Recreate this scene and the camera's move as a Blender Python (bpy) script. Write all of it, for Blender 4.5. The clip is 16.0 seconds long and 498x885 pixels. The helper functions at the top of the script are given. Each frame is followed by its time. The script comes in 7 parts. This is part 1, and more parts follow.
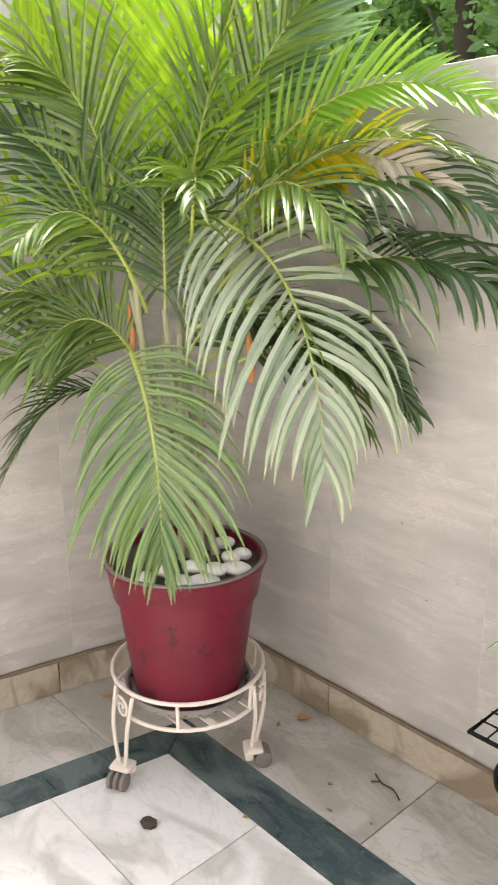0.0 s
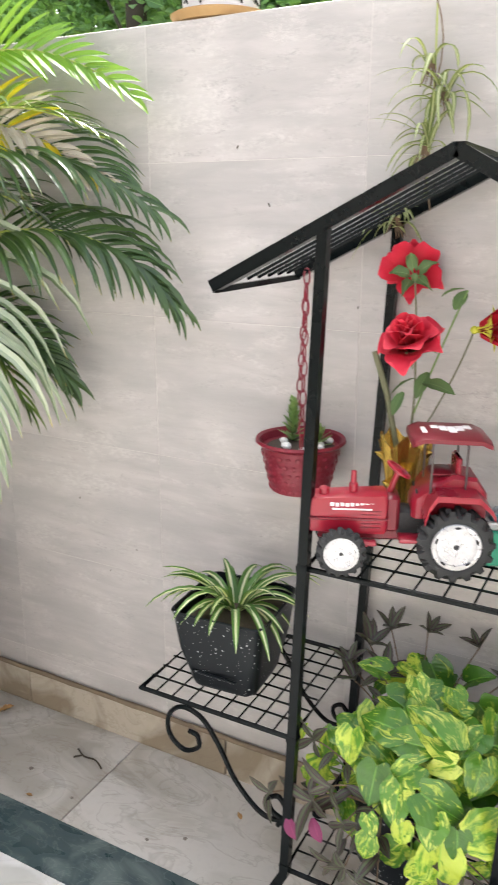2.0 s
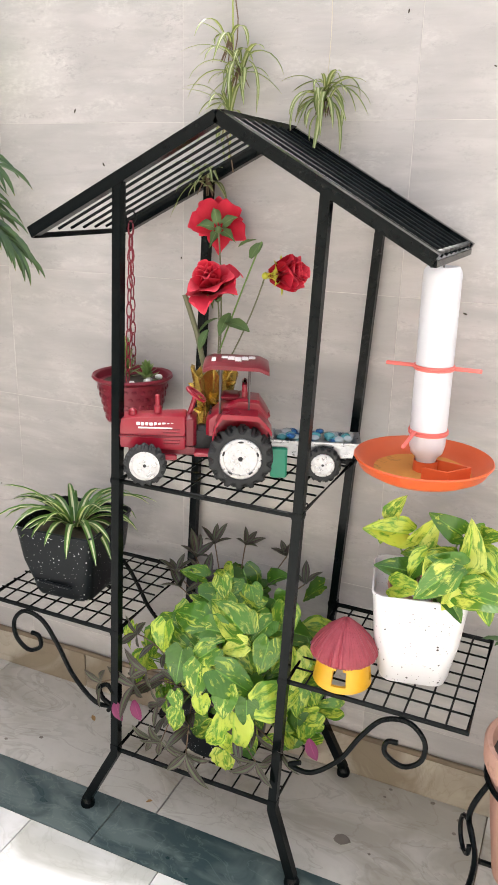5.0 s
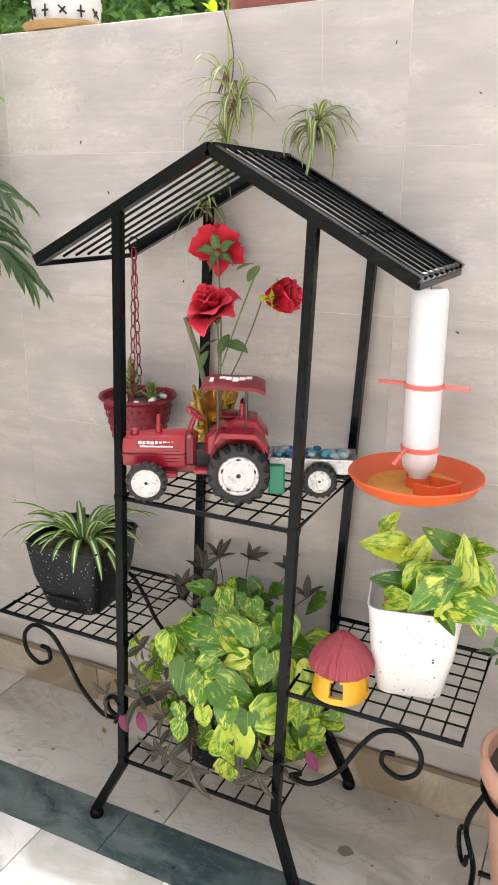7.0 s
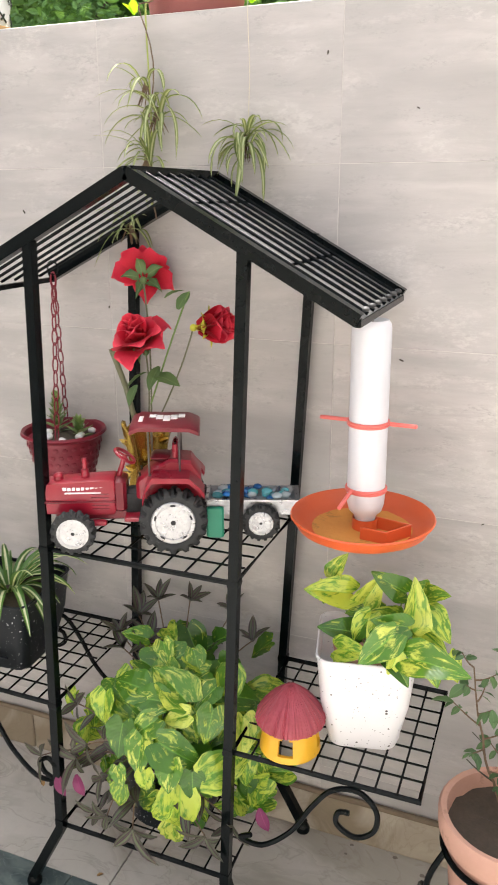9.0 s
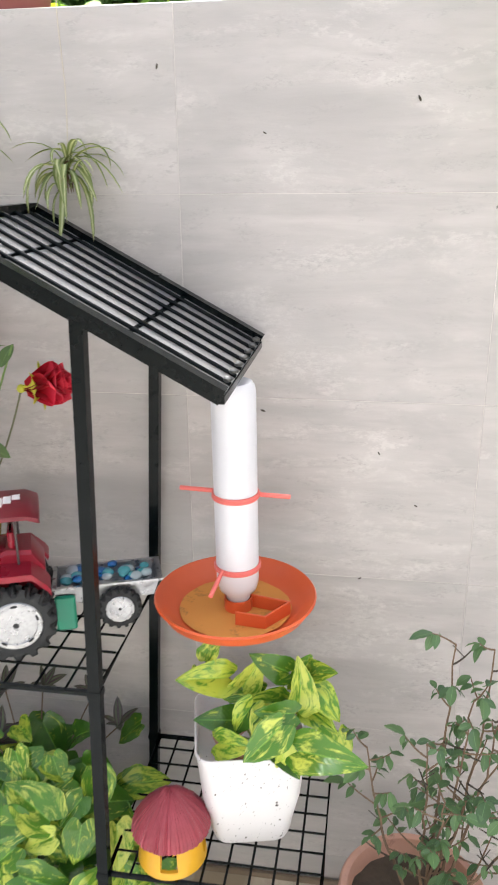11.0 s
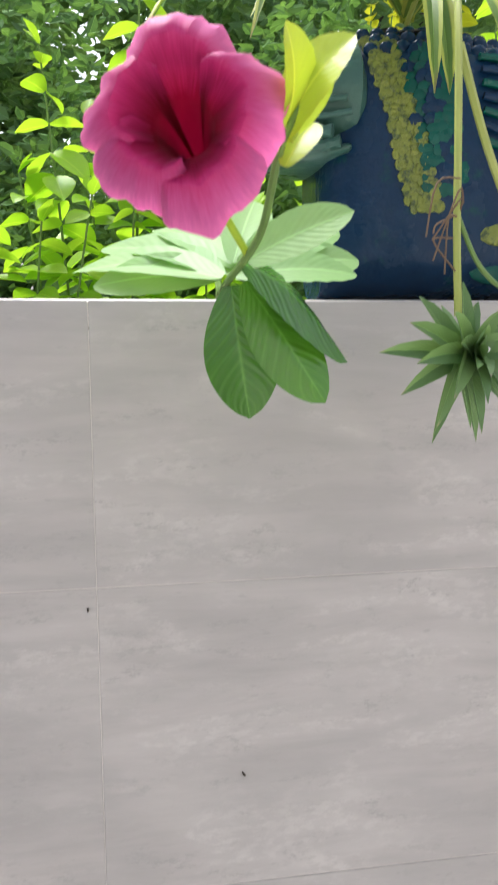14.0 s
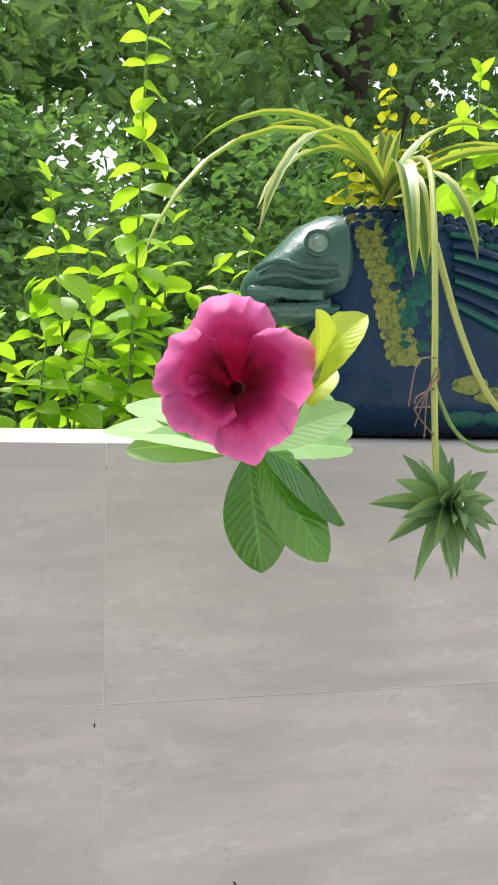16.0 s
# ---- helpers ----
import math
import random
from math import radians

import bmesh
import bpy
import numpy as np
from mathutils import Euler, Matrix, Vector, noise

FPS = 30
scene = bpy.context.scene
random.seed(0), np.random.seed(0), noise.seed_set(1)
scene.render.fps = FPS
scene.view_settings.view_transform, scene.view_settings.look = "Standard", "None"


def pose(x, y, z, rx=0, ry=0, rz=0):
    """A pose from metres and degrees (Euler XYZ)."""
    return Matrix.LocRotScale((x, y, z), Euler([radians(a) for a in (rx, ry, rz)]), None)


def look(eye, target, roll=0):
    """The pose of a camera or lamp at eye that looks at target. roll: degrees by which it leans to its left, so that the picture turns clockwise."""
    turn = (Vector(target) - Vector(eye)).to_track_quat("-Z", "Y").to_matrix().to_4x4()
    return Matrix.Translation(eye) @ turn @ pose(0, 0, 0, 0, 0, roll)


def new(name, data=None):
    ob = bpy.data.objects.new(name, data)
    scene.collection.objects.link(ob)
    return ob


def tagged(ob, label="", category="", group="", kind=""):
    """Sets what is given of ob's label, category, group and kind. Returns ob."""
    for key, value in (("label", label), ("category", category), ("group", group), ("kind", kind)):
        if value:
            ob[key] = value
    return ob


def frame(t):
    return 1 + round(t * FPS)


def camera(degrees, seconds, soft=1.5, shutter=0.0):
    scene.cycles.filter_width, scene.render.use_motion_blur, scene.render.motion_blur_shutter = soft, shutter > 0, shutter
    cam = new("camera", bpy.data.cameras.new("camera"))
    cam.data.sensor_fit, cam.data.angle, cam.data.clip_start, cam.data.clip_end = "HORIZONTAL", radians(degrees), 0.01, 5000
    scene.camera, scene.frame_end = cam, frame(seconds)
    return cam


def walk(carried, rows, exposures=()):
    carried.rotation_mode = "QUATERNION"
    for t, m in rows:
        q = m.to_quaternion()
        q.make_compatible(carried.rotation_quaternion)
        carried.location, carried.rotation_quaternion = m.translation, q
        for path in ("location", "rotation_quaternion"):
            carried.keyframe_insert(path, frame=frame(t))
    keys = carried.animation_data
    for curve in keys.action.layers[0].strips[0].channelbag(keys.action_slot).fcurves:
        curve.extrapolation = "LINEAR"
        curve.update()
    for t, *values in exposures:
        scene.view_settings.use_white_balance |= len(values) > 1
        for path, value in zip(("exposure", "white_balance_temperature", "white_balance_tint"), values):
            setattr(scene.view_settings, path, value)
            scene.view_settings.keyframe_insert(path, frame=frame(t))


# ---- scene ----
cam = camera(35.7, 16.0, soft=1.5, shutter=0.36)
cam.data.dof.use_dof, cam.data.dof.focus_distance = True, 0.85
cam.data.dof.aperture_fstop = cam.data.lens / 1.0
PATH = [
    (0, (1.216, -1.421, 1.286), (-0.206, -0.117, 0.759), -0.2),
    (0.5, (1.23, -1.404, 1.292), (-0.099, -0.006, 0.761), -0.2),
    (1, (1.28, -1.369, 1.288), (0.078, 0.137, 0.752), -0.4),
    (1.5, (1.33, -1.343, 1.273), (0.276, 0.266, 0.725), -0.2),
    (2, (1.364, -1.33, 1.263), (0.46, 0.362, 0.699), 0.1),
    (2.5, (1.384, -1.326, 1.251), (0.613, 0.425, 0.668), 0.5),
    (3, (1.423, -1.331, 1.237), (0.717, 0.443, 0.641), 1.0),
    (3.5, (1.482, -1.344, 1.242), (0.795, 0.431, 0.63), 1.3),
    (4, (1.552, -1.361, 1.243), (0.838, 0.399, 0.617), 1.6),
    (4.2, (1.58, -1.375, 1.24), (0.857, 0.381, 0.613), 1.7),
    (6.5, (1.706, -1.435, 1.251), (0.88, 0.282, 0.645), 0.6),
    (7, (1.716, -1.43, 1.259), (0.89, 0.295, 0.671), 0.5),
    (7.5, (1.731, -1.419, 1.264), (0.91, 0.312, 0.688), 0.5),
    (8, (1.725, -1.395, 1.271), (0.927, 0.345, 0.694), 0.5),
    (8.2, (1.721, -1.379, 1.272), (0.929, 0.365, 0.698), 0.4),
    (10.3, (1.615, -1.212, 1.387), (1.184, 0.619, 0.708), -0.6),
    (10.5, (1.611, -1.196, 1.389), (1.217, 0.646, 0.719), -0.6),
    (11, (1.611, -1.136, 1.392), (1.31, 0.726, 0.727), -0.6),
    (11.5, (1.651, -1.022, 1.424), (1.419, 0.851, 0.761), -0.7),
    (12, (1.689, -0.884, 1.449), (1.588, 1.018, 0.839), -0.2),
    (12.5, (1.733, -0.79, 1.484), (1.764, 1.135, 0.945), 0.1),
    (13, (1.757, -0.715, 1.513), (1.92, 1.223, 1.045), 0.1),
    (13.5, (1.796, -0.662, 1.555), (2.042, 1.279, 1.141), 0.1),
    (14, (1.807, -0.648, 1.594), (2.124, 1.299, 1.263), 0.1),
    (14.5, (1.792, -0.641, 1.627), (2.139, 1.313, 1.374), 0.5),
    (15, (1.777, -0.667, 1.646), (2.14, 1.289, 1.44), 1.0),
    (15.5, (1.767, -0.691, 1.659), (2.158, 1.263, 1.493), 1.4),
    (16, (1.765, -0.709, 1.657), (2.169, 1.245, 1.514), 1.4),
]
walk(cam, [(t, look(eye, target, roll)) for t, eye, target, roll in PATH],
     exposures=[(0.0, 1.98, 6900, 12), (1.0, 1.93, 6750, 11), (2.0, 1.96, 6450, 11), (4.2, 1.90, 6550, 11), (8.2, 1.74, 6800, 12), (11.0, 1.66, 6350, 10), (12.5, 1.10, 6250, 10), (14.0, 0.84, 6250, 12), (16.0, 0.86, 6350, 11)])

# ---- world and light: a bright overcast day over an open courtyard ----
world = bpy.data.worlds.new("overcast")
scene.world = world
world.use_nodes = True
wn, wl = world.node_tree.nodes, world.node_tree.links
sky = wn.new("ShaderNodeTexSky")
sky.sky_type, sky.sun_disc = "NISHITA", False
sky.sun_elevation, sky.sun_rotation = radians(64), radians(-20)
sky.dust_density, sky.air_density = 4.0, 1.0
grey = wn.new("ShaderNodeHueSaturation")
grey.inputs["Saturation"].default_value = 0.35
wl.new(sky.outputs["Color"], grey.inputs["Color"])
wl.new(grey.outputs["Color"], wn["Background"].inputs["Color"])
wn["Background"].inputs["Strength"].default_value = 0.15
sun = new("sun", bpy.data.lights.new("sun", "SUN"))
sun.data.energy, sun.data.angle, sun.data.color = 2.4, radians(24), (1.0, 0.97, 0.92)
sun.matrix_world = look((-0.2, 2.2, 5.4), (1.0, 0.0, 0.6))

# ---- materials ----
def nodes_of(name):
    m = bpy.data.materials.new(name)
    m.use_nodes = True
    nt = m.node_tree
    return m, nt, nt.nodes["Principled BSDF"]


def ramp(nt, fac, stops):
    r = nt.nodes.new("ShaderNodeValToRGB")
    while len(r.color_ramp.elements) < len(stops):
        r.color_ramp.elements.new(0.5)
    for e, (p, c) in zip(r.color_ramp.elements, stops):
        e.position, e.color = p, (*c, 1)
    nt.links.new(fac, r.inputs["Fac"])
    return r.outputs["Color"]


def noise_of(nt, vec, scale, detail=4, rough=0.55, distort=0.0):
    n = nt.nodes.new("ShaderNodeTexNoise")
    n.inputs["Scale"].default_value, n.inputs["Detail"].default_value = scale, detail
    n.inputs["Roughness"].default_value, n.inputs["Distortion"].default_value = rough, distort
    if vec is not None:
        nt.links.new(vec, n.inputs["Vector"])
    return n.outputs["Fac"]


def mixed(nt, fac, a, b, mode="MIX"):
    m = nt.nodes.new("ShaderNodeMix")
    m.data_type, m.blend_type = "RGBA", mode
    for sock, v in ((m.inputs["Factor"], fac), (m.inputs["A"], a), (m.inputs["B"], b)):
        if isinstance(v, (int, float)):
            sock.default_value = v
        elif isinstance(v, tuple):
            sock.default_value = (*v, 1)
        else:
            nt.links.new(v, sock)
    return m.outputs["Result"]


def math_of(nt, op, a, b=0.0):
    m = nt.nodes.new("ShaderNodeMath")
    m.operation = op
    for sock, v in zip(m.inputs, (a, b)):
        if isinstance(v, (int, float)):
            sock.default_value = v
        else:
            nt.links.new(v, sock)
    return m.outputs[0]


def place_of(nt, scale=(1, 1, 1), kind="Object", shift=False):
    """Coordinates at real size; shift moves them at random from object to object."""
    tc = nt.nodes.new("ShaderNodeTexCoord")
    mp = nt.nodes.new("ShaderNodeMapping")
    mp.inputs["Scale"].default_value = scale
    nt.links.new(tc.outputs[kind], mp.inputs["Vector"])
    if shift:
        info = nt.nodes.new("ShaderNodeObjectInfo")
        cx = nt.nodes.new("ShaderNodeCombineXYZ")
        for k, f in enumerate((17.0, 31.0, 53.0)):
            nt.links.new(math_of(nt, "MULTIPLY", info.outputs["Random"], f), cx.inputs[k])
        nt.links.new(cx.outputs[0], mp.inputs["Location"])
    return mp.outputs["Vector"]


def bump_of(nt, p, height, strength, dist=0.002):
    b = nt.nodes.new("ShaderNodeBump")
    b.inputs["Strength"].default_value, b.inputs["Distance"].default_value = strength, dist
    nt.links.new(height, b.inputs["Height"])
    nt.links.new(b.outputs["Normal"], p.inputs["Normal"])


def surface(name, a, b, scale=6.0, rough=0.5, bump=0.15, metal=0.0, fine=80.0, spec=0.5, coat=0.0, dirt=None, dirt_at=0.62):
    """A surface of two close colours, mottled at two scales, with fine relief and, if given, dirt in patches."""
    m, nt, p = nodes_of(name)
    v = place_of(nt)
    n1, n2 = noise_of(nt, v, scale, 5), noise_of(nt, v, fine, 3)
    col = mixed(nt, n1, a, b)
    col = mixed(nt, 0.25, col, mixed(nt, n2, a, b))
    if dirt:
        d = noise_of(nt, v, scale * 2.3, 6, 0.7)
        col = mixed(nt, ramp(nt, d, [(dirt_at, (0, 0, 0)), (min(dirt_at + 0.12, 1), (1, 1, 1))]), col, dirt)
    nt.links.new(col, p.inputs["Base Color"])
    nt.links.new(math_of(nt, "ADD", math_of(nt, "MULTIPLY", n1, 0.24), rough - 0.12), p.inputs["Roughness"])
    p.inputs["Metallic"].default_value, p.inputs["Specular IOR Level"].default_value = metal, spec
    p.inputs["Coat Weight"].default_value = coat
    bump_of(nt, p, n2, bump)
    return m


def leafy(name, dark, light, rough=0.4, thin=0.35, pattern="", pale=(0.6, 0.62, 0.3), amount=0.5, tip=None, veins=False, gloss=0.5, wax=0.0):
    """A leaf: colour varies from leaf to leaf, with a paler midrib; pattern: stripe, margin, marble or purple."""
    m, nt, p = nodes_of(name)
    g = nt.nodes.new("ShaderNodeNewGeometry")
    info = nt.nodes.new("ShaderNodeObjectInfo")
    uv = nt.nodes.new("ShaderNodeUVMap")
    sep = nt.nodes.new("ShaderNodeSeparateXYZ")
    nt.links.new(uv.outputs[0], sep.inputs[0])
    rnd = math_of(nt, "FRACT", math_of(nt, "ADD", g.outputs["Random Per Island"], info.outputs["Random"]))
    across = math_of(nt, "ABSOLUTE", math_of(nt, "SUBTRACT", sep.outputs[0], 0.5))
    col = mixed(nt, rnd, dark, light)
    v = place_of(nt)
    col = mixed(nt, math_of(nt, "MULTIPLY", noise_of(nt, v, 40, 4), 0.5), col, light)
    if pattern == "stripe":
        col = mixed(nt, ramp(nt, across, [(0.12, (1, 1, 1)), (0.2, (0, 0, 0))]), col, pale)
    elif pattern == "margin":
        col = mixed(nt, ramp(nt, across, [(0.24, (0, 0, 0)), (0.32, (1, 1, 1))]), col, pale)
    elif pattern == "marble":
        cx = nt.nodes.new("ShaderNodeCombineXYZ")
        nt.links.new(math_of(nt, "MULTIPLY", across, 3.2), cx.inputs[0])
        nt.links.new(math_of(nt, "MULTIPLY", math_of(nt, "SUBTRACT", sep.outputs[1], math_of(nt, "MULTIPLY", across, 0.5)), 2.0), cx.inputs[1])
        nt.links.new(math_of(nt, "ADD", math_of(nt, "MULTIPLY", rnd, 37.0), math_of(nt, "GREATER_THAN", sep.outputs[0], 0.5)), cx.inputs[2])
        f = math_of(nt, "ADD", noise_of(nt, cx.outputs[0], 1.5, 5, 0.66, 0.8), math_of(nt, "MULTIPLY", math_of(nt, "SUBTRACT", rnd, 0.5), 0.22))
        col = mixed(nt, ramp(nt, f, [(0.57 - 0.22 * amount, (0, 0, 0)), (0.65 - 0.22 * amount, (0.6, 0.6, 0.6)), (0.70 - 0.22 * amount, (1, 1, 1))]), col, pale)
    elif pattern == "purple":
        col = mixed(nt, ramp(nt, across, [(0.1, (1, 1, 1)), (0.16, (0, 0, 0)), (0.3, (0, 0, 0)), (0.36, (0.8, 0.8, 0.8))]), col, pale)
    if veins:
        vv = math_of(nt, "SINE", math_of(nt, "MULTIPLY", math_of(nt, "SUBTRACT", sep.outputs[1], math_of(nt, "MULTIPLY", across, 0.5)), 48.0))
        col = mixed(nt, ramp(nt, vv, [(0.6, (0, 0, 0)), (1.0, (0.12, 0.12, 0.12))]), col, tuple(min(1, c * 1.9 + 0.05) for c in light))
    rib = ramp(nt, across, [(0.0, (0.55, 0.55, 0.55)), (0.035, (0, 0, 0))])
    col = mixed(nt, rib, col, tuple(min(1, c * 1.6 + 0.03) for c in light))
    if tip:
        col = mixed(nt, ramp(nt, math_of(nt, "MULTIPLY", sep.outputs[1], math_of(nt, "ADD", math_of(nt, "MULTIPLY", rnd, 0.14), 0.87)), [(0.90, (0, 0, 0)), (1.0, (1, 1, 1))]), col, tip)
    nt.links.new(col, p.inputs["Base Color"])
    p.inputs["Roughness"].default_value = rough
    vein = math_of(nt, "SINE", math_of(nt, "MULTIPLY", math_of(nt, "SUBTRACT", sep.outputs[1], math_of(nt, "MULTIPLY", across, 0.55)), 75.0))
    p.inputs["Specular IOR Level"].default_value = gloss
    p.inputs["Coat Weight"].default_value, p.inputs["Coat Roughness"].default_value = wax, 0.3
    bump_of(nt, p, vein, 0.20 if veins else 0.10, 0.001)
    t = nt.nodes.new("ShaderNodeBsdfTranslucent")
    nt.links.new(mixed(nt, 1.0, col, (1.0, 1.0, 0.45), "MULTIPLY"), t.inputs["Color"])
    mx = nt.nodes.new("ShaderNodeMixShader")
    mx.inputs[0].default_value = thin
    nt.links.new(p.outputs[0], mx.inputs[1])
    nt.links.new(t.outputs[0], mx.inputs[2])
    nt.links.new(mx.outputs[0], nt.nodes["Material Output"].inputs["Surface"])
    return m


def wall_tile_material():
    """Matt porcelain: warm grey, with long soft horizontal streaks, cloudy patches and a few rubbed flecks."""
    m, nt, p = nodes_of("greige_streaked_tile")
    v = place_of(nt, (4.5, 4.5, 30.0), shift=True)
    w = place_of(nt, (6.0, 6.0, 20.0), shift=True)
    f = place_of(nt, (30, 30, 60), shift=True)
    streak, cloud, fleck = noise_of(nt, v, 1.0, 5, 0.6, 0.4), noise_of(nt, w, 1.0, 6, 0.62, 0.6), noise_of(nt, f, 2.2, 5, 0.7)
    col = mixed(nt, ramp(nt, streak, [(0.34, (0, 0, 0)), (0.66, (1, 1, 1))]), (0.40, 0.373, 0.362), (0.525, 0.493, 0.478))
    col = mixed(nt, ramp(nt, cloud, [(0.35, (0, 0, 0)), (0.7, (0.5, 0.5, 0.5))]), col, (0.53, 0.503, 0.487))
    rub = math_of(nt, "MULTIPLY", ramp(nt, cloud, [(0.5, (0, 0, 0)), (0.62, (1, 1, 1))]), ramp(nt, fleck, [(0.46, (0, 0, 0)), (0.58, (0.62, 0.62, 0.62))]))
    col = mixed(nt, rub, col, (0.62, 0.59, 0.565))
    grit = math_of(nt, "MULTIPLY", ramp(nt, noise_of(nt, w, 2.3, 4, 0.6, 0.8), [(0.52, (0, 0, 0)), (0.66, (1, 1, 1))]), ramp(nt, noise_of(nt, f, 3.6, 4, 0.75), [(0.50, (0, 0, 0)), (0.59, (0.6, 0.6, 0.6))]))
    col = mixed(nt, grit, col, (0.33, 0.31, 0.30))
    big = noise_of(nt, place_of(nt, (5.0, 5.0, 11.0), shift=True), 1.0, 3, 0.5, 0.5)
    col = mixed(nt, ramp(nt, big, [(0.38, (0.5, 0.5, 0.5)), (0.6, (0, 0, 0))]), col, (0.36, 0.345, 0.335))
    info = nt.nodes.new("ShaderNodeObjectInfo")
    col = mixed(nt, math_of(nt, "MULTIPLY", info.outputs["Random"], 0.22), col, (0.42, 0.405, 0.395))
    nt.links.new(col, p.inputs["Base Color"])
    nt.links.new(math_of(nt, "ADD", math_of(nt, "MULTIPLY", cloud, 0.2), 0.36), p.inputs["Roughness"])
    p.inputs["Specular IOR Level"].default_value = 0.35
    bump_of(nt, p, math_of(nt, "ADD", fleck, rub), 0.22, 0.0015)
    return m


def marble(name, base, cloud, vein, scale, vein_amount, rough=0.22):
    """Polished stone: clouds drawn out on the slant, with thin veins, dull where it has been walked on."""
    m, nt, p = nodes_of(name)
    v = place_of(nt, (1.0, 1.0, 1.0), shift=True)
    tc = nt.nodes.new("ShaderNodeMapping")
    tc.inputs["Rotation"].default_value, tc.inputs["Scale"].default_value = (0, 0, radians(32)), (1.0, 1.9, 1.0)
    nt.links.new(v, tc.inputs["Vector"])
    c1 = noise_of(nt, tc.outputs[0], scale, 4, 0.5, 0.9)
    c2 = noise_of(nt, tc.outputs[0], scale * 1.4, 4, 0.55, 1.4)
    c3 = noise_of(nt, v, 55, 4)
    col = mixed(nt, ramp(nt, c1, [(0.45, (0, 0, 0)), (0.60, (1, 1, 1))]), base, cloud)
    line = math_of(nt, "ABSOLUTE", math_of(nt, "SUBTRACT", c2, 0.5))
    col = mixed(nt, ramp(nt, line, [(0.0, (vein_amount,) * 3), (0.022, (0, 0, 0))]), col, vein)
    col = mixed(nt, math_of(nt, "MULTIPLY", ramp(nt, c3, [(0.5, (0, 0, 0)), (0.75, (1, 1, 1))]), 0.15), col, tuple(c * 0.8 for c in cloud))
    nt.links.new(col, p.inputs["Base Color"])
    nt.links.new(math_of(nt, "ADD", math_of(nt, "MULTIPLY", c1, 0.3), rough - 0.1), p.inputs["Roughness"])
    bump_of(nt, p, c3, 0.05, 0.001)
    return m


TILE = wall_tile_material()
GROUT = surface("cement_grout", (0.26, 0.24, 0.22), (0.86, 0.82, 0.78), 3.0, 0.85, 0.3)
FLOOR_JOINT = surface("dirty_floor_joint", (0.13, 0.11, 0.085), (0.26, 0.22, 0.18), 15, 0.9, 0.4)
WHITE_MARBLE = marble("white_marble", (0.535, 0.51, 0.47), (0.37, 0.345, 0.30), (0.19, 0.16, 0.12), 3.6, 0.26)
INNER_MARBLE = marble("pale_marble", (0.76, 0.75, 0.73), (0.52, 0.52, 0.48), (0.29, 0.28, 0.23), 3.6, 0.16, 0.16)
GREEN_MARBLE = marble("green_marble", (0.038, 0.066, 0.070), (0.115, 0.15, 0.145), (0.22, 0.27, 0.25), 7.0, 0.3, 0.26)
SKIRT_MARBLE = marble("stained_marble", (0.43, 0.38, 0.31), (0.23, 0.185, 0.13), (0.16, 0.12, 0.08), 6.0, 0.22, 0.4)
STAIN = surface("brown_joint_stain", (0.10, 0.07, 0.045), (0.24, 0.18, 0.12), 30, 0.8, 0.4)
PLASTER = surface("cream_plaster", (0.62, 0.58, 0.52), (0.7, 0.66, 0.6), 3, 0.85, 0.3)
SOIL = surface("dark_soil", (0.035, 0.026, 0.018), (0.12, 0.09, 0.065), 40, 0.95, 1.0, fine=160)
GRASS = surface("garden_ground", (0.03, 0.045, 0.015), (0.08, 0.085, 0.035), 3, 0.95, 1.0)
BLACK_IRON = surface("black_painted_iron", (0.0010, 0.0026, 0.0028), (0.0030, 0.0048, 0.0054), 25, 0.20, 0.08, spec=0.12, fine=140, dirt=(0.010, 0.010, 0.010), dirt_at=0.78)
WELD = surface("worn_weld", (0.008, 0.009, 0.009), (0.14, 0.14, 0.14), 90, 0.4, 0.6, metal=0.5)
SMOKE = surface("smoky_film", (0.24, 0.24, 0.245), (0.34, 0.34, 0.345), 30, 0.4, 0.1)
SMOKE.node_tree.nodes["Principled BSDF"].inputs["Alpha"].default_value = 0.5
CREAM_IRON = surface("chipped_cream_paint", (0.66, 0.57, 0.50), (0.78, 0.71, 0.65), 20, 0.5, 0.3, dirt=(0.28, 0.17, 0.11), dirt_at=0.68)
MAROON = surface("maroon_glaze", (0.085, 0.007, 0.016), (0.21, 0.014, 0.034), 9, 0.42, 0.5, fine=50, spec=0.35, dirt=(0.035, 0.010, 0.014), dirt_at=0.56)
RIM_GREY = surface("weathered_rim", (0.12, 0.10, 0.095), (0.25, 0.22, 0.2), 15, 0.8, 0.4)
RED_TIN = surface("red_painted_tin", (0.15, 0.010, 0.022), (0.24, 0.018, 0.034), 10, 0.36, 0.15, spec=0.4)
TOY_RED = surface("red_toy_plastic", (0.22, 0.006, 0.020), (0.33, 0.014, 0.032), 8, 0.30, 0.05, coat=0.15, spec=0.4)
TOY_DARK_RED = surface("dark_red_toy_plastic", (0.12, 0.006, 0.014), (0.19, 0.011, 0.022), 8, 0.35, 0.05, spec=0.35)
RUBBER = surface("grey_black_rubber", (0.012, 0.013, 0.014), (0.036, 0.037, 0.038), 60, 0.6, 0.5, spec=0.3, dirt=(0.14, 0.14, 0.14), dirt_at=0.62)
SILVER = surface("silver_toy_plastic", (0.20, 0.20, 0.21), (0.56, 0.56, 0.57), 90, 0.30, 0.8, metal=0.8, dirt=(0.08, 0.08, 0.08), dirt_at=0.60)
WHITE_PLASTIC = surface("white_plastic", (0.60, 0.60, 0.635), (0.70, 0.70, 0.735), 6, 0.35, 0.05)
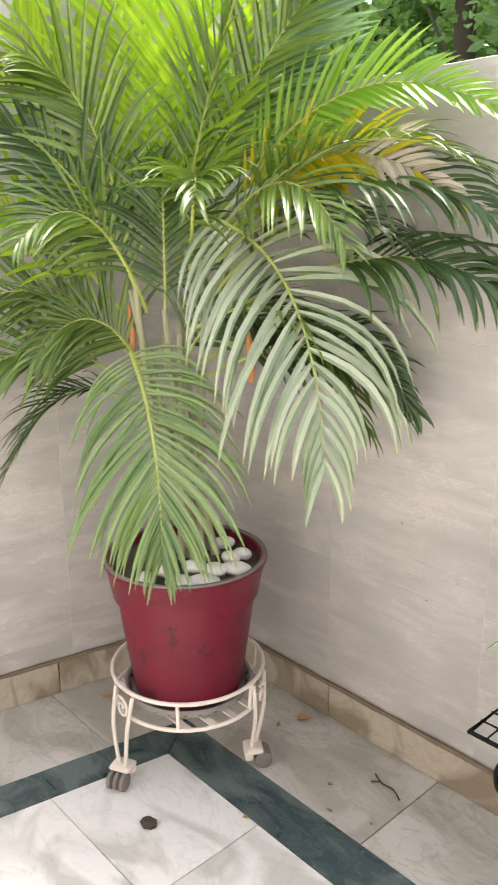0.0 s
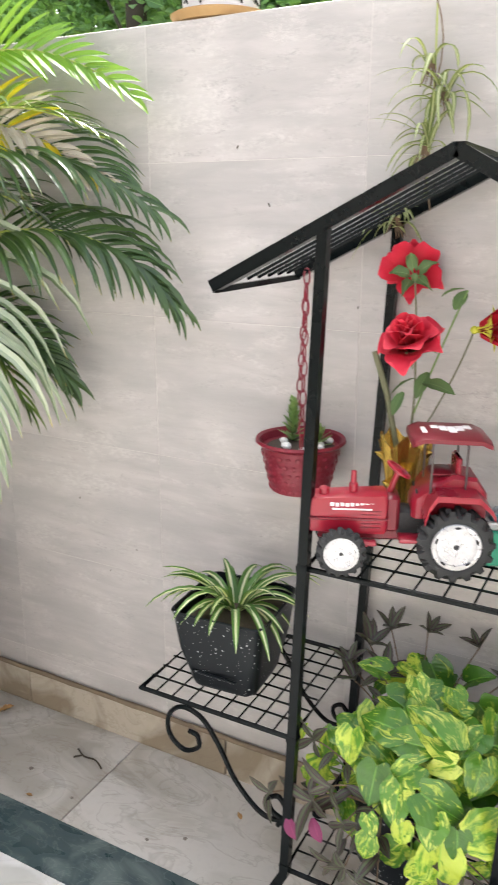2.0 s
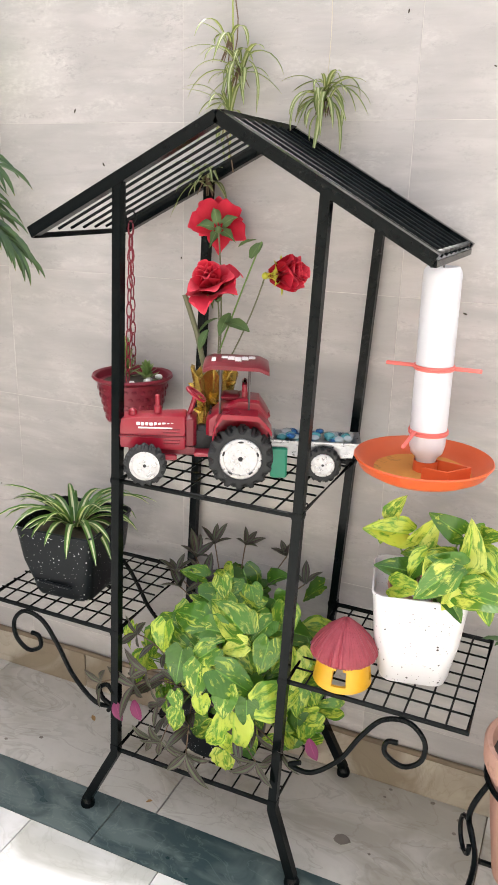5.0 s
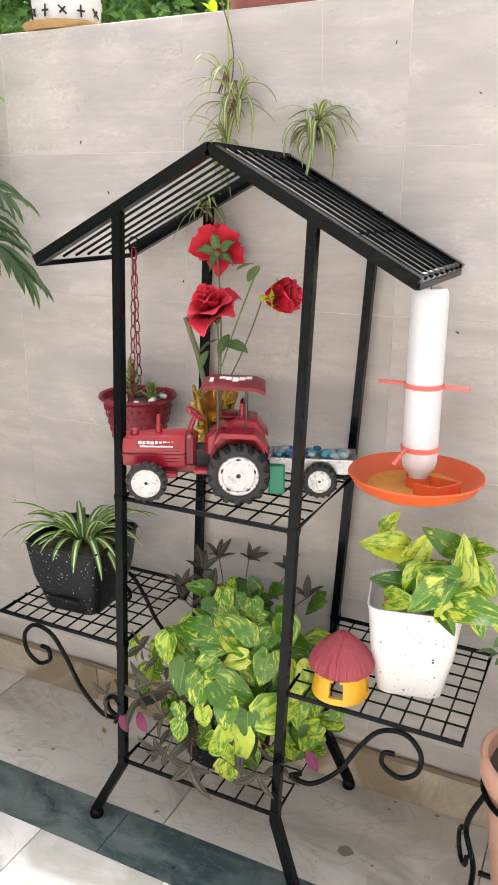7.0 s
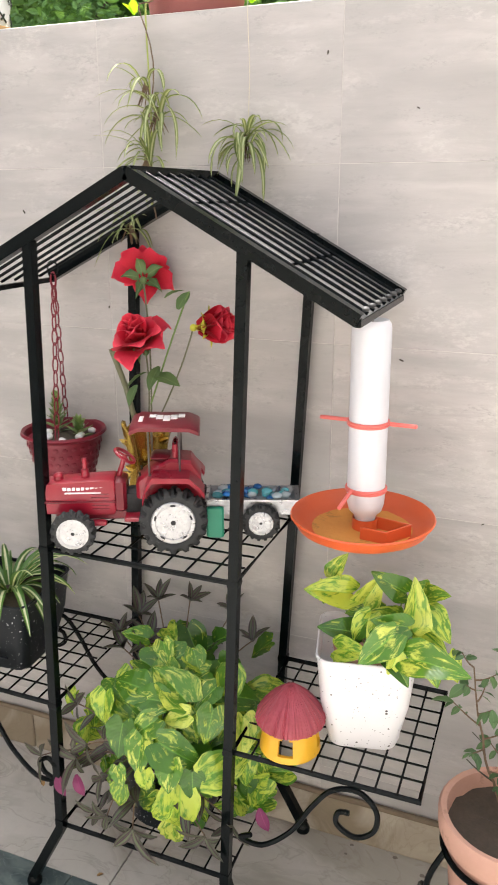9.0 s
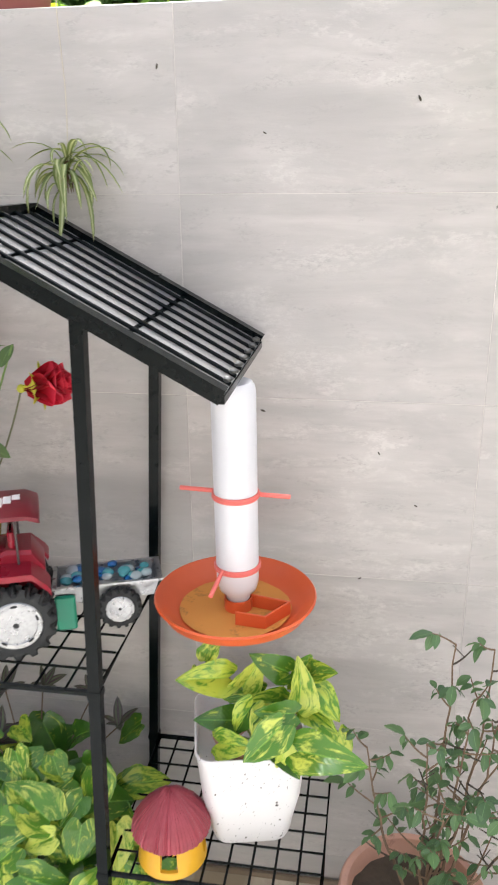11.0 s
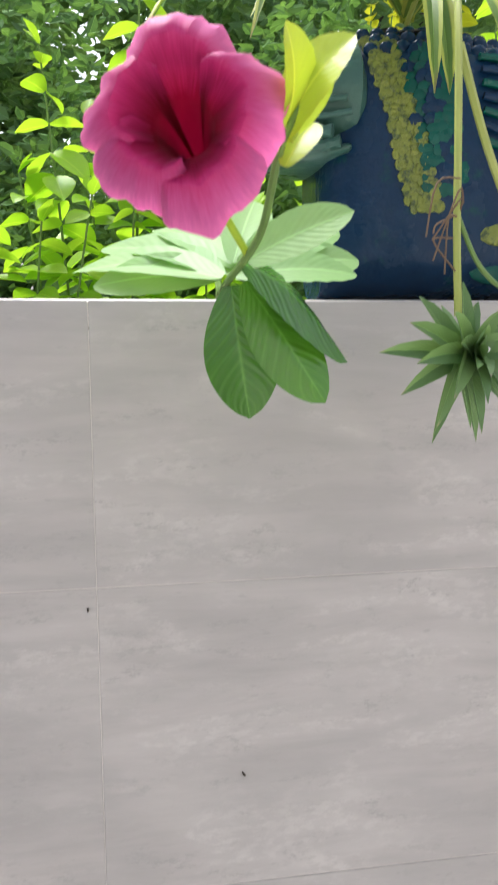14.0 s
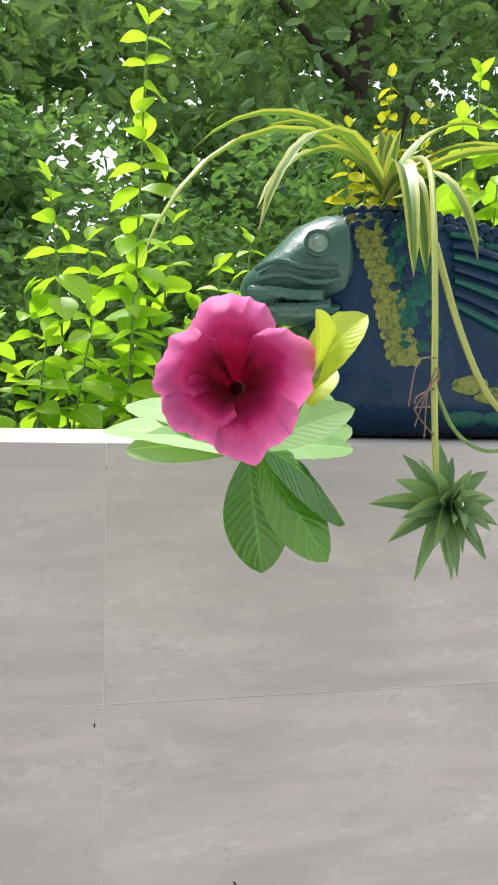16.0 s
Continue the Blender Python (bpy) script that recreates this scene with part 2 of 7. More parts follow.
GREEN_PLASTIC = surface("green_toy_plastic", (0.01, 0.22, 0.13), (0.02, 0.3, 0.18), 8, 0.3, 0.05)
BEIGE_DARK = surface("dark_rod", (0.05, 0.04, 0.04), (0.09, 0.07, 0.07), 20, 0.5, 0.1)
WHITE_MARK = surface("white_lettering", (0.75, 0.72, 0.72), (0.82, 0.8, 0.8), 20, 0.5, 0.0)
GOLD = surface("gold_lacquer", (0.42, 0.25, 0.04), (0.66, 0.44, 0.10), 14, 0.25, 0.3, metal=0.85, fine=40)
BRASS = surface("hammered_brass", (0.62, 0.36, 0.05), (0.85, 0.58, 0.12), 6, 0.25, 0.6, metal=0.9, fine=30, dirt=(0.3, 0.16, 0.03), dirt_at=0.66)
ORANGE = surface("orange_plastic", (0.60, 0.085, 0.022), (0.70, 0.13, 0.04), 7, 0.35, 0.05)
ORANGE_FLOOR = surface("seed_dusted_orange", (0.58, 0.22, 0.04), (0.66, 0.30, 0.06), 12, 0.7, 0.3, dirt=(0.28, 0.12, 0.03), dirt_at=0.56)
PINK_TAPE = surface("coral_plastic", (0.72, 0.13, 0.11), (0.8, 0.2, 0.17), 20, 0.4, 0.05)
YELLOW_CLAY = surface("yellow_painted_clay", (0.66, 0.34, 0.012), (0.78, 0.44, 0.03), 12, 0.4, 0.25, dirt=(0.42, 0.22, 0.02), dirt_at=0.66)
PINK_CLAY = surface("dusty_red_painted_clay", (0.19, 0.018, 0.034), (0.44, 0.075, 0.10), 45, 0.42, 0.9, fine=110)
TERRACOTTA = surface("terracotta", (0.44, 0.23, 0.165), (0.60, 0.36, 0.285), 7, 0.7, 0.4, dirt=(0.22, 0.11, 0.08), dirt_at=0.60)
RED_BROWN = surface("red_brown_planter", (0.20, 0.055, 0.05), (0.30, 0.09, 0.075), 8, 0.6, 0.2)
PEBBLE = surface("white_pebble", (0.80, 0.79, 0.75), (0.9, 0.89, 0.86), 9, 0.3, 0.15)
GREY_MESH = surface("grey_plastic_tray", (0.22, 0.21, 0.20), (0.36, 0.34, 0.32), 15, 0.7, 0.3)
STRAW = surface("woven_straw_edge", (0.34, 0.19, 0.07), (0.52, 0.34, 0.16), 30, 0.8, 0.6)
BARK = surface("grey_brown_bark", (0.03, 0.024, 0.018), (0.09, 0.07, 0.05), 12, 0.9, 1.0)
TWIG = surface("brown_twig", (0.11, 0.065, 0.04), (0.22, 0.15, 0.09), 25, 0.8, 0.5)
CANE = surface("palm_cane", (0.26, 0.27, 0.14), (0.42, 0.40, 0.27), 14, 0.6, 0.4, dirt=(0.30, 0.20, 0.12), dirt_at=0.64)
RACHIS = surface("yellow_green_stalk", (0.28, 0.36, 0.07), (0.46, 0.48, 0.14), 10, 0.45, 0.1)
GREEN_STEM = surface("green_stem", (0.10, 0.20, 0.04), (0.2, 0.32, 0.08), 20, 0.5, 0.2)
BLUE_GLAZE = surface("dark_blue_glaze", (0.003, 0.016, 0.050), (0.010, 0.045, 0.10), 18, 0.26, 1.0, fine=60, spec=0.22, dirt=(0.006, 0.06, 0.065), dirt_at=0.58)
TEAL_GLAZE = surface("teal_glaze", (0.0, 0.045, 0.038), (0.004, 0.12, 0.085), 30, 0.25, 0.4, spec=0.3)
FISH_GREEN = surface("sea_green_glaze", (0.02, 0.075, 0.055), (0.075, 0.17, 0.14), 16, 0.3, 0.8, spec=0.4)
EYE_GLAZE = surface("pale_green_glaze", (0.12, 0.2, 0.17), (0.26, 0.36, 0.32), 30, 0.25, 0.4)
LIME_GLAZE = surface("lime_glaze", (0.10, 0.14, 0.02), (0.28, 0.31, 0.045), 70, 0.35, 1.0, fine=200, dirt=(0.04, 0.07, 0.025), dirt_at=0.5)
STICK_GREEN = surface("olive_cut_cane", (0.10, 0.11, 0.06), (0.18, 0.18, 0.1), 20, 0.6, 0.2)


def speckled(name, base, dot, scale, size, rough):
    m, nt, p = nodes_of(name)
    v = place_of(nt)
    out = None
    for k, s in enumerate((scale, scale * 2.3)):
        vo = nt.nodes.new("ShaderNodeTexVoronoi")
        vo.inputs["Scale"].default_value = s
        nt.links.new(v, vo.inputs["Vector"])
        here = math_of(nt, "LESS_THAN", vo.outputs["Distance"], math_of(nt, "MULTIPLY", noise_of(nt, v, s * 0.4, 2), size * 2))
        keep = math_of(nt, "GREATER_THAN", noise_of(nt, v, s * 0.8, 2), 0.52)
        f = math_of(nt, "MULTIPLY", here, keep)
        out = f if out is None else math_of(nt, "MAXIMUM", out, f)
    n = noise_of(nt, v, 14, 4)
    col = mixed(nt, out, mixed(nt, n, base, tuple(c * 0.85 for c in base)), dot)
    nt.links.new(col, p.inputs["Base Color"])
    p.inputs["Roughness"].default_value = rough
    p.inputs["Specular IOR Level"].default_value = 0.25
    bump_of(nt, p, noise_of(nt, v, 120, 3), 0.08, 0.001)
    return m


BLACK_SPECKLE = speckled("black_speckled_plastic", (0.006, 0.008, 0.010), (0.5, 0.5, 0.5), 84, 0.14, 0.32)
WHITE_SPECKLE = speckled("white_speckled_plastic", (0.80, 0.79, 0.80), (0.06, 0.05, 0.05), 72, 0.12, 0.3)

PALM = leafy("palm_leaflet", (0.012, 0.048, 0.008), (0.19, 0.30, 0.05), 0.28, 0.25, tip=(0.5, 0.38, 0.08), gloss=0.7, wax=0.35)
# the near-white light colour paints the sky's sheen on the waxy leaflets
PALM_PALE = leafy("waxy_sheen_palm_leaflet", (0.035, 0.11, 0.018), (0.42, 0.48, 0.34), 0.25, 0.2, tip=(0.62, 0.45, 0.06), gloss=0.9, wax=0.5)
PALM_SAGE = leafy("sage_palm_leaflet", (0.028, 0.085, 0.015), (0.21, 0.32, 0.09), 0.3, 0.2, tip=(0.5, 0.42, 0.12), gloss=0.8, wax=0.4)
PALM_MID = leafy("bright_palm_leaflet", (0.10, 0.25, 0.02), (0.22, 0.40, 0.035), 0.3, 0.3, gloss=0.7)
# brighter leaflet copy: sunlight through the upper fronds is put into its colour
PALM_LIGHT = leafy("sunlit_palm_leaflet", (0.16, 0.36, 0.015), (0.48, 0.68, 0.04), 0.32, 0.55, gloss=0.5)
PALM_YELLOW = leafy("yellowing_palm_leaflet", (0.20, 0.36, 0.02), (0.78, 0.55, 0.015), 0.36, 0.4, tip=(0.42, 0.25, 0.1), gloss=0.7)
# darker leaflet copy: the shade among the inner fronds is painted in
PALM_DARK = leafy("shaded_palm_leaflet", (0.012, 0.045, 0.012), (0.065, 0.13, 0.03), 0.3, 0.25, gloss=0.7, tip=(0.4, 0.3, 0.05), wax=0.15)
PALM_TEAL = leafy("bluish_palm_leaflet", (0.11, 0.20, 0.14), (0.2, 0.32, 0.24), 0.35, 0.35)
DEAD = leafy("bleached_leaflet", (0.38, 0.33, 0.27), (0.62, 0.57, 0.5), 0.7, 0.2)
SPIDER = leafy("spider_leaf", (0.06, 0.16, 0.03), (0.14, 0.28, 0.06), 0.3, 0.35, "stripe", (0.80, 0.82, 0.55))
SPIDER_DRY = leafy("pale_spider_leaf", (0.12, 0.18, 0.05), (0.26, 0.31, 0.11), 0.45, 0.3, "stripe", (0.52, 0.54, 0.33), tip=(0.2, 0.12, 0.06))
POTHOS = leafy("pothos_leaf", (0.014, 0.070, 0.009), (0.12, 0.31, 0.025), 0.26, 0.22, "marble", (0.50, 0.62, 0.07), 0.30, gloss=0.6)
POTHOS_PALE = leafy("cream_pothos_leaf", (0.035, 0.14, 0.015), (0.16, 0.37, 0.035), 0.26, 0.22, "marble", (0.62, 0.70, 0.12), 0.55, gloss=0.6)
TRADES = leafy("wandering_leaf", (0.055, 0.075, 0.040), (0.11, 0.14, 0.075), 0.36, 0.2, "purple", (0.050, 0.018, 0.032), gloss=0.5)
MAGENTA_LEAF = leafy("magenta_leaf", (0.16, 0.012, 0.08), (0.24, 0.03, 0.11), 0.5, 0.2)
ALLA = leafy("glossy_leaf", (0.045, 0.17, 0.014), (0.10, 0.28, 0.03), 0.24, 0.3, veins=True, gloss=0.9)
ALLA_YOUNG = leafy("young_lime_leaf", (0.42, 0.56, 0.04), (0.58, 0.70, 0.10), 0.35, 0.4)
ALLA_PALE = leafy("pale_leaf_underside", (0.24, 0.46, 0.15), (0.38, 0.60, 0.26), 0.5, 0.4)
ROSE_LEAF = leafy("rose_leaf", (0.045, 0.10, 0.05), (0.12, 0.22, 0.09), 0.45, 0.25)
SHRUB = leafy("bright_shrub_leaf", (0.32, 0.58, 0.03), (0.50, 0.76, 0.07), 0.4, 0.55)
HEDGE = leafy("hedge_leaf", (0.13, 0.245, 0.115), (0.26, 0.42, 0.19), 0.85, 0.45, gloss=0.12)
HEDGE_MID = leafy("mid_green_leaf", (0.09, 0.19, 0.075), (0.21, 0.38, 0.13), 0.8, 0.42, gloss=0.15)
FAKE_LEAF = leafy("cloth_leaf", (0.06, 0.12, 0.04), (0.12, 0.2, 0.07), 0.6, 0.2)
YELLOW_SEPAL = leafy("yellow_green_sepal", (0.5, 0.52, 0.03), (0.66, 0.64, 0.08), 0.5, 0.3)


def petal_material(name, inner, mid, rim, thin=0.25):
    m, nt, p = nodes_of(name)
    uv = nt.nodes.new("ShaderNodeUVMap")
    sep = nt.nodes.new("ShaderNodeSeparateXYZ")
    nt.links.new(uv.outputs[0], sep.inputs[0])
    cx = nt.nodes.new("ShaderNodeCombineXYZ")
    nt.links.new(math_of(nt, "MULTIPLY", sep.outputs[0], 40.0), cx.inputs[0])
    nt.links.new(math_of(nt, "MULTIPLY", sep.outputs[1], 4.0), cx.inputs[1])
    n = noise_of(nt, cx.outputs[0], 1.5, 4)
    f = math_of(nt, "ADD", sep.outputs[1], math_of(nt, "MULTIPLY", math_of(nt, "SUBTRACT", n, 0.5), 0.22))
    col = ramp(nt, f, [(0.40, inner), (0.60, mid), (0.86, rim), (1.0, tuple(min(1, c * 1.25 + 0.04) for c in rim))])
    nt.links.new(col, p.inputs["Base Color"])
    p.inputs["Roughness"].default_value = 0.55
    p.inputs["Sheen Weight"].default_value = 0.05
    p.inputs["Specular IOR Level"].default_value = 0.25
    bump_of(nt, p, n, 0.1, 0.001)
    t = nt.nodes.new("ShaderNodeBsdfTranslucent")
    nt.links.new(col, t.inputs["Color"])
    mx = nt.nodes.new("ShaderNodeMixShader")
    mx.inputs[0].default_value = thin
    nt.links.new(p.outputs[0], mx.inputs[1])
    nt.links.new(t.outputs[0], mx.inputs[2])
    nt.links.new(mx.outputs[0], nt.nodes["Material Output"].inputs["Surface"])
    return m


THROAT = surface("dark_red_throat", (0.05, 0.0, 0.005), (0.10, 0.002, 0.012), 40, 0.7, 0.1)
PINK_PETAL = petal_material("magenta_pink_petal", (0.20, 0.001, 0.018), (0.52, 0.022, 0.155), (0.66, 0.125, 0.36), 0.28)
ROSE_PETAL = petal_material("red_cloth_petal", (0.34, 0.003, 0.014), (0.52, 0.009, 0.030), (0.64, 0.026, 0.060), 0.2)


def glass_bead(name, col):
    m, nt, p = nodes_of(name)
    p.inputs["Base Color"].default_value = (*col, 1)
    p.inputs["Roughness"].default_value = 0.05
    p.inputs["Transmission Weight"].default_value = 0.6
    return m


BEAD = [glass_bead("blue_glass", (0.03, 0.22, 0.6)), glass_bead("aqua_glass", (0.15, 0.62, 0.68)), glass_bead("clear_glass", (0.75, 0.86, 0.9))]

# ---- mesh building ----
rng = random.Random(7)
V = Vector
UP = V((0, 0, 1))


class Geo:
    """Collects vertices and faces of one mesh."""

    def __init__(self):
        self.v, self.f, self.uv = [], [], []

    def add(self, vs, fs, uvs=None):
        k = len(self.v)
        self.v += [tuple(p) for p in vs]
        for n, face in enumerate(fs):
            self.f.append(tuple(i + k for i in face))
            self.uv.append([uvs[i] for i in face] if uvs else [(0.25, 0.5)] * len(face))
        return self

    def loft(self, rings, caps=True, loop=False):
        n = len(rings[0])
        vs = [p for r in rings for p in r]
        fs = []
        m = len(rings)
        for a in range(m if loop else m - 1):
            b = (a + 1) % m
            fs += [(a * n + i, a * n + (i + 1) % n, b * n + (i + 1) % n, b * n + i) for i in range(n)]
        if caps and not loop:
            fs += [tuple(reversed(range(n))), tuple((m - 1) * n + i for i in range(n))]
        return self.add(vs, fs)

    def tube(self, pts, r, n=8, caps=True, loop=False, square=False):
        """A round or square rod along points; r may be one radius or a list."""
        pts = [V(p) for p in pts]
        m = len(pts)
        rad = r if isinstance(r, (list, tuple)) else [r] * m
        if square:
            n = 4
        rings, side = [], None
        for i, p in enumerate(pts):
            a, b = (pts[i - 1], pts[(i + 1) % m]) if loop else (pts[max(i - 1, 0)], pts[min(i + 1, m - 1)])
            t = (b - a).normalized()
            if side is None:
                ref = V((0, 1, 0)) if square and abs(t.y) < 0.9 else (UP if abs(t.z) < 0.9 else V((1, 0, 0)))
                side = t.cross(ref).normalized()
            else:
                side = (side - t * side.dot(t)).normalized()
            other = t.cross(side)
            off = math.pi / 4 if square else 0.0
            k = math.sqrt(2) if square else 1.0
            rings.append([p + rad[i] * k * (side * math.cos(off + 2 * math.pi * j / n) + other * math.sin(off + 2 * math.pi * j / n)) for j in range(n)])
        return self.loft(rings, caps, loop)

    def lathe(self, prof, n=32, c=(0, 0, 0), m=None, caps=True):
        """A turned shape from (radius, height) pairs."""
        m = m or Matrix()
        c = V(c)
        rings = [[m @ (c + V((r * math.cos(2 * math.pi * j / n), r * math.sin(2 * math.pi * j / n), z))) for j in range(n)] for r, z in prof]
        return self.loft(rings, caps)

    def box(self, c, s, m=None, ch=0.0):
        """A box about c with sides s and chamfered upright and level edges."""
        m = m or Matrix()
        x, y, z = (a / 2 for a in s)
        if ch <= 0:
            vs = [m @ (V(c) + V((a * x, b * y, d * z))) for d in (-1, 1) for b in (-1, 1) for a in (-1, 1)]
            return self.add(vs, [(0, 2, 3, 1), (4, 5, 7, 6), (0, 1, 5, 4), (1, 3, 7, 5), (3, 2, 6, 7), (2, 0, 4, 6)])

        def ring(zz, q):
            out = []
            for a, b in ((1, 1), (-1, 1), (-1, -1), (1, -1)):
                e = [(a * (x - q), b * (y - q - ch)), (a * (x - q - ch), b * (y - q))]
                out += e if a * b > 0 else e[::-1]
            return [m @ (V(c) + V((px, py, zz))) for px, py in out]

        return self.loft([ring(-z, ch), ring(-z + ch, 0), ring(z - ch, 0), ring(z, ch)])

    def ball(self, c, r, n=10, k=7, m=None):
        """An ellipsoid with radii r."""
        r = r if isinstance(r, (tuple, list)) else (r, r, r)
        m = m or Matrix()
        rings = []
        for i in range(k + 1):
            a = -math.pi / 2 + math.pi * i / k
            q = max(math.cos(a), 0.02)
            rings.append([V(c) + m @ V((r[0] * q * math.cos(2 * math.pi * j / n), r[1] * q * math.sin(2 * math.pi * j / n), r[2] * math.sin(a))) for j in range(n)])
        return self.loft(rings)

    def ribbon(self, pts, widths, up=UP, fold=0.12, cols=3, wave=0.0):
        """A blade along points: widths along it, a fold along the midrib, and a wavy edge."""
        pts, up = [V(p) for p in pts], V(up)
        m = len(pts)
        vs, uvs = [], []
        for i, p in enumerate(pts):
            t = (pts[min(i + 1, m - 1)] - pts[max(i - 1, 0)]).normalized()
            s = t.cross(up)
            s = s.normalized() if s.length > 1e-4 else V((1, 0, 0))
            n = s.cross(t)
            for j in range(cols):
                u = j / (cols - 1)
                d = 2 * abs(u - 0.5)
                lift = fold * d + wave * math.sin(i * 2.1 + (3 if u > 0.5 else 0)) * d
                vs.append(p + s * widths[i] * (u - 0.5) + n * widths[i] * lift)
                uvs.append((u, i / (m - 1)))
        fs = [(i * cols + j, i * cols + j + 1, (i + 1) * cols + j + 1, (i + 1) * cols + j) for i in range(m - 1) for j in range(cols - 1)]
        return self.add(vs, fs, uvs)

    def mesh(self, name, material, smooth=True, origin=V((0, 0, 0))):
        me = bpy.data.meshes.new(name)
        me.from_pydata([tuple(V(p) - origin) for p in self.v], [], self.f)
        lay = me.uv_layers.new(name="UVMap")
        lay.data.foreach_set("uv", [c for face in self.uv for q in face for c in q])
        me.materials.append(material)
        if smooth:
            me.polygons.foreach_set("use_smooth", [True] * len(me.polygons))
            me.set_sharp_from_angle(angle=radians(38))
        me.update()
        return me


def root_place(ob):
    p = V((0, 0, 0))
    while ob is not None:
        p = p + ob.location
        ob = ob.parent
    return p


def part(name, geo, material, parent, label="", smooth=True, local=False):
    """One mesh under a thing or a part; its points are in the world unless local."""
    ob = new(name, geo.mesh(name, material, smooth, V((0, 0, 0)) if local else root_place(parent)))
    ob.parent = parent
    return tagged(ob, label)


def thing(name, place, label, category, group="", kind=""):
    ob = new(name)
    ob.empty_display_size = 0.02
    ob.location = place
    return tagged(ob, label, category, group, kind)


def solid(name, geo, material, label, category, group="", kind="", smooth=True, origin=(0, 0, 0)):
    """A thing that is one mesh."""
    ob = new(name, geo.mesh(name, material, smooth, V(origin)))
    ob.location = origin
    return tagged(ob, label, category, group, kind)


def bez(a, b, c, n):
    a, b, c = V(a), V(b), V(c)
    return [a * (1 - t) ** 2 + b * 2 * t * (1 - t) + c * t * t for t in (i / n for i in range(n + 1))]


def spline(pts, n=6):
    """A smooth line through points."""
    pts = [V(p) for p in pts]
    out = []
    for i in range(len(pts) - 1):
        p0, p1, p2, p3 = pts[max(i - 1, 0)], pts[i], pts[i + 1], pts[min(i + 2, len(pts) - 1)]
        for k in range(n):
            t = k / n
            out.append(0.5 * (2 * p1 + (p2 - p0) * t + (2 * p0 - 5 * p1 + 4 * p2 - p3) * t * t + (3 * p1 - p0 - 3 * p2 + p3) * t ** 3))
    return out + [pts[-1]]


def circle(c, r, n=40, z=0.0):
    return [V((c[0] + r * math.cos(2 * math.pi * i / n), c[1] + r * math.sin(2 * math.pi * i / n), z)) for i in range(n)]



def blade(start, heading, length, width, droop, n=7, taper=0.75, lift=0.9):
    """A strap leaf that rises, arches over and hangs: its points and widths."""
    h = V((math.cos(heading), math.sin(heading), 0))
    d = (h + UP * lift).normalized()
    p, pts = V(start), [V(start)]
    for i in range(n):
        p = p + d * length / n
        d = (d + V((0, 0, -droop / n))).normalized()
        pts.append(V(p))
    w = [width * (0.55 + 0.45 * min(1, 3 * i / n)) * (1 - (i / n) ** 3 * taper - (0.24 if i == n else 0)) for i in range(n + 1)]
    return pts, [max(a, width * 0.03) for a in w]


def leaf_mesh(name, material, length, width, shape, bend=0.3, fold=0.12, wave=0.03, n=9, cols=5):
    """A broad leaf that grows along +x from its stalk, facing +z."""
    g = Geo()
    pts = [V((length * i / n, 0, -bend * length * (i / n) ** 2)) for i in range(n + 1)]
    ws = []
    for i in range(n + 1):
        t = i / n
        if shape == "heart":
            w = min(1.0, 0.55 + 2.2 * t) * (1 - t ** 1.7) ** 0.9
        elif shape == "lance":
            w = math.sin(math.pi * min(1, 0.06 + 0.94 * t)) ** 0.85
        else:
            w = math.sin(math.pi * t ** 1.25) ** 0.8 if 0 < t < 1 else 0.0
        ws.append(max(width * w, width * 0.02))
    g.ribbon(pts, ws, UP, fold, cols, wave)
    if shape == "heart":
        # the two lobes reach back past the stalk
        for k, (x, y, z) in enumerate(g.v):
            t, d = (k // cols) / n, abs(2 * (k % cols) / (cols - 1) - 1)
            g.v[k] = (x - 0.17 * length * (1 - t) ** 3 * math.sin(math.pi * min(1, d * 0.62)), y, z - 0.05 * length * d * d)
    return g.mesh(name, material)


def leaf_at(mesh, name, parent, place, heading, pitch, roll=0.0, size=1.0, label=""):
    """Sets one leaf on a plant: heading and pitch of its midrib (down: minus) in degrees."""
    ob = new(name, mesh)
    ob.parent = parent
    ob.matrix_basis = Matrix.Translation(V(place) - root_place(parent)) @ Euler((0, 0, radians(heading))).to_matrix().to_4x4() @ Euler((radians(roll), radians(-pitch), 0), "XYZ").to_matrix().to_4x4() @ Matrix.Scale(size, 4)
    return tagged(ob, label)


def leaf_facing(mesh, name, parent, base, tip, face, size, label=""):
    """Sets one leaf with its midrib from base towards tip and its upper side turned to face."""
    x = (V(tip) - V(base)).normalized()
    f = V(face)
    z = (f - x * f.dot(x)).normalized()
    y = z.cross(x)
    ob = new(name, mesh)
    ob.parent = parent
    m = Matrix((x, y, z)).transposed().to_4x4()
    ob.matrix_basis = Matrix.Translation(V(base) - root_place(parent)) @ m @ Matrix.Scale(size, 4)
    return tagged(ob, label)


# ---- courtyard: floor, two tiled walls, garden beyond ----
WALL_TOP = 1.606
SLANT = 0.19            # the side wall opens outwards from square
LW0 = -0.525            # its foot where it meets the long wall
side_dir = V((-SLANT, -1, 0)).normalized()
side_in = V((1, -SLANT, 0)).normalized()

ground = Geo()
ground.add([(-300, -300, -0.03), (300, -300, -0.03), (300, 300, -0.03), (-300, 300, -0.03)], [(0, 1, 2, 3)])
solid("ground", ground, GRASS, "dark garden soil and leaf litter behind the wall", "ground", kind="structure")

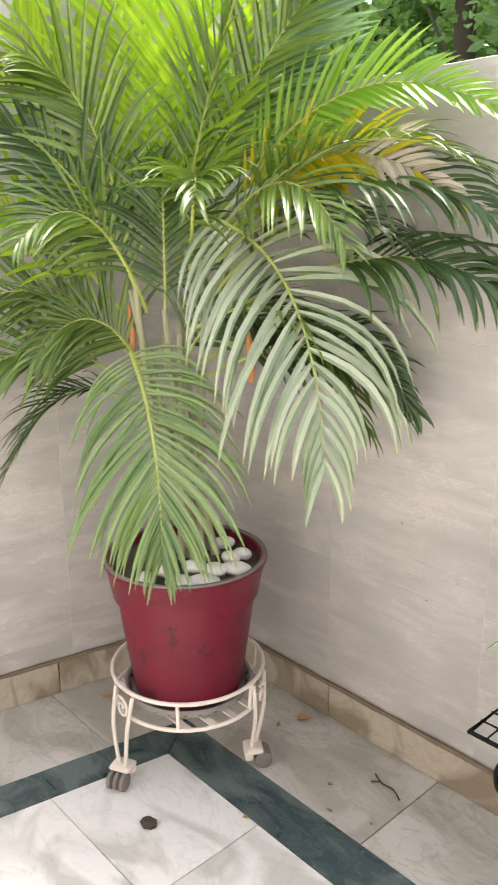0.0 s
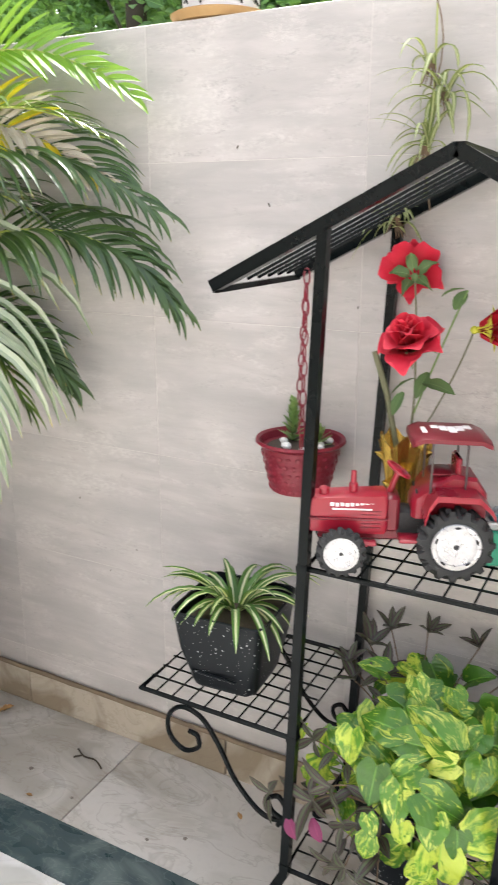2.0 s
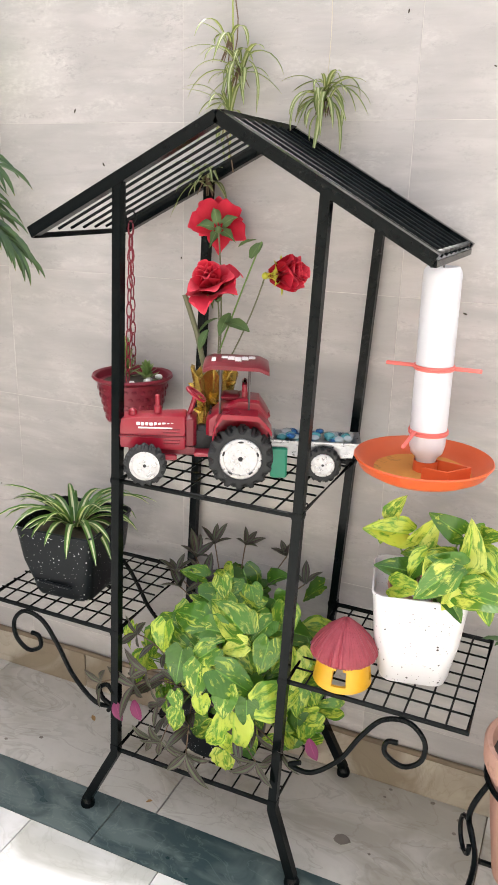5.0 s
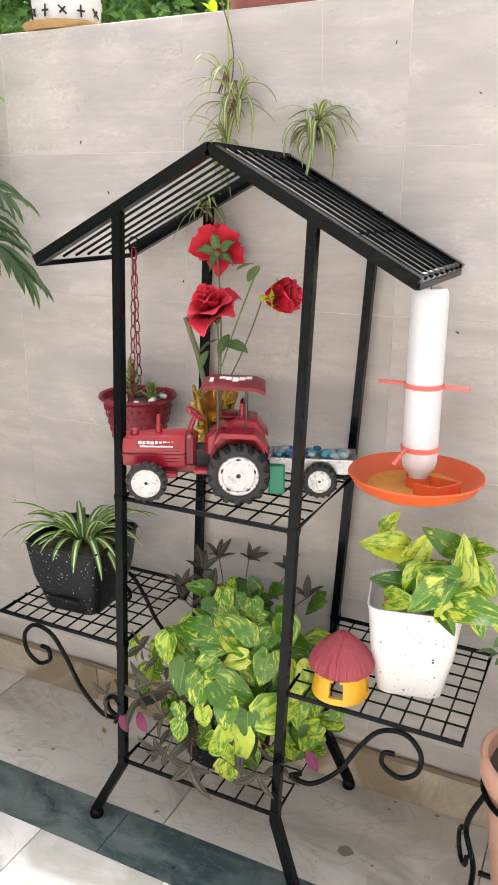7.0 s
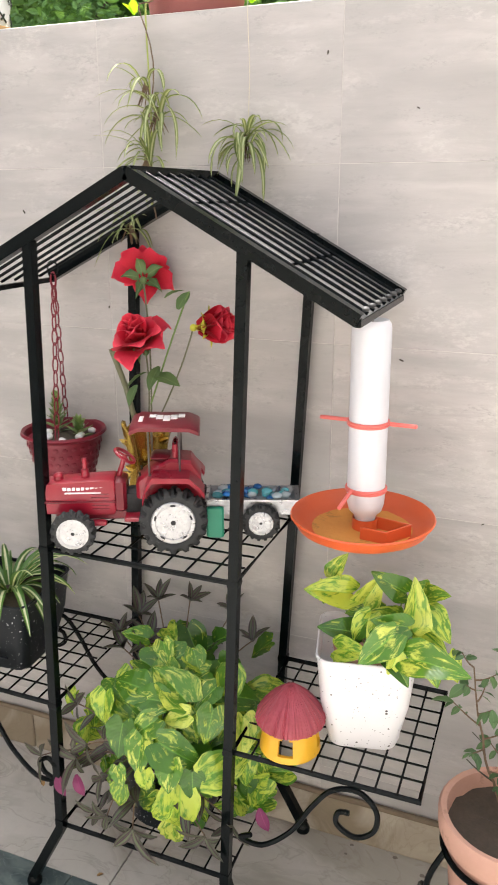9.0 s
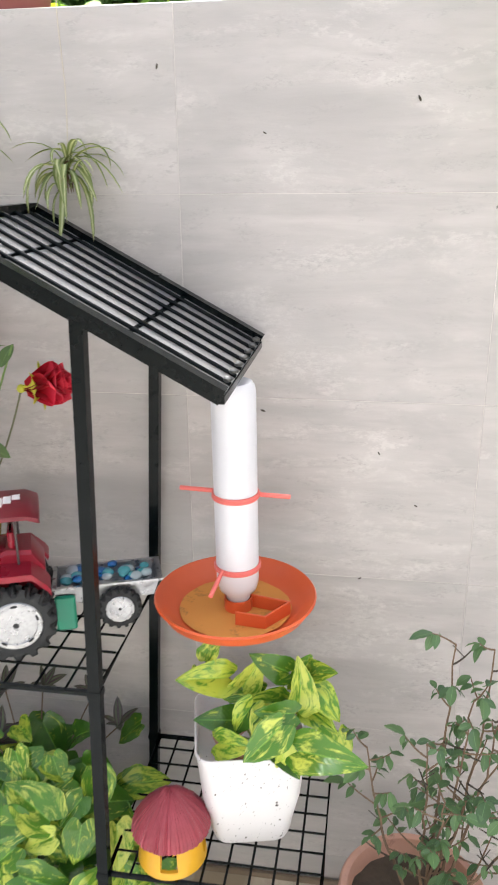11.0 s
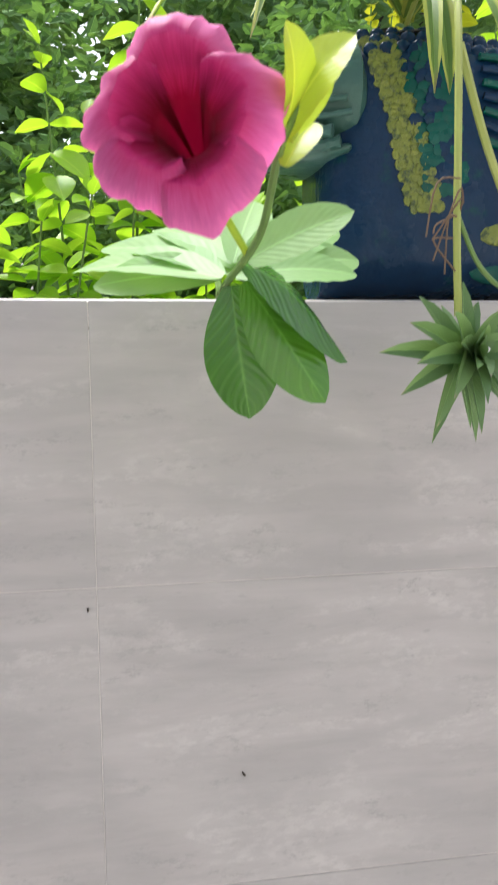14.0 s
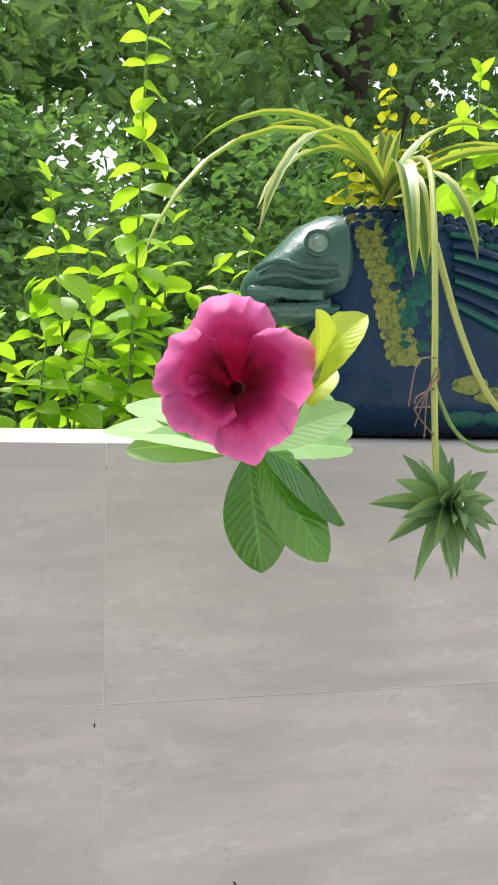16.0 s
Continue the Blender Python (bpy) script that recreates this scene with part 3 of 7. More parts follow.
wall_main = Geo().box((2.0, 0.0906, 0.79), (5.4, 0.18, 1.58))
wall_main = solid("wall_main", wall_main, GROUT, "long courtyard wall faced with warm grey streaked tiles", "wall", kind="structure")
cope = Geo().box((2.0, 0.0951, 1.5925), (5.4, 0.189, 0.025), ch=0.003)
part("coping", cope, surface("pale_coping", (0.55, 0.51, 0.47), (0.66, 0.62, 0.58), 8, 0.6, 0.2), wall_main, "pale stone coping along the wall's top")
wall_side = Geo()
m_side = Matrix.Translation((LW0, 0, 0)) @ Matrix.Rotation(math.atan2(side_dir.y, side_dir.x), 4, "Z")
wall_side.box((1.9, -0.0907, 1.15), (4.4, 0.18, 2.3), m_side)
wall_side = solid("wall_side", wall_side, GROUT, "side courtyard wall faced with warm grey streaked tiles", "wall", kind="structure")
house = Geo().box((2.0, -4.6, 1.4), (9.0, 0.25, 2.8))
house = solid("wall_house", house, PLASTER, "plain cream plastered house wall", "wall", kind="structure")
far_wall = Geo().box((5.2, -2.3, 1.3), (0.2, 4.6, 2.6))
solid("wall_end", far_wall, PLASTER, "plain cream plastered end wall", "wall", kind="structure")

floor = Geo().box((2.0, -2.2, -0.016), (7.0, 4.8, 0.02))
floor = solid("floor", floor, FLOOR_JOINT, "marble courtyard floor with a dark green border", "floor", kind="structure")


def skirt_run(name, m, length, joints, label):
    ob = thing(name, (0, 0, 0), label, "skirting", kind="structure")
    for a, b in zip(joints, joints[1:]):
        g = Geo().box(((a + b) / 2, 0, 0.049), (b - a - 0.003, 0.013, 0.098), m, ch=0.002)
        part("skirting_slab", g, SKIRT_MARBLE, ob)
    g = Geo()
    k = int(length / 0.05)
    pts = [m @ V((joints[0] + (joints[-1] - joints[0]) * i / k, -0.001 if m is M_SKIRT else 0.001, 0.0995 + 0.0008 * math.sin(i * 1.7))) for i in range(k + 1)]
    g.tube(pts, [0.0068 + 0.0030 * noise.noise((i * 0.7, 3.0, 0)) for i in range(k + 1)], 6)
    part("mortar_bead", g, STAIN, ob, "brown stained mortar along its top")
    return ob


M_SKIRT = Matrix.Translation((0, -0.0075, 0))
skirt_run("baseboard", M_SKIRT, 5, [LW0 + 0.01, -0.003, 0.6, 1.2, 1.8, 2.4, 3.0, 3.6, 4.2], "brown stained marble skirting under the long wall")
M_SIDE_SKIRT = m_side @ Matrix.Translation((0, 0.0075, 0))
skirt_run("baseboard", M_SIDE_SKIRT, 4, [0.02, 0.5, 1.1, 1.7, 2.3, 2.9, 3.5], "brown stained marble skirting under the side wall")

# ---- the house-shaped iron plant stand ----
YF, YB = -0.320, -0.022
RACK = 0.037            # the frame has racked sideways a little


def rack(x, z):
    return x + RACK * (z - 1.2)


def R3(x, y, z):
    return V((rack(x, z), y, z))


stand = thing("plant_stand", (1.08, -0.17, 0), "black painted iron plant stand shaped like a small house", "plant stand")
# each post: x at the rafters and at the knee, y
POSTS = [(0.940, 0.899, YF), (1.288, 1.247, YF), (0.949, 0.902, YB), (1.294, 1.236, YB)]
for xt, xk, y in POSTS:
    sgn = -1 if xt < 1.1 else 1

    def on_post(z):
        return V((xk + (xt - xk) * (z - 0.145) / 1.10, y, z))

    g = Geo().tube([on_post(1.250), on_post(0.145)], 0.0080, square=True)
    part("post", g, BLACK_IRON, stand)
    for z in (0.735, 0.418):
        part("weld_collar", Geo().tube([on_post(z + 0.009), on_post(z + 0.003), on_post(z - 0.004)], [0.0086, 0.0096, 0.0086], square=True), BLACK_IRON, stand)
    yo = -0.024 if y == YF else 0.0
    foot = V((0.840 if sgn < 0 else 1.300, y + yo, 0.012))
    g = Geo().tube([on_post(0.158), on_post(0.136), foot + V((0, 0, 0.004))], 0.0088, square=True)
    leg = part("leg", g, BLACK_IRON, stand)
    part("foot_cap", Geo().lathe([(0.0145, 0.0), (0.015, 0.007), (0.012, 0.015), (0.009, 0.019)], 16, (foot.x, foot.y, 0.0)), BLACK_IRON, leg, "black rubber foot cap")

PEAK, TIPL, TIPR = (1.109, 1.341), (0.765, 1.161), (1.452, 1.154)


def rafter(y, to):
    return Geo().tube([R3(PEAK[0], y, PEAK[1]), R3(to[0], y, to[1])], 0.0094, square=True)


for y in (YF, YB):
    for to in (TIPL, TIPR):
        part("rafter", rafter(y, to), BLACK_IRON, stand)
for to in (TIPL, TIPR):
    slope = V((to[0] - PEAK[0], 0, to[1] - PEAK[1])).normalized()
    lift = V((-slope.z, 0, slope.x)) if slope.x > 0 else V((slope.z, 0, -slope.x))
    g = Geo().tube([R3(to[0], YF, to[1]) - lift * 0.006, R3(to[0], YB, to[1]) - lift * 0.006], 0.0045, square=True)
    part("eave_bar", g, BLACK_IRON, stand)
    for f in (() if to is TIPL else (0.22, 0.66)):
        q = (PEAK[0] + (to[0] - PEAK[0]) * f, PEAK[1] + (to[1] - PEAK[1]) * f)
        g = Geo().tube([R3(q[0], YF, q[1]) - lift * 0.004, R3(q[0], YB, q[1]) - lift * 0.004], 0.0055, square=True)
        part("purlin", g, BLACK_IRON, stand)
    for k in range(1, 8):
        y = YF + (YB - YF) * k / 8
        g = Geo().tube([R3(PEAK[0], y, PEAK[1]) + lift * 0.004, R3(to[0], y, to[1]) + lift * 0.004], 0.0027, 8)
        part("roof_bar", g, BLACK_IRON, stand)
        if to is TIPR:
            e = R3(to[0], y, to[1]) + lift * 0.004
            part("weld_bead", Geo().ball(e - slope * 0.006 + lift * 0.004, (0.006, 0.005, 0.004), 8, 5), WELD, stand, "bare silvery weld bead")
    if to is TIPR:
        a, b = R3(PEAK[0], 0, PEAK[1]) - lift * 0.0005, R3(to[0], 0, to[1]) - lift * 0.0005
        ring = [[p + V((0, y, 0)) + lift * q for y, q in ((YF + 0.006, 0), (YB - 0.006, 0), (YB - 0.006, 0.0012), (YF + 0.006, 0.0012))] for p in (a, b)]
        part("rain_sheet", Geo().loft(ring), SMOKE, stand, "smoke-grey see-through sheet under the bars")
part("ridge_bar", Geo().tube([R3(PEAK[0], YF, PEAK[1]), R3(PEAK[0], YB, PEAK[1])], 0.009, square=True), BLACK_IRON, stand)


def mesh_shelf(name, x0, x1, z, nx, ny, label):
    y0, y1 = YF + 0.002, YB
    g = Geo().tube([R3(x0, y0, z), R3(x1, y0, z), R3(x1, y1, z), R3(x0, y1, z)], 0.0050, 8, loop=True)
    rim = part(name, g, BLACK_IRON, stand, label)
    for k in range(1, nx):
        x = x0 + (x1 - x0) * k / nx
        part("wire", Geo().tube([R3(x, y0 - 0.004, z + 0.003), R3(x, y1, z + 0.003)], 0.0019, 6), BLACK_IRON, rim)
    for k in range(1, ny):
        y = y0 + (y1 - y0) * k / ny
        part("wire", Geo().tube([R3(x0, y, z + 0.0065), R3(x1, y, z + 0.0065)], 0.0019, 6), BLACK_IRON, rim)
    return rim


MID_Z, TRAY_Z, LOW_Z = 0.735, 0.418, 0.142
mesh_shelf("shelf", 0.938, 1.286, MID_Z, 8, 7, "black wire mesh shelf")
mesh_shelf("shelf", 0.938, 1.286, LOW_Z, 8, 7, "black wire mesh shelf")
mesh_shelf("side_tray", 1.290, 1.603, TRAY_Z, 9, 8, "black wire mesh side tray")
mesh_shelf("side_tray", 0.625, 0.934, TRAY_Z, 9, 8, "black wire mesh side tray")
for y in (YF, YB):
    for sgn, xp in ((-1, 0.905), (1, 1.262)) if y == YF else ((-1, 0.905),):
        def S(dx, z):
            return (xp + sgn * dx, y, z)
        pts = spline([S(0.022, 0.232), S(0.004, 0.262), S(0.020, 0.292), S(0.040, 0.280), S(0.034, 0.258), S(0.014, 0.246), S(0.055, 0.244), S(0.105, 0.290), S(0.140, 0.352), S(0.175, 0.398),
                      S(0.218, 0.408), S(0.247, 0.380), S(0.245, 0.340), S(0.215, 0.318), S(0.184, 0.334), S(0.186, 0.358), S(0.204, 0.362)][4 if sgn > 0 else 0:], 6)
        part("scroll_bracket", Geo().tube(pts, 0.0046, 8), BLACK_IRON, stand)

# ---- areca palm in a maroon pot on a wheeled ring stand ----
PC = V((-0.155, -0.372, 0))
ring_stand = thing("pot_stand", PC, "chipped cream painted iron ring stand on casters", "pot stand")
for z, r in ((0.252, 0.187), (0.182, 0.183)):
    part("ring", Geo().tube(circle(PC, r, 56, z), 0.0052, 8, loop=True), CREAM_IRON, ring_stand)
for a in range(6):
    ang = radians(-46 + a * 60)
    d = V((math.cos(ang), math.sin(ang), 0))
    part("strut", Geo().tube([PC + d * 0.187 + UP * 0.25, PC + d * 0.183 + UP * 0.182], 0.0045, 8), CREAM_IRON, ring_stand)
for k in range(5):
    y = -0.11 + 0.055 * k
    w = math.sqrt(0.181 ** 2 - y * y)
    part("slat", Geo().box((PC.x, PC.y + y, 0.180), (2 * w, 0.016, 0.005)), CREAM_IRON, ring_stand)
for ang, out in ((-92, 0.203), (27, 0.176), (150, 0.19)):
    a = radians(ang)
    d, s = V((math.cos(a), math.sin(a), 0)), V((-math.sin(a), math.cos(a), 0))
    for q in (-1, 1):
        top = PC + d * 0.187 + s * q * 0.036 + UP * 0.245
        low = PC + d * (out - 0.001) + s * q * 0.016 + UP * 0.062
        part("leg", Geo().tube(spline([top, (top + low) / 2 + d * 0.008 + s * q * 0.004, low, PC + d * out + UP * 0.052], 5), 0.005, 8), CREAM_IRON, ring_stand)
    pts = []
    for i in range(22):
        t = i / 21
        an, r = radians(60 + 470 * t), 0.027 - 0.02 * t
        pts.append(PC + d * 0.194 + s * r * math.cos(an) * (-1) + UP * (0.205 + r * math.sin(an)))
    part("scroll", Geo().tube(pts, 0.0038, 8), CREAM_IRON, ring_stand)
    base = PC + d * out
    mm = Matrix.Translation(base) @ Matrix.Rotation(a + 0.5, 4, "Z")
    g = Geo().box((-0.004, 0, 0.048), (0.046, 0.054, 0.014), mm, ch=0.005)
    g.box((-0.016, 0, 0.036), (0.020, 0.050, 0.024), mm, ch=0.004)
    cas = part("caster", g, CREAM_IRON, ring_stand, "cream painted caster housing")
    for q in (-1, 0, 1):
        mw = mm @ Matrix.Translation((0.020, q * 0.017, 0.022)) @ Matrix.Rotation(radians(90), 4, "X")
        g = Geo().lathe([(0.004, -0.007), (0.016, -0.007), (0.022, -0.004), (0.022, 0.004), (0.016, 0.007), (0.004, 0.007)], 18, m=mw)
        part("wheel", g, RIM_GREY, cas, "dusty grey caster wheel")

g = Geo().lathe([(0.118, 0.185), (0.140, 0.187), (0.152, 0.212), (0.158, 0.214), (0.148, 0.190), (0.02, 0.188)], 40, PC)
tray = solid("drip_tray", g, GREY_MESH, "grey perforated plastic tray under the palm pot", "plant tray", origin=tuple(PC))
for k in range(26):
    a = 2 * math.pi * k / 26
    m = Matrix.Translation(PC + V((0.1475 * math.cos(a), 0.1475 * math.sin(a), 0.2))) @ Matrix.Rotation(a, 4, "Z")
    part("slot", Geo().box((0, 0, 0), (0.006, 0.009, 0.010), m), SOIL, tray, "dark slot in the tray's side")

palm = thing("potted_palm", (PC.x, PC.y, 0.19), "tall areca palm with arching green fronds in a maroon pot", "potted palm")
g = Geo().lathe([(0.115, 0.192), (0.128, 0.195), (0.135, 0.215), (0.158, 0.38), (0.166, 0.448), (0.176, 0.452), (0.178, 0.466), (0.190, 0.525), (0.196, 0.534), (0.197, 0.541),
                 (0.190, 0.544), (0.180, 0.540), (0.174, 0.50), (0.02, 0.495)], 56, PC)
part("pot", g, MAROON, palm, "maroon glazed clay pot with a banded rim")
part("rim", Geo().tube(circle(PC, 0.190, 56, 0.543), 0.0055, 8, loop=True), RIM_GREY, palm, "weathered grey rim")
g = Geo()
rings = []
for r in (0.004, 0.05, 0.10, 0.14, 0.172, 0.182):
    rings.append([PC + V((r * math.cos(6.2832 * j / 36), r * math.sin(6.2832 * j / 36), 0.527 + 0.010 * noise.noise((r * 40, j * 0.6, 2)) - 0.05 * r)) for j in range(36)])
g.loft(rings, caps=True)
part("soil", g, SOIL, palm, "dark damp potting soil")

for k, (dx, dy, sx, sy, rot) in enumerate([(0.130, 0.048, 0.034, 0.024, 20), (0.130, -0.050, 0.033, 0.023, 50), (0.104, 0.006, 0.027, 0.022, 0), (-0.008, 0.128, 0.026, 0.020, 70), (0.076, 0.116, 0.022, 0.016, 10),
                                           (0.034, -0.142, 0.030, 0.020, -40), (0.060, -0.022, 0.026, 0.019, 30), (0.098, -0.092, 0.031, 0.022, 35), (0.074, 0.080, 0.022, 0.017, 15), (0.030, -0.085, 0.022, 0.016, 0)]):
    m = Matrix.Rotation(radians(rot), 4, "Z")
    c = PC + V((dx, dy, 0.527 - 0.05 * math.hypot(dx, dy) + 0.010))
    solid("pebble", Geo().ball((0, 0, 0), (sx * 1.15, sy * 1.2, 0.015), 14, 8, m), PEBBLE, "smooth white pebble on the palm's soil", "pebble", "white pebbles in the palm pot").location = c


def frond(p0, p1, p2, reach, pairs, material, label, normal=None, start=0.16, droop=0.45, spread=58, width=0.021, dead_tip=False, n=26, apart=False):
    """A feather leaf: a stalk along a curve with two rows of narrow leaflets."""
    path = bez(p0, p1, p2, n)
    g, gd, single = Geo(), Geo(), []
    flat = (path[-1] - path[0])
    flat = V((flat.x, flat.y, 0)).normalized()
    for k in range(pairs):
        t = start + (1 - start) * (k + 0.5) / pairs
        i = min(int(t * n), n - 1)
        p = path[i].lerp(path[i + 1], t * n - i)
        tan = (path[i + 1] - path[i]).normalized()
        nor = V(normal) if normal else flat.cross(UP).cross(tan)
        nor = (nor - tan * nor.dot(tan)).normalized()
        if not normal and nor.z < 0:
            nor = -nor
        sd = tan.cross(nor).normalized()
        env = (0.55 + 0.45 * math.sin(math.pi * min(1, t * 1.15))) * (1 - 0.32 * max(0, (t - 0.6) / 0.4))
        for q in (-1, 1):
            ln = 1.12 * reach * env * rng.uniform(0.86, 1.1)
            a = radians(spread * (1.16 - 0.84 * t) + rng.uniform(-5, 5))
            d = (tan * math.cos(a) + sd * q * math.sin(a) + nor * rng.uniform(0.05, 0.3)).normalized()
            pts, c = [V(p)], V(p)
            m = 6
            dr = droop * rng.uniform(0.7, 1.35)
            for s in range(m):
                c = c + d * ln / m
                d = (d + V((0, 0, -dr * (s + 0.6) / m * 0.62))).normalized()
                pts.append(V(c))
            w = 0.72 * width * rng.uniform(0.85, 1.15) * (0.7 + 0.3 * env)
            ws = [w * x for x in (0.45, 0.9, 1.0, 0.95, 0.78, 0.48, 0.06)]
            dry = dead_tip and t > 0.62 and rng.random() < 0.7
            if apart:
                single.append((Geo().ribbon(pts, ws, nor, 0.2, 3), dry))
            else:
                (gd if dry else g).ribbon(pts, ws, nor, 0.2, 3)
    r0 = 0.0055
    ob = part("frond", Geo().tube(path, [r0 * (1 - 0.78 * i / n) for i in range(n + 1)], 6), RACHIS, palm, label)
    for leaf, dry in single:
        part("leaflet", leaf, DEAD if dry else material, ob, "bleached dry leaflet" if dry else "")
    if not apart:
        tagged(part("foliage", g, material, ob), "many narrow leaflets of one frond", kind="stuff")
    if gd.v:
        tagged(part("dry_foliage", gd, DEAD, ob), "bleached dry leaflets", kind="stuff")
    return ob


GREEN, LIGHT, YEL, SHADED = "arching green feather frond", "bright yellow-green frond, coloured as sunlit", "frond yellowing at its base", "dark frond, coloured as in shade"
FACE = (0.60, -0.62, 0.50)
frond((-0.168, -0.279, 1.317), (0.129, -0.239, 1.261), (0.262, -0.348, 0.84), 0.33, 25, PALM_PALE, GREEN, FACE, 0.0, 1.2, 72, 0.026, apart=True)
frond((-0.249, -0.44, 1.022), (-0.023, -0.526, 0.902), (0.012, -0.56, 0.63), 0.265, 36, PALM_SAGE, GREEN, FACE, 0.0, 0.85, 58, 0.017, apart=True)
frond((-0.25, -0.22, 1.20), (0.02, -0.14, 1.60), (0.38, -0.11, 1.33), 0.15, 28, PALM_YELLOW, YEL, (0.35, -0.8, 0.45), 0.2, 0.2, 60, 0.024, True, apart=True)
frond((-0.27, -0.20, 1.24), (0.05, -0.12, 1.74), (0.46, -0.08, 1.47), 0.15, 28, PALM_MID, LIGHT, (0.35, -0.8, 0.45), 0.2, 0.15, 54, 0.023, apart=True)
frond((-0.22, -0.25, 1.18), (0.14, -0.15, 1.54), (0.50, -0.09, 1.27), 0.22, 24, PALM_DARK, SHADED, (0.25, -0.5, 0.8), 0.25, 0.8, 46, 0.020)
frond((-0.12, -0.22, 1.12), (0.33, -0.12, 1.36), (0.54, -0.09, 1.10), 0.19, 26, PALM_DARK, SHADED, (0.25, -0.5, 0.8), 0.3, 1.1, 46, 0.019)
frond((-0.20, -0.27, 0.95), (0.12, -0.14, 1.14), (0.28, -0.09, 0.92), 0.16, 28, PALM_DARK, SHADED, (0.25, -0.5, 0.8), 0.2, 0.7, 50, 0.021)
frond((-0.22, -0.30, 1.05), (0.05, -0.22, 1.26), (0.22, -0.17, 0.88), 0.19, 22, PALM, GREEN, None, 0.2, 0.5, 60, 0.020)
frond((-0.30, -0.12, 1.25), (-0.22, -0.06, 1.75), (0.10, -0.055, 1.86), 0.22, 22, PALM_TEAL, "bluish frond fanning against the wall", (0.6, -0.8, 0.1), 0.2, 0.1, 62, 0.024)
frond((-0.28, -0.15, 1.20), (-0.20, -0.06, 1.60), (-0.02, -0.05, 1.95), 0.24, 21, PALM_TEAL, "bluish frond fanning against the wall", (0.7, -0.7, 0.1), 0.2, 0.1, 55, 0.024)
frond((-0.35, -0.35, 1.15), (-0.45, -0.36, 1.70), (-0.40, -0.62, 1.62), 0.22, 25, PALM, GREEN, (0.5, -0.6, 0.6), 0.2, 0.35, 52, 0.020)
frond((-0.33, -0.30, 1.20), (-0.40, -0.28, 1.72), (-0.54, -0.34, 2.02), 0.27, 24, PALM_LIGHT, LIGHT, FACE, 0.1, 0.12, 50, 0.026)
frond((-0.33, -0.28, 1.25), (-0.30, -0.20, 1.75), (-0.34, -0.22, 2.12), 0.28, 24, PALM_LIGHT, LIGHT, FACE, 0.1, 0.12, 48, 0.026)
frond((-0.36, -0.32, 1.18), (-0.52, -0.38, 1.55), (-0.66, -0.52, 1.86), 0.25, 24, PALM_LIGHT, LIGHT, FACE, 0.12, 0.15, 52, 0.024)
frond((-0.30, -0.26, 1.25), (-0.16, -0.24, 1.70), (0.06, -0.34, 1.80), 0.20, 24, PALM, GREEN, (0.3, -0.5, 0.8), 0.15, 0.35, 56, 0.018)
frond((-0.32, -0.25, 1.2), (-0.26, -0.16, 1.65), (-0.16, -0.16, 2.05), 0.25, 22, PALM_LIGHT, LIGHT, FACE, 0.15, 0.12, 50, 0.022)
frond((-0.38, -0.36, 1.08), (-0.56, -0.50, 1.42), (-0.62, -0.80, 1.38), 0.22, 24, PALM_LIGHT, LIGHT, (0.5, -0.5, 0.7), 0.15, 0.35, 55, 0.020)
frond((-0.38, -0.36, 1.00), (-0.50, -0.52, 1.28), (-0.56, -0.80, 1.05), 0.21, 24, PALM, GREEN, (0.5, -0.4, 0.8), 0.15, 0.5, 58, 0.019)
frond((-0.36, -0.38, 0.92), (-0.48, -0.56, 1.15), (-0.52, -0.80, 0.86), 0.20, 24, PALM, GREEN, (0.5, -0.4, 0.8), 0.15, 0.55, 58, 0.018)
frond((-0.34, -0.36, 0.86), (-0.44, -0.50, 1.02), (-0.46, -0.66, 0.74), 0.18, 22, PALM_DARK, SHADED, None, 0.15, 0.5, 58, 0.017)
frond((-0.32, -0.34, 1.10), (-0.36, -0.46, 1.45), (-0.32, -0.66, 1.26), 0.20, 22, PALM, GREEN, (0.6, -0.5, 0.6), 0.15, 0.5, 58, 0.017)
frond((-0.24, -0.27, 1.20), (-0.12, -0.34, 1.50), (0.02, -0.46, 1.34), 0.19, 22, PALM, GREEN, (0.5, -0.5, 0.7), 0.2, 0.5, 58, 0.017)
frond((-0.20, -0.25, 1.22), (0.04, -0.25, 1.52), (0.24, -0.28, 1.26), 0.20, 22, PALM, GREEN, (0.4, -0.5, 0.7), 0.2, 0.4, 58, 0.018)
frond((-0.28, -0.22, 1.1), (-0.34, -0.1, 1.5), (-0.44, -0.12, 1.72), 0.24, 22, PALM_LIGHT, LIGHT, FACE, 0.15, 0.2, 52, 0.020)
frond((-0.26, -0.3, 0.95), (-0.2, -0.2, 1.2), (-0.02, -0.2, 1.06), 0.18, 20, PALM_DARK, SHADED, (0.5, -0.5, 0.6), 0.15, 0.5, 58, 0.018)
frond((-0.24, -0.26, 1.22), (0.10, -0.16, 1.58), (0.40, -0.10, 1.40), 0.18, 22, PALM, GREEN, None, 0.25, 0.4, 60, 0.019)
frond((-0.22, -0.24, 1.12), (0.06, -0.14, 1.46), (0.30, -0.09, 1.20), 0.19, 26, PALM_DARK, SHADED, None, 0.2, 0.6, 60, 0.022)
frond((-0.22, -0.26, 0.98), (0.04, -0.13, 1.2), (0.24, -0.08, 0.90), 0.19, 24, PALM_DARK, SHADED, None, 0.2, 0.6, 60, 0.018)
frond((-0.30, -0.24, 1.22), (-0.22, -0.14, 1.62), (0.02, -0.12, 1.78), 0.22, 26, PALM, GREEN, (0.6, -0.7, 0.2), 0.15, 0.2, 56, 0.020)
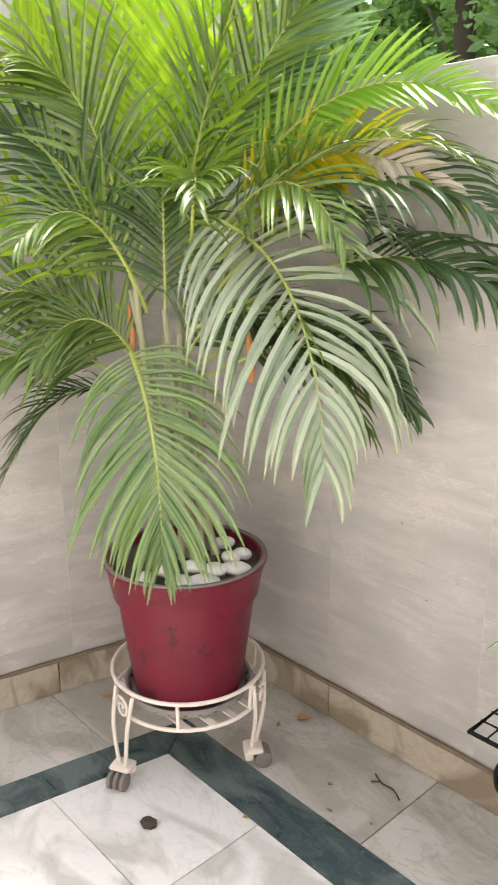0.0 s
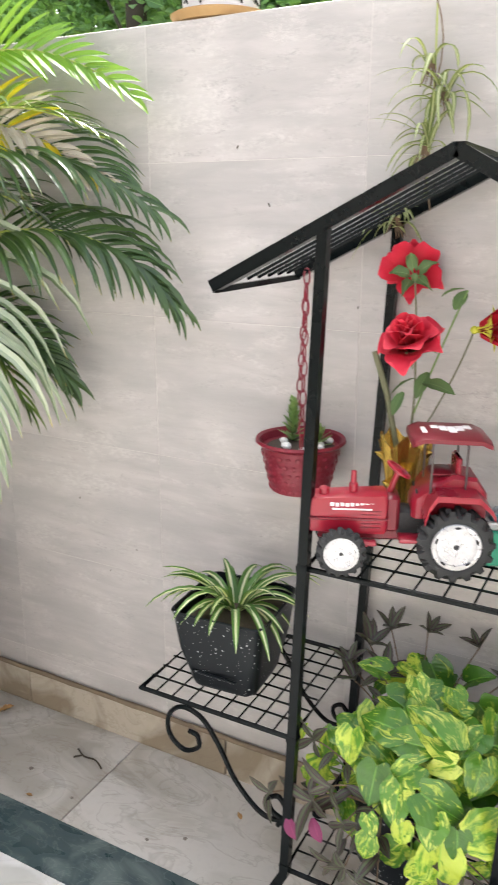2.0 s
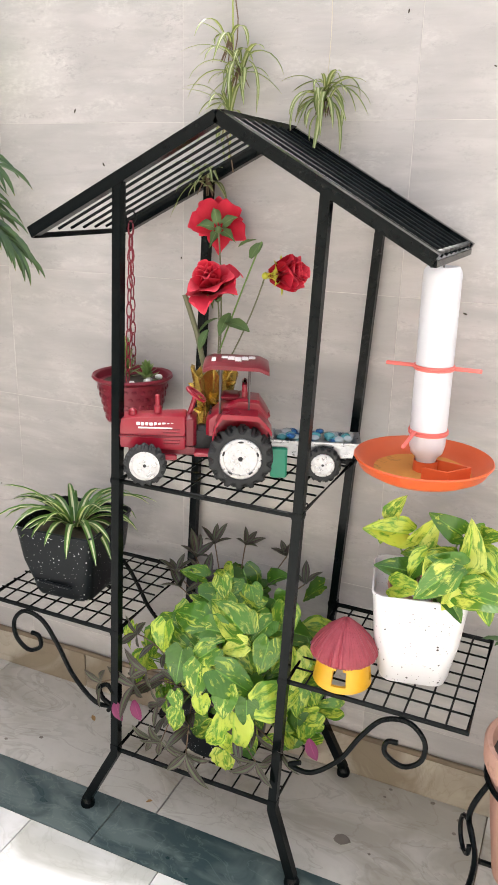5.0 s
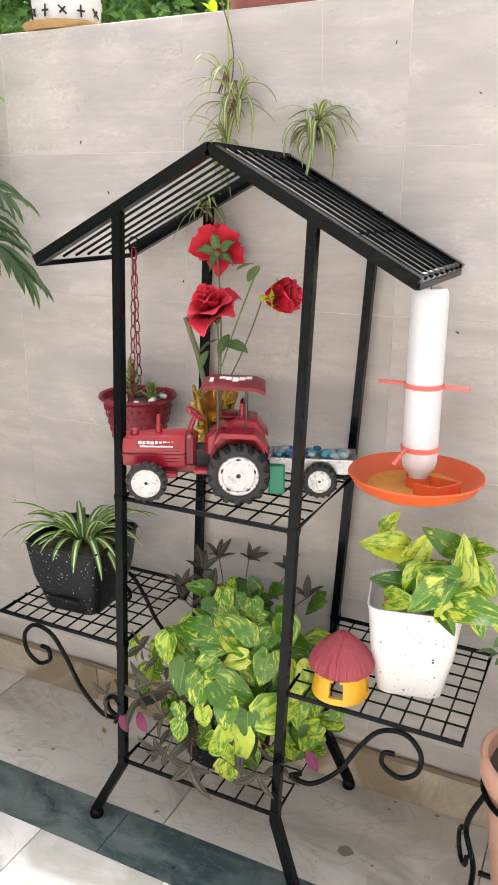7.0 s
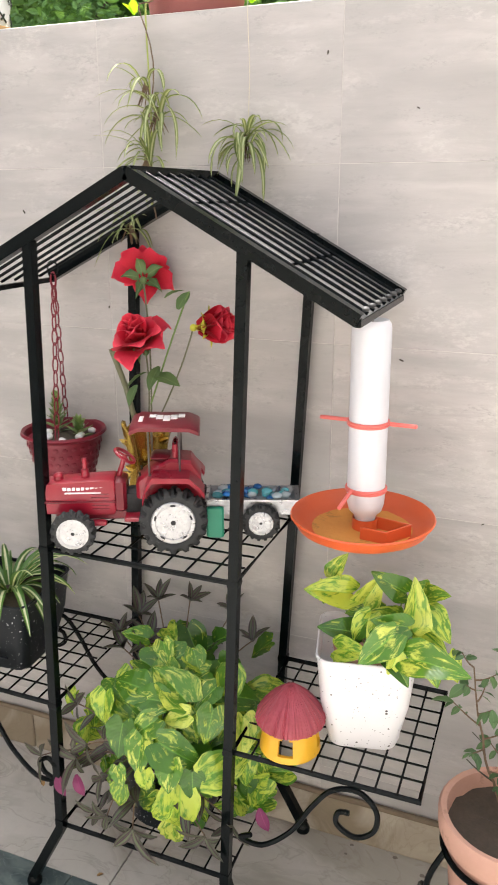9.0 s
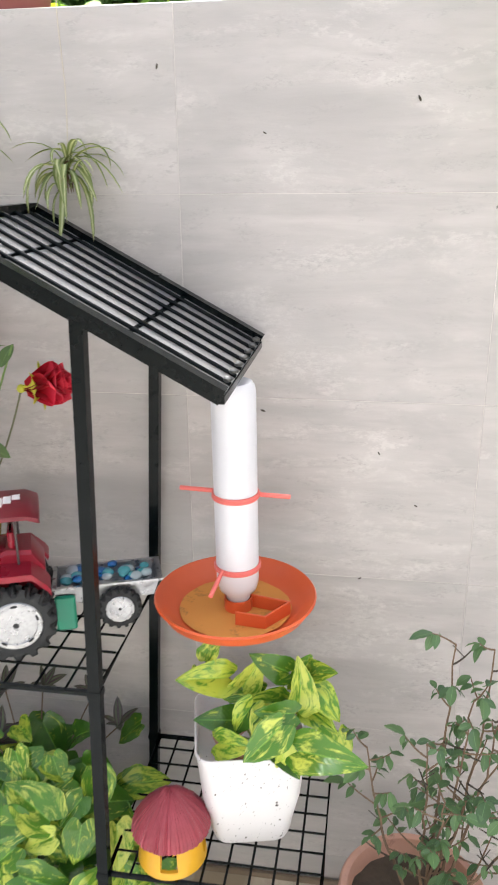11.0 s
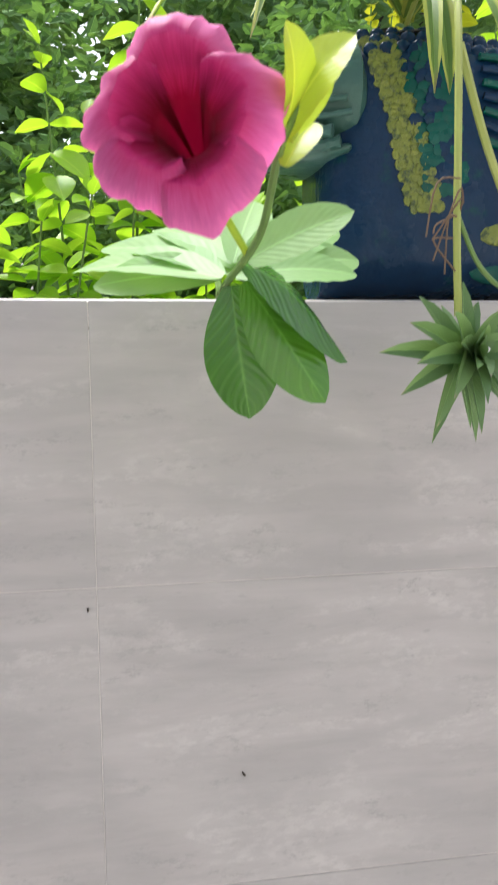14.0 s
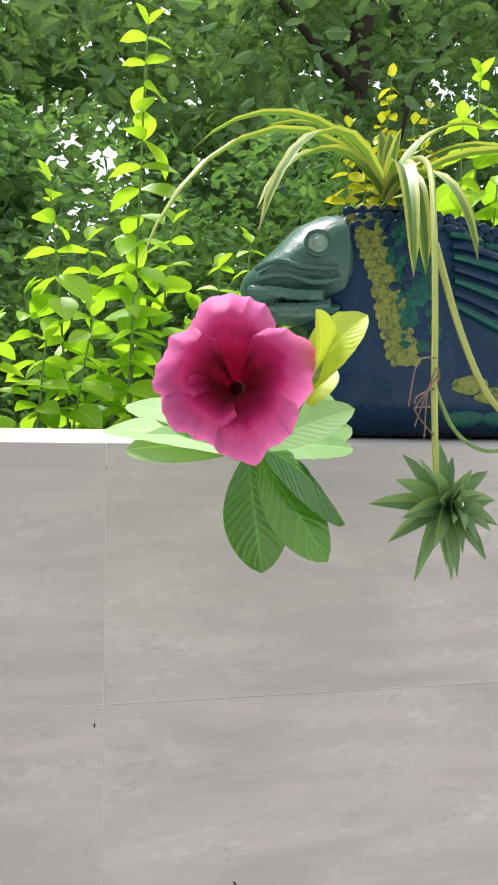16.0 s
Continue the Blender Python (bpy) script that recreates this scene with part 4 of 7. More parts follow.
frond((-0.34, -0.34, 1.12), (-0.44, -0.44, 1.50), (-0.50, -0.64, 1.52), 0.22, 26, PALM_DARK, SHADED, (0.5, -0.5, 0.6), 0.15, 0.35, 56, 0.018)
frond((-0.30, -0.30, 1.05), (-0.30, -0.30, 1.35), (-0.16, -0.40, 1.42), 0.18, 24, PALM_DARK, SHADED, (0.5, -0.5, 0.6), 0.15, 0.4, 56, 0.017)
frond((-0.34, -0.34, 0.95), (-0.40, -0.44, 1.20), (-0.38, -0.62, 1.00), 0.20, 26, PALM, GREEN, (0.5, -0.5, 0.6), 0.15, 0.55, 58, 0.017)

for k in range(13):
    a = rng.uniform(0, 6.28)
    r = rng.uniform(0.01, 0.07)
    base = PC + V((r * math.cos(a) - 0.02, r * math.sin(a) + 0.03, 0.52))
    tip = V((-0.26 + rng.uniform(-0.11, 0.09), -0.29 + rng.uniform(-0.08, 0.09), rng.uniform(0.98, 1.22)))
    mid = (base + tip) / 2 + V((rng.uniform(-0.02, 0.02), rng.uniform(-0.02, 0.02), 0))
    pts = bez(base, mid, tip, 14)
    rad = [rng.uniform(0.0075, 0.011) * (1.15 - 0.4 * i / 14) * (1.12 if i % 3 == 0 else 1.0) for i in range(15)]
    part("cane", Geo().tube(pts, rad, 9), CANE, palm, "ringed grey-green cane")
for (x, y, z) in ((-0.36, -0.36, 1.0), (0.0, -0.30, 0.97)):
    part("leaf_sheath", Geo().tube(bez((x, y, z), (x + 0.005, y, z + 0.06), (x - 0.012, y, z + 0.12), 6), [0.006, 0.009, 0.010, 0.009, 0.008, 0.006, 0.003], 8), surface("orange_dry_sheath", (0.5, 0.2, 0.06), (0.62, 0.3, 0.12), 10, 0.7, 0.2), palm, "dry orange leaf sheath")

# ---- things on and in the plant stand ----
MID_TOP, TRAY_TOP, LOW_TOP = MID_Z + 0.0088, TRAY_Z + 0.0088, LOW_Z + 0.0088


def rounded_square(c, half, z, rot=0.0, corner=0.25, n=6):
    """A level square ring with rounded corners."""
    pts = []
    r = half * corner
    for k, (a, b) in enumerate(((1, 1), (-1, 1), (-1, -1), (1, -1))):
        for i in range(n + 1):
            t = radians(90 * k + 90 * i / n)
            pts.append((a * (half - r) + r * math.cos(t), b * (half - r) + r * math.sin(t)))
    cs, sn = math.cos(rot), math.sin(rot)
    return [V((c[0] + x * cs - y * sn, c[1] + x * sn + y * cs, z)) for x, y in pts]


def square_pot(parent, c, z0, z1, low, top, material, rot, label, wall=0.004, corner=0.25, base_corner=0.35):
    g = Geo()
    h = z1 - z0
    secs = [(low * 0.90, 0.0), (low * 0.97, 0.012 * h / 0.15), (low, 0.025 * h / 0.15), (top * 0.5 + low * 0.5, 0.5 * h), (top * 0.97, 0.94 * h), (top, h - 0.002), (top - 0.001, h), (top - wall, h), (top - wall * 1.5, h - 0.02), (top - wall * 2, h - 0.035)]
    g.loft([rounded_square(c, s, z0 + z, rot, base_corner if z < 0.03 else corner) for s, z in secs])
    pot = part("pot", g, material, parent, label)
    return pot


# spider plant in a black speckled pot on the side tray
spider = thing("potted_spider_plant", (0.738, -0.205, TRAY_TOP), "striped spider plant in a black speckled square pot", "potted plant")
square_pot(spider, (0.735, -0.205), TRAY_TOP, 0.584, 0.070, 0.092, BLACK_SPECKLE, radians(4), "black pot flecked with white", corner=0.22)
g = Geo().box((0.732, -0.205 - 0.0765, 0.462), (0.092, 0.006, 0.004), ch=0.001)
part("groove_lip", g, BLACK_SPECKLE, spider, "ridge of the pot's water slot")
part("soil", Geo().loft([rounded_square((0.735, -0.205), s, 0.557 + dz, radians(4), 0.25) for s, dz in ((0.076, 0.0), (0.04, 0.008), (0.005, 0.01))]), SOIL, spider, "dark potting soil")
for k in range(38):
    a = 2.4 * k + rng.uniform(-0.3, 0.3)
    L = rng.uniform(0.11, 0.19)
    pts, ws = blade((0.735 + 0.014 * math.cos(a), -0.205 + 0.014 * math.sin(a), 0.562), a, L, 0.0165, rng.uniform(1.3, 2.6), 8, 0.8, rng.uniform(0.6, 2.2))
    part("leaf", Geo().ribbon(pts, ws, UP, 0.22), SPIDER, spider)

# hanging red pot on chains
HP = V((0.803, -0.078, 0.0))
HZ = 0.866
hanging = thing("hanging_pot", (HP.x, HP.y, 0.772), "small red tin pot of succulents hanging on red chains", "hanging pot")
g = Geo().lathe([(0.052, 0.772), (0.055, 0.774), (0.058, 0.79), (0.061, 0.80), (0.0605, 0.806), (0.065, 0.82), (0.0645, 0.826), (0.069, 0.84), (0.073, 0.858), (0.080, 0.862), (0.084, 0.866), (0.082, 0.871), (0.076, 0.868), (0.072, 0.855), (0.01, 0.85)], 40, HP)
part("pot", g, RED_TIN, hanging, "ribbed red tin pot with a rolled rim")
for i in range(5):
    z, r = 0.781 + 0.016 * i, 0.0572 + 0.0037 * i
    for k in range(26):
        a = 2 * math.pi * (k + 0.5 * (i % 2)) / 26
        m = Matrix.Rotation(a, 4, "Z")
        part("weave_boss", Geo().ball(m @ V((r, 0, z)) + HP, (0.0013, 0.0056, 0.0048), 7, 5, m), RED_TIN, hanging)
part("soil", Geo().lathe([(0.07, 0.853), (0.04, 0.858), (0.004, 0.86)], 24, HP), SOIL, hanging, "pale gritty soil")
for k in range(9):
    a = rng.uniform(0, 6.28)
    r = rng.uniform(0.03, 0.06)
    part("grit_stone", Geo().ball((HP.x + r * math.cos(a), HP.y + r * math.sin(a), 0.862), (0.009, 0.007, 0.006), 8, 5), PEBBLE, hanging)
SUCC = leafy("succulent_leaf", (0.10, 0.22, 0.06), (0.26, 0.38, 0.13), 0.4, 0.2)
for (sx, sy, hgt, n) in ((-0.02, 0.01, 0.075, 44), (0.035, 0.0, 0.032, 24)):
    for k in range(n):
        t = k / n
        a = 2.4 * k
        base = V((HP.x + sx, HP.y + sy, 0.858 + hgt * t))
        ln = 0.036 * (1 - 0.55 * t)
        d = V((math.cos(a), math.sin(a), 0.3 + 1.6 * t)).normalized()
        part("succulent_leaf", Geo().ribbon([base, base + d * ln * 0.5, base + d * ln], [0.008, 0.012, 0.001], UP, 0.1), SUCC, hanging)
for ang in (295, 120):
    a = radians(ang)
    rim = HP + V((0.076 * math.cos(a), 0.076 * math.sin(a), HZ))
    top = V((HP.x + 0.01, HP.y - 0.01, 1.172))
    n = 12
    for i in range(n):
        p, q = rim.lerp(top, i / n), rim.lerp(top, (i + 1.18) / n)
        d = (q - p).normalized()
        s = d.cross(V((0, 1, 0)) if i % 2 else V((1, 0, 0))).normalized()
        c, hl = (p + q) / 2, (q - p).length / 2
        loop_pts = [c + d * hl * math.cos(2 * math.pi * j / 12) + s * 0.0056 * math.sin(2 * math.pi * j / 12) for j in range(12)]
        part("chain_link", Geo().tube(loop_pts, 0.0014, 5, loop=True), RED_TIN, hanging)
top = V((HP.x + 0.01, HP.y - 0.01, 1.172))
part("hook", Geo().tube([top + V((0.011 * math.cos(t), 0, 0.012 + 0.012 * math.sin(t))) for t in (2 * math.pi * j / 16 for j in range(16))], 0.0018, 6, loop=True), BLACK_IRON, hanging, "black wire ring hook")


# toy tractor with its cart
HEAD = math.atan2(-0.068, -0.151)
fwd = V((math.cos(HEAD), math.sin(HEAD), 0))
lft = V((-math.sin(HEAD), math.cos(HEAD), 0))
mid_axle = V((1.137, -0.262, MID_TOP)) - lft * 0.052
TM = Matrix.Translation(mid_axle) @ Matrix.Rotation(HEAD, 4, "Z")
tractor = thing("toy_tractor", mid_axle, "red plastic toy tractor with chunky grey tyres and silver rims", "toy tractor")


def tbox(c, s, ch=0.003, rx=0.0, ry=0.0):
    return Geo().box((0, 0, 0), s, TM @ Matrix.Translation(c) @ Matrix.Rotation(ry, 4, "Y") @ Matrix.Rotation(rx, 4, "X"), ch)


def toy_wheel(parent, m, r, w, lugs, rim_r):
    """A tyre with slanted lugs round a dished rim; its axle lies along y."""
    mx = m @ Matrix.Rotation(radians(90), 4, "X")
    n = lugs * 6
    g, rings = Geo(), []
    for k, (q, rr) in enumerate(((-0.42, rim_r), (-0.48, r * 0.72), (-0.5, r * 0.87), (-0.40, r * 0.95), (-0.06, r * 0.95), (0.06, r * 0.95), (0.40, r * 0.95), (0.5, r * 0.87), (0.48, r * 0.72), (0.42, rim_r))):
        ring = []
        for i in range(n):
            step = (i + (3 if q > 0 else 0) + round(abs(q) * 4)) % 6
            lug = (1.075 if step < 3 else 0.94) if 2 <= k <= 7 else 1.0
            t = 2 * math.pi * i / n
            ring.append(m @ V((rr * lug * math.cos(t), q * w, rr * lug * math.sin(t))))
        rings.append(ring)
    g.loft(rings, caps=False)
    wheel = part("wheel", g, RUBBER, parent, "grey-black treaded tyre")
    g = Geo()
    for s in (-1, 1):
        g.lathe([(rim_r * 1.02, s * w * 0.40), (rim_r * 0.96, s * w * 0.47), (rim_r * 0.80, s * w * 0.44), (rim_r * 0.70, s * w * 0.28), (rim_r * 0.35, s * w * 0.30), (rim_r * 0.22, s * w * 0.36), (rim_r * 0.06, s * w * 0.37)][::s], 28, m=mx)
    rim = part("rim", g, SILVER, wheel, "silver dished rim")
    for s in (-1, 1):
        hub = Geo().ball((0, 0, 0), (rim_r * 0.15, w * 0.05, rim_r * 0.15), 10, 6)
        hub.v = [tuple(m @ Matrix.Translation((0, s * w * 0.37, 0)) @ V(p)) for p in hub.v]
        part("hub", hub, RUBBER, wheel, "dark hub cap")
        ringp = [m @ V((rim_r * 0.72 * math.cos(t), s * w * 0.32, rim_r * 0.72 * math.sin(t))) for t in (2 * math.pi * j / 24 for j in range(24))]
        part("rim_groove", Geo().tube(ringp, rim_r * 0.035, 5, loop=True), RUBBER, wheel, "dark groove round the rim")
    for k in range(5):
        a = 2 * math.pi * k / 5
        for s in (-1, 1):
            hm = m @ Matrix.Rotation(a, 4, "Y") @ Matrix.Translation((0, s * w * 0.465, rim_r * 0.83))
            g2 = Geo().ball((0, 0, 0), (rim_r * 0.13, 0.001, rim_r * 0.05), 10, 5)
            g2.v = [tuple(hm @ V(p)) for p in g2.v]
            if rim_r > 0.03:
                part("rim_slot", g2, RUBBER, wheel, "dark slot in the rim")
    return wheel


RW, FW = 0.0552, 0.0365
for q in (-1, 1):
    toy_wheel(tractor, TM @ Matrix.Translation((0, q * 0.052, RW)), RW, 0.030, 15, 0.037)
    toy_wheel(tractor, TM @ Matrix.Translation((0.166, q * 0.050, FW)), FW, 0.020, 16, 0.0275)
part("axle", Geo().tube([TM @ V((0.166, -0.045, FW)), TM @ V((0.166, 0.045, FW))], 0.004, 8), TOY_RED, tractor)
part("axle", Geo().tube([TM @ V((0, -0.045, RW)), TM @ V((0, 0.045, RW))], 0.005, 8), RUBBER, tractor)
hood = Geo()
rings = []
for x, w, z0, z1 in ((0.214, 0.021, 0.062, 0.108), (0.212, 0.0255, 0.058, 0.113), (0.16, 0.027, 0.056, 0.117), (0.102, 0.028, 0.056, 0.120), (0.098, 0.026, 0.058, 0.118)):
    rings.append([TM @ V((x, y, z)) for y, z in ((-w, z0 + 0.006), (-w + 0.004, z0), (w - 0.004, z0), (w, z0 + 0.006), (w, z1 - 0.016), (w - 0.003, z1 - 0.003), (w - 0.012, z1), (-w + 0.012, z1), (-w + 0.003, z1 - 0.003), (-w, z1 - 0.016))])
hood.loft(rings)
part("hood", hood, TOY_RED, tractor, "glossy red engine hood")
part("side_moulding", tbox((0.155, 0.0275, 0.081), (0.118, 0.003, 0.004), 0.001), TOY_DARK_RED, tractor)
part("side_moulding", tbox((0.155, -0.0275, 0.081), (0.118, 0.003, 0.004), 0.001), TOY_DARK_RED, tractor)
for k in range(9):
    part("lettering_bar", tbox((0.180 - k * 0.0075, 0.0262, 0.1035 - (0.0005 if k % 2 else 0)), (0.0052 if k % 3 else 0.0062, 0.002, 0.0055), 0.0004), WHITE_MARK, tractor, "white lettering on the hood")
part("lettering_bar", tbox((0.150, 0.0268, 0.0965), (0.060, 0.002, 0.0028), 0.0004), WHITE_MARK, tractor, "white lettering on the hood")
part("exhaust", Geo().lathe([(0.007, 0.112), (0.0068, 0.130), (0.0045, 0.132), (0.0042, 0.150), (0.001, 0.151)], 12, (0.148, 0.004, 0), TM), TOY_RED, tractor)
part("filler_cap", Geo().lathe([(0.008, 0.112), (0.008, 0.122), (0.005, 0.125), (0.001, 0.126)], 12, (0.192, 0.006, 0), TM), TOY_RED, tractor)
part("scuttle", tbox((0.090, 0, 0.088), (0.022, 0.050, 0.058), 0.005), TOY_DARK_RED, tractor, "dark red dashboard block")
part("grille", tbox((0.2145, 0, 0.084), (0.003, 0.034, 0.038), 0.001), RUBBER, tractor, "black front grille")
for q in (-1, 1):
    part("headlight", Geo().lathe([(0.001, 0.0), (0.006, 0.0), (0.006, 0.004), (0.001, 0.005)], 12, m=TM @ Matrix.Translation((0.2145, q * 0.013, 0.1)) @ Matrix.Rotation(radians(90), 4, "Y")), SILVER, tractor, "silver round headlight")
    for z in (0.068, 0.074, 0.088, 0.094):
        part("louvre", tbox((0.122, q * 0.0276, z), (0.030, 0.0016, 0.0022), 0.0005), TOY_DARK_RED, tractor)
    part("lever", Geo().tube([TM @ V((0.050, q * 0.016, 0.095)), TM @ V((0.056, q * 0.018, 0.128))], 0.0016, 6), RUBBER, tractor, "black gear lever")
part("chassis", tbox((0.10, 0, 0.052), (0.20, 0.030, 0.018)), TOY_DARK_RED, tractor)
part("gearbox", tbox((0.05, 0, 0.072), (0.07, 0.034, 0.046), 0.006), RUBBER, tractor, "black gearbox and foot well")
part("footboard", tbox((0.056, 0.036, 0.056), (0.05, 0.030, 0.006), 0.001), TOY_RED, tractor)
part("footboard", tbox((0.056, -0.036, 0.056), (0.05, 0.030, 0.006), 0.001), TOY_RED, tractor)
part("front_axle_arm", tbox((0.135, 0.03, 0.044), (0.045, 0.010, 0.010), 0.002), TOY_RED, tractor)
for q in (-1, 1):
    g = Geo()
    prof = [(-0.052, 0.108), (-0.047, 0.116), (-0.028, 0.135), (0.032, 0.137), (0.043, 0.120), (0.049, 0.098)]
    rings = [[TM @ V((x, q * 0.030, z)), TM @ V((x, q * 0.068, z - 0.002)), TM @ V((x, q * 0.070, z - 0.010)), TM @ V((x * 0.96, q * 0.068, z - 0.008)), TM @ V((x * 0.96, q * 0.030, z - 0.006))] for x, z in prof]
    g.loft(rings)
    part("mudguard", g, TOY_RED, tractor, "red rear mudguard")
rings = []
for x, w, z1 in ((0.062, 0.022, 0.112), (0.056, 0.029, 0.120), (0.030, 0.031, 0.140), (0.004, 0.031, 0.154), (-0.030, 0.031, 0.150), (-0.046, 0.029, 0.126)):
    rings.append([TM @ V((x, y, z)) for y, z in ((-w, 0.085), (w, 0.085), (w, z1 - 0.005), (w - 0.005, z1), (-w + 0.005, z1), (-w, z1 - 0.005))])
part("body_tub", Geo().loft(rings), TOY_RED, tractor, "angular red cockpit tub")
part("seat", tbox((0.020, 0, 0.152), (0.034, 0.040, 0.010), 0.004), TOY_DARK_RED, tractor)
part("seat_back", tbox((-0.004, 0, 0.164), (0.009, 0.042, 0.030), 0.003), TOY_RED, tractor)
wheel_pts = [TM @ (V((0.081, 0, 0.152)) + Matrix.Rotation(radians(-35), 3, "Y") @ V((0.019 * math.cos(t), 0.019 * math.sin(t), 0))) for t in (2 * math.pi * j / 24 for j in range(24))]
g = Geo().tube(wheel_pts, 0.0028, 6, loop=True)
for t in (0, 2.1, 4.2):
    g.tube([TM @ V((0.081, 0, 0.152)), TM @ (V((0.081, 0, 0.152)) + Matrix.Rotation(radians(-35), 3, "Y") @ V((0.019 * math.cos(t), 0.019 * math.sin(t), 0)))], 0.002, 6)
sw = part("steering_wheel", g, TOY_RED, tractor)
part("steering_column", Geo().tube([TM @ V((0.094, 0, 0.112)), TM @ V((0.081, 0, 0.152))], 0.0045, 8), TOY_RED, tractor)
for x in (-0.012, 0.038):
    for q in (-1, 1):
        part("canopy_post", Geo().tube([TM @ V((x, q * 0.036, 0.128)), TM @ V((x, q * 0.036, 0.206))], 0.0018, 6), BEIGE_DARK, tractor)
rings = []
for x, w, z in ((-0.046, 0.042, 0.200), (-0.044, 0.048, 0.203), (-0.028, 0.050, 0.210), (0.052, 0.050, 0.212), (0.066, 0.048, 0.206), (0.068, 0.042, 0.203)):
    rings.append([TM @ V((x, y, zz)) for y, zz in ((-w, z - 0.004), (w, z - 0.004), (w, z + 0.002), (w - 0.014, z + 0.006), (-w + 0.014, z + 0.006), (-w, z + 0.002))])
can = part("canopy", Geo().loft(rings), TOY_DARK_RED, tractor, "dark red canopy with a white emblem")
for k in range(5):
    part("emblem_mark", tbox((0.008 + 0.012 * (k - 2), 0.006 - 0.007 * abs(k - 2), 0.2175), (0.011, 0.030 - 0.007 * abs(k - 2), 0.002), 0.0004, 0.0, 0.0), WHITE_MARK, can, "white emblem mark")
part("emblem_mark", tbox((0.050, 0.012, 0.2180), (0.007, 0.030, 0.002), 0.0004), WHITE_MARK, can, "white emblem mark")

CH = HEAD - radians(4)
cart_at = V((1.256, -0.168, MID_TOP))
cf = V((math.cos(CH), math.sin(CH), 0))
CM = Matrix.Translation(cart_at - V((-math.sin(CH), math.cos(CH), 0)) * 0.036) @ Matrix.Rotation(CH, 4, "Z")
cart = thing("toy_cart", tuple(CM.translation), "silver plastic toy cart filled with blue glass beads", "toy cart")
CWR = 0.032
for q in (-1, 1):
    toy_wheel(cart, CM @ Matrix.Translation((0, q * 0.036, CWR)), CWR, 0.016, 16, 0.0215)
g = Geo()


def cring(x0, x1, w, z):
    return [CM @ V(p) for p in ((x0, -w, z), (x1, -w, z), (x1, w, z), (x0, w, z))]


g.loft([cring(-0.052, 0.088, 0.028, 0.043), cring(-0.060, 0.094, 0.032, 0.068), cring(-0.066, 0.096, 0.036, 0.070), cring(-0.066, 0.096, 0.036, 0.073), cring(-0.058, 0.090, 0.030, 0.073), cring(-0.052, 0.086, 0.027, 0.056)])
part("tub", g, SILVER, cart, "silver tub with a flat rim")
part("tow_bar", Geo().tube([CM @ V((0.085, 0, 0.052)), CM @ V((0.135, 0, 0.050))], 0.004, 8), RUBBER, cart)
part("axle", Geo().tube([CM @ V((0, -0.034, CWR)), CM @ V((0, 0.034, CWR))], 0.004, 8), RUBBER, cart)
g = Geo().box((0.079, 0.031, 0.030), (0.030, 0.010, 0.058), CM, 0.003)
part("hitch_leg", g, GREEN_PLASTIC, cart, "green plastic hitch leg")
for k in range(36):
    c = CM @ V((rng.uniform(-0.050, 0.076), rng.uniform(-0.023, 0.023), 0.067 + rng.uniform(0, 0.012)))
    r = rng.uniform(0.0075, 0.0115)
    part("bead", Geo().ball(c, (r, r, r * 0.6), 12, 8), BEAD[k % 3], cart)

# cloth roses in a gold vase
VASE = V((1.012, -0.115, MID_TOP))
roses = thing("rose_vase", VASE, "red cloth roses in a spiky gold vase", "vase of flowers")
n = 40
rings = []
for r, z in ((0.028, 0.0), (0.036, 0.006), (0.040, 0.03), (0.034, 0.06), (0.030, 0.085), (0.036, 0.125), (0.044, 0.165), (0.042, 0.166), (0.033, 0.13), (0.010, 0.10)):
    rings.append([VASE + V(((r * (1 + 0.10 * math.cos(8 * 2 * math.pi * j / n))) * math.cos(2 * math.pi * j / n), (r * (1 + 0.10 * math.cos(8 * 2 * math.pi * j / n))) * math.sin(2 * math.pi * j / n), z + (0.012 * math.cos(5 * 2 * math.pi * j / n) if z > 0.16 else 0))) for j in range(n)])
part("vase", Geo().loft(rings), GOLD, roses, "gold fluted vase")
for k in range(14):
    a, z = 2.4 * k, 0.03 + 0.12 * k / 14
    d = V((math.cos(a), math.sin(a), 0.5))
    c = VASE + V((0.036 * math.cos(a), 0.036 * math.sin(a), z))
    part("spike", Geo().tube([c, c + d * 0.008, c + d * 0.015], [0.008, 0.005, 0.0006], 6), GOLD, roses)


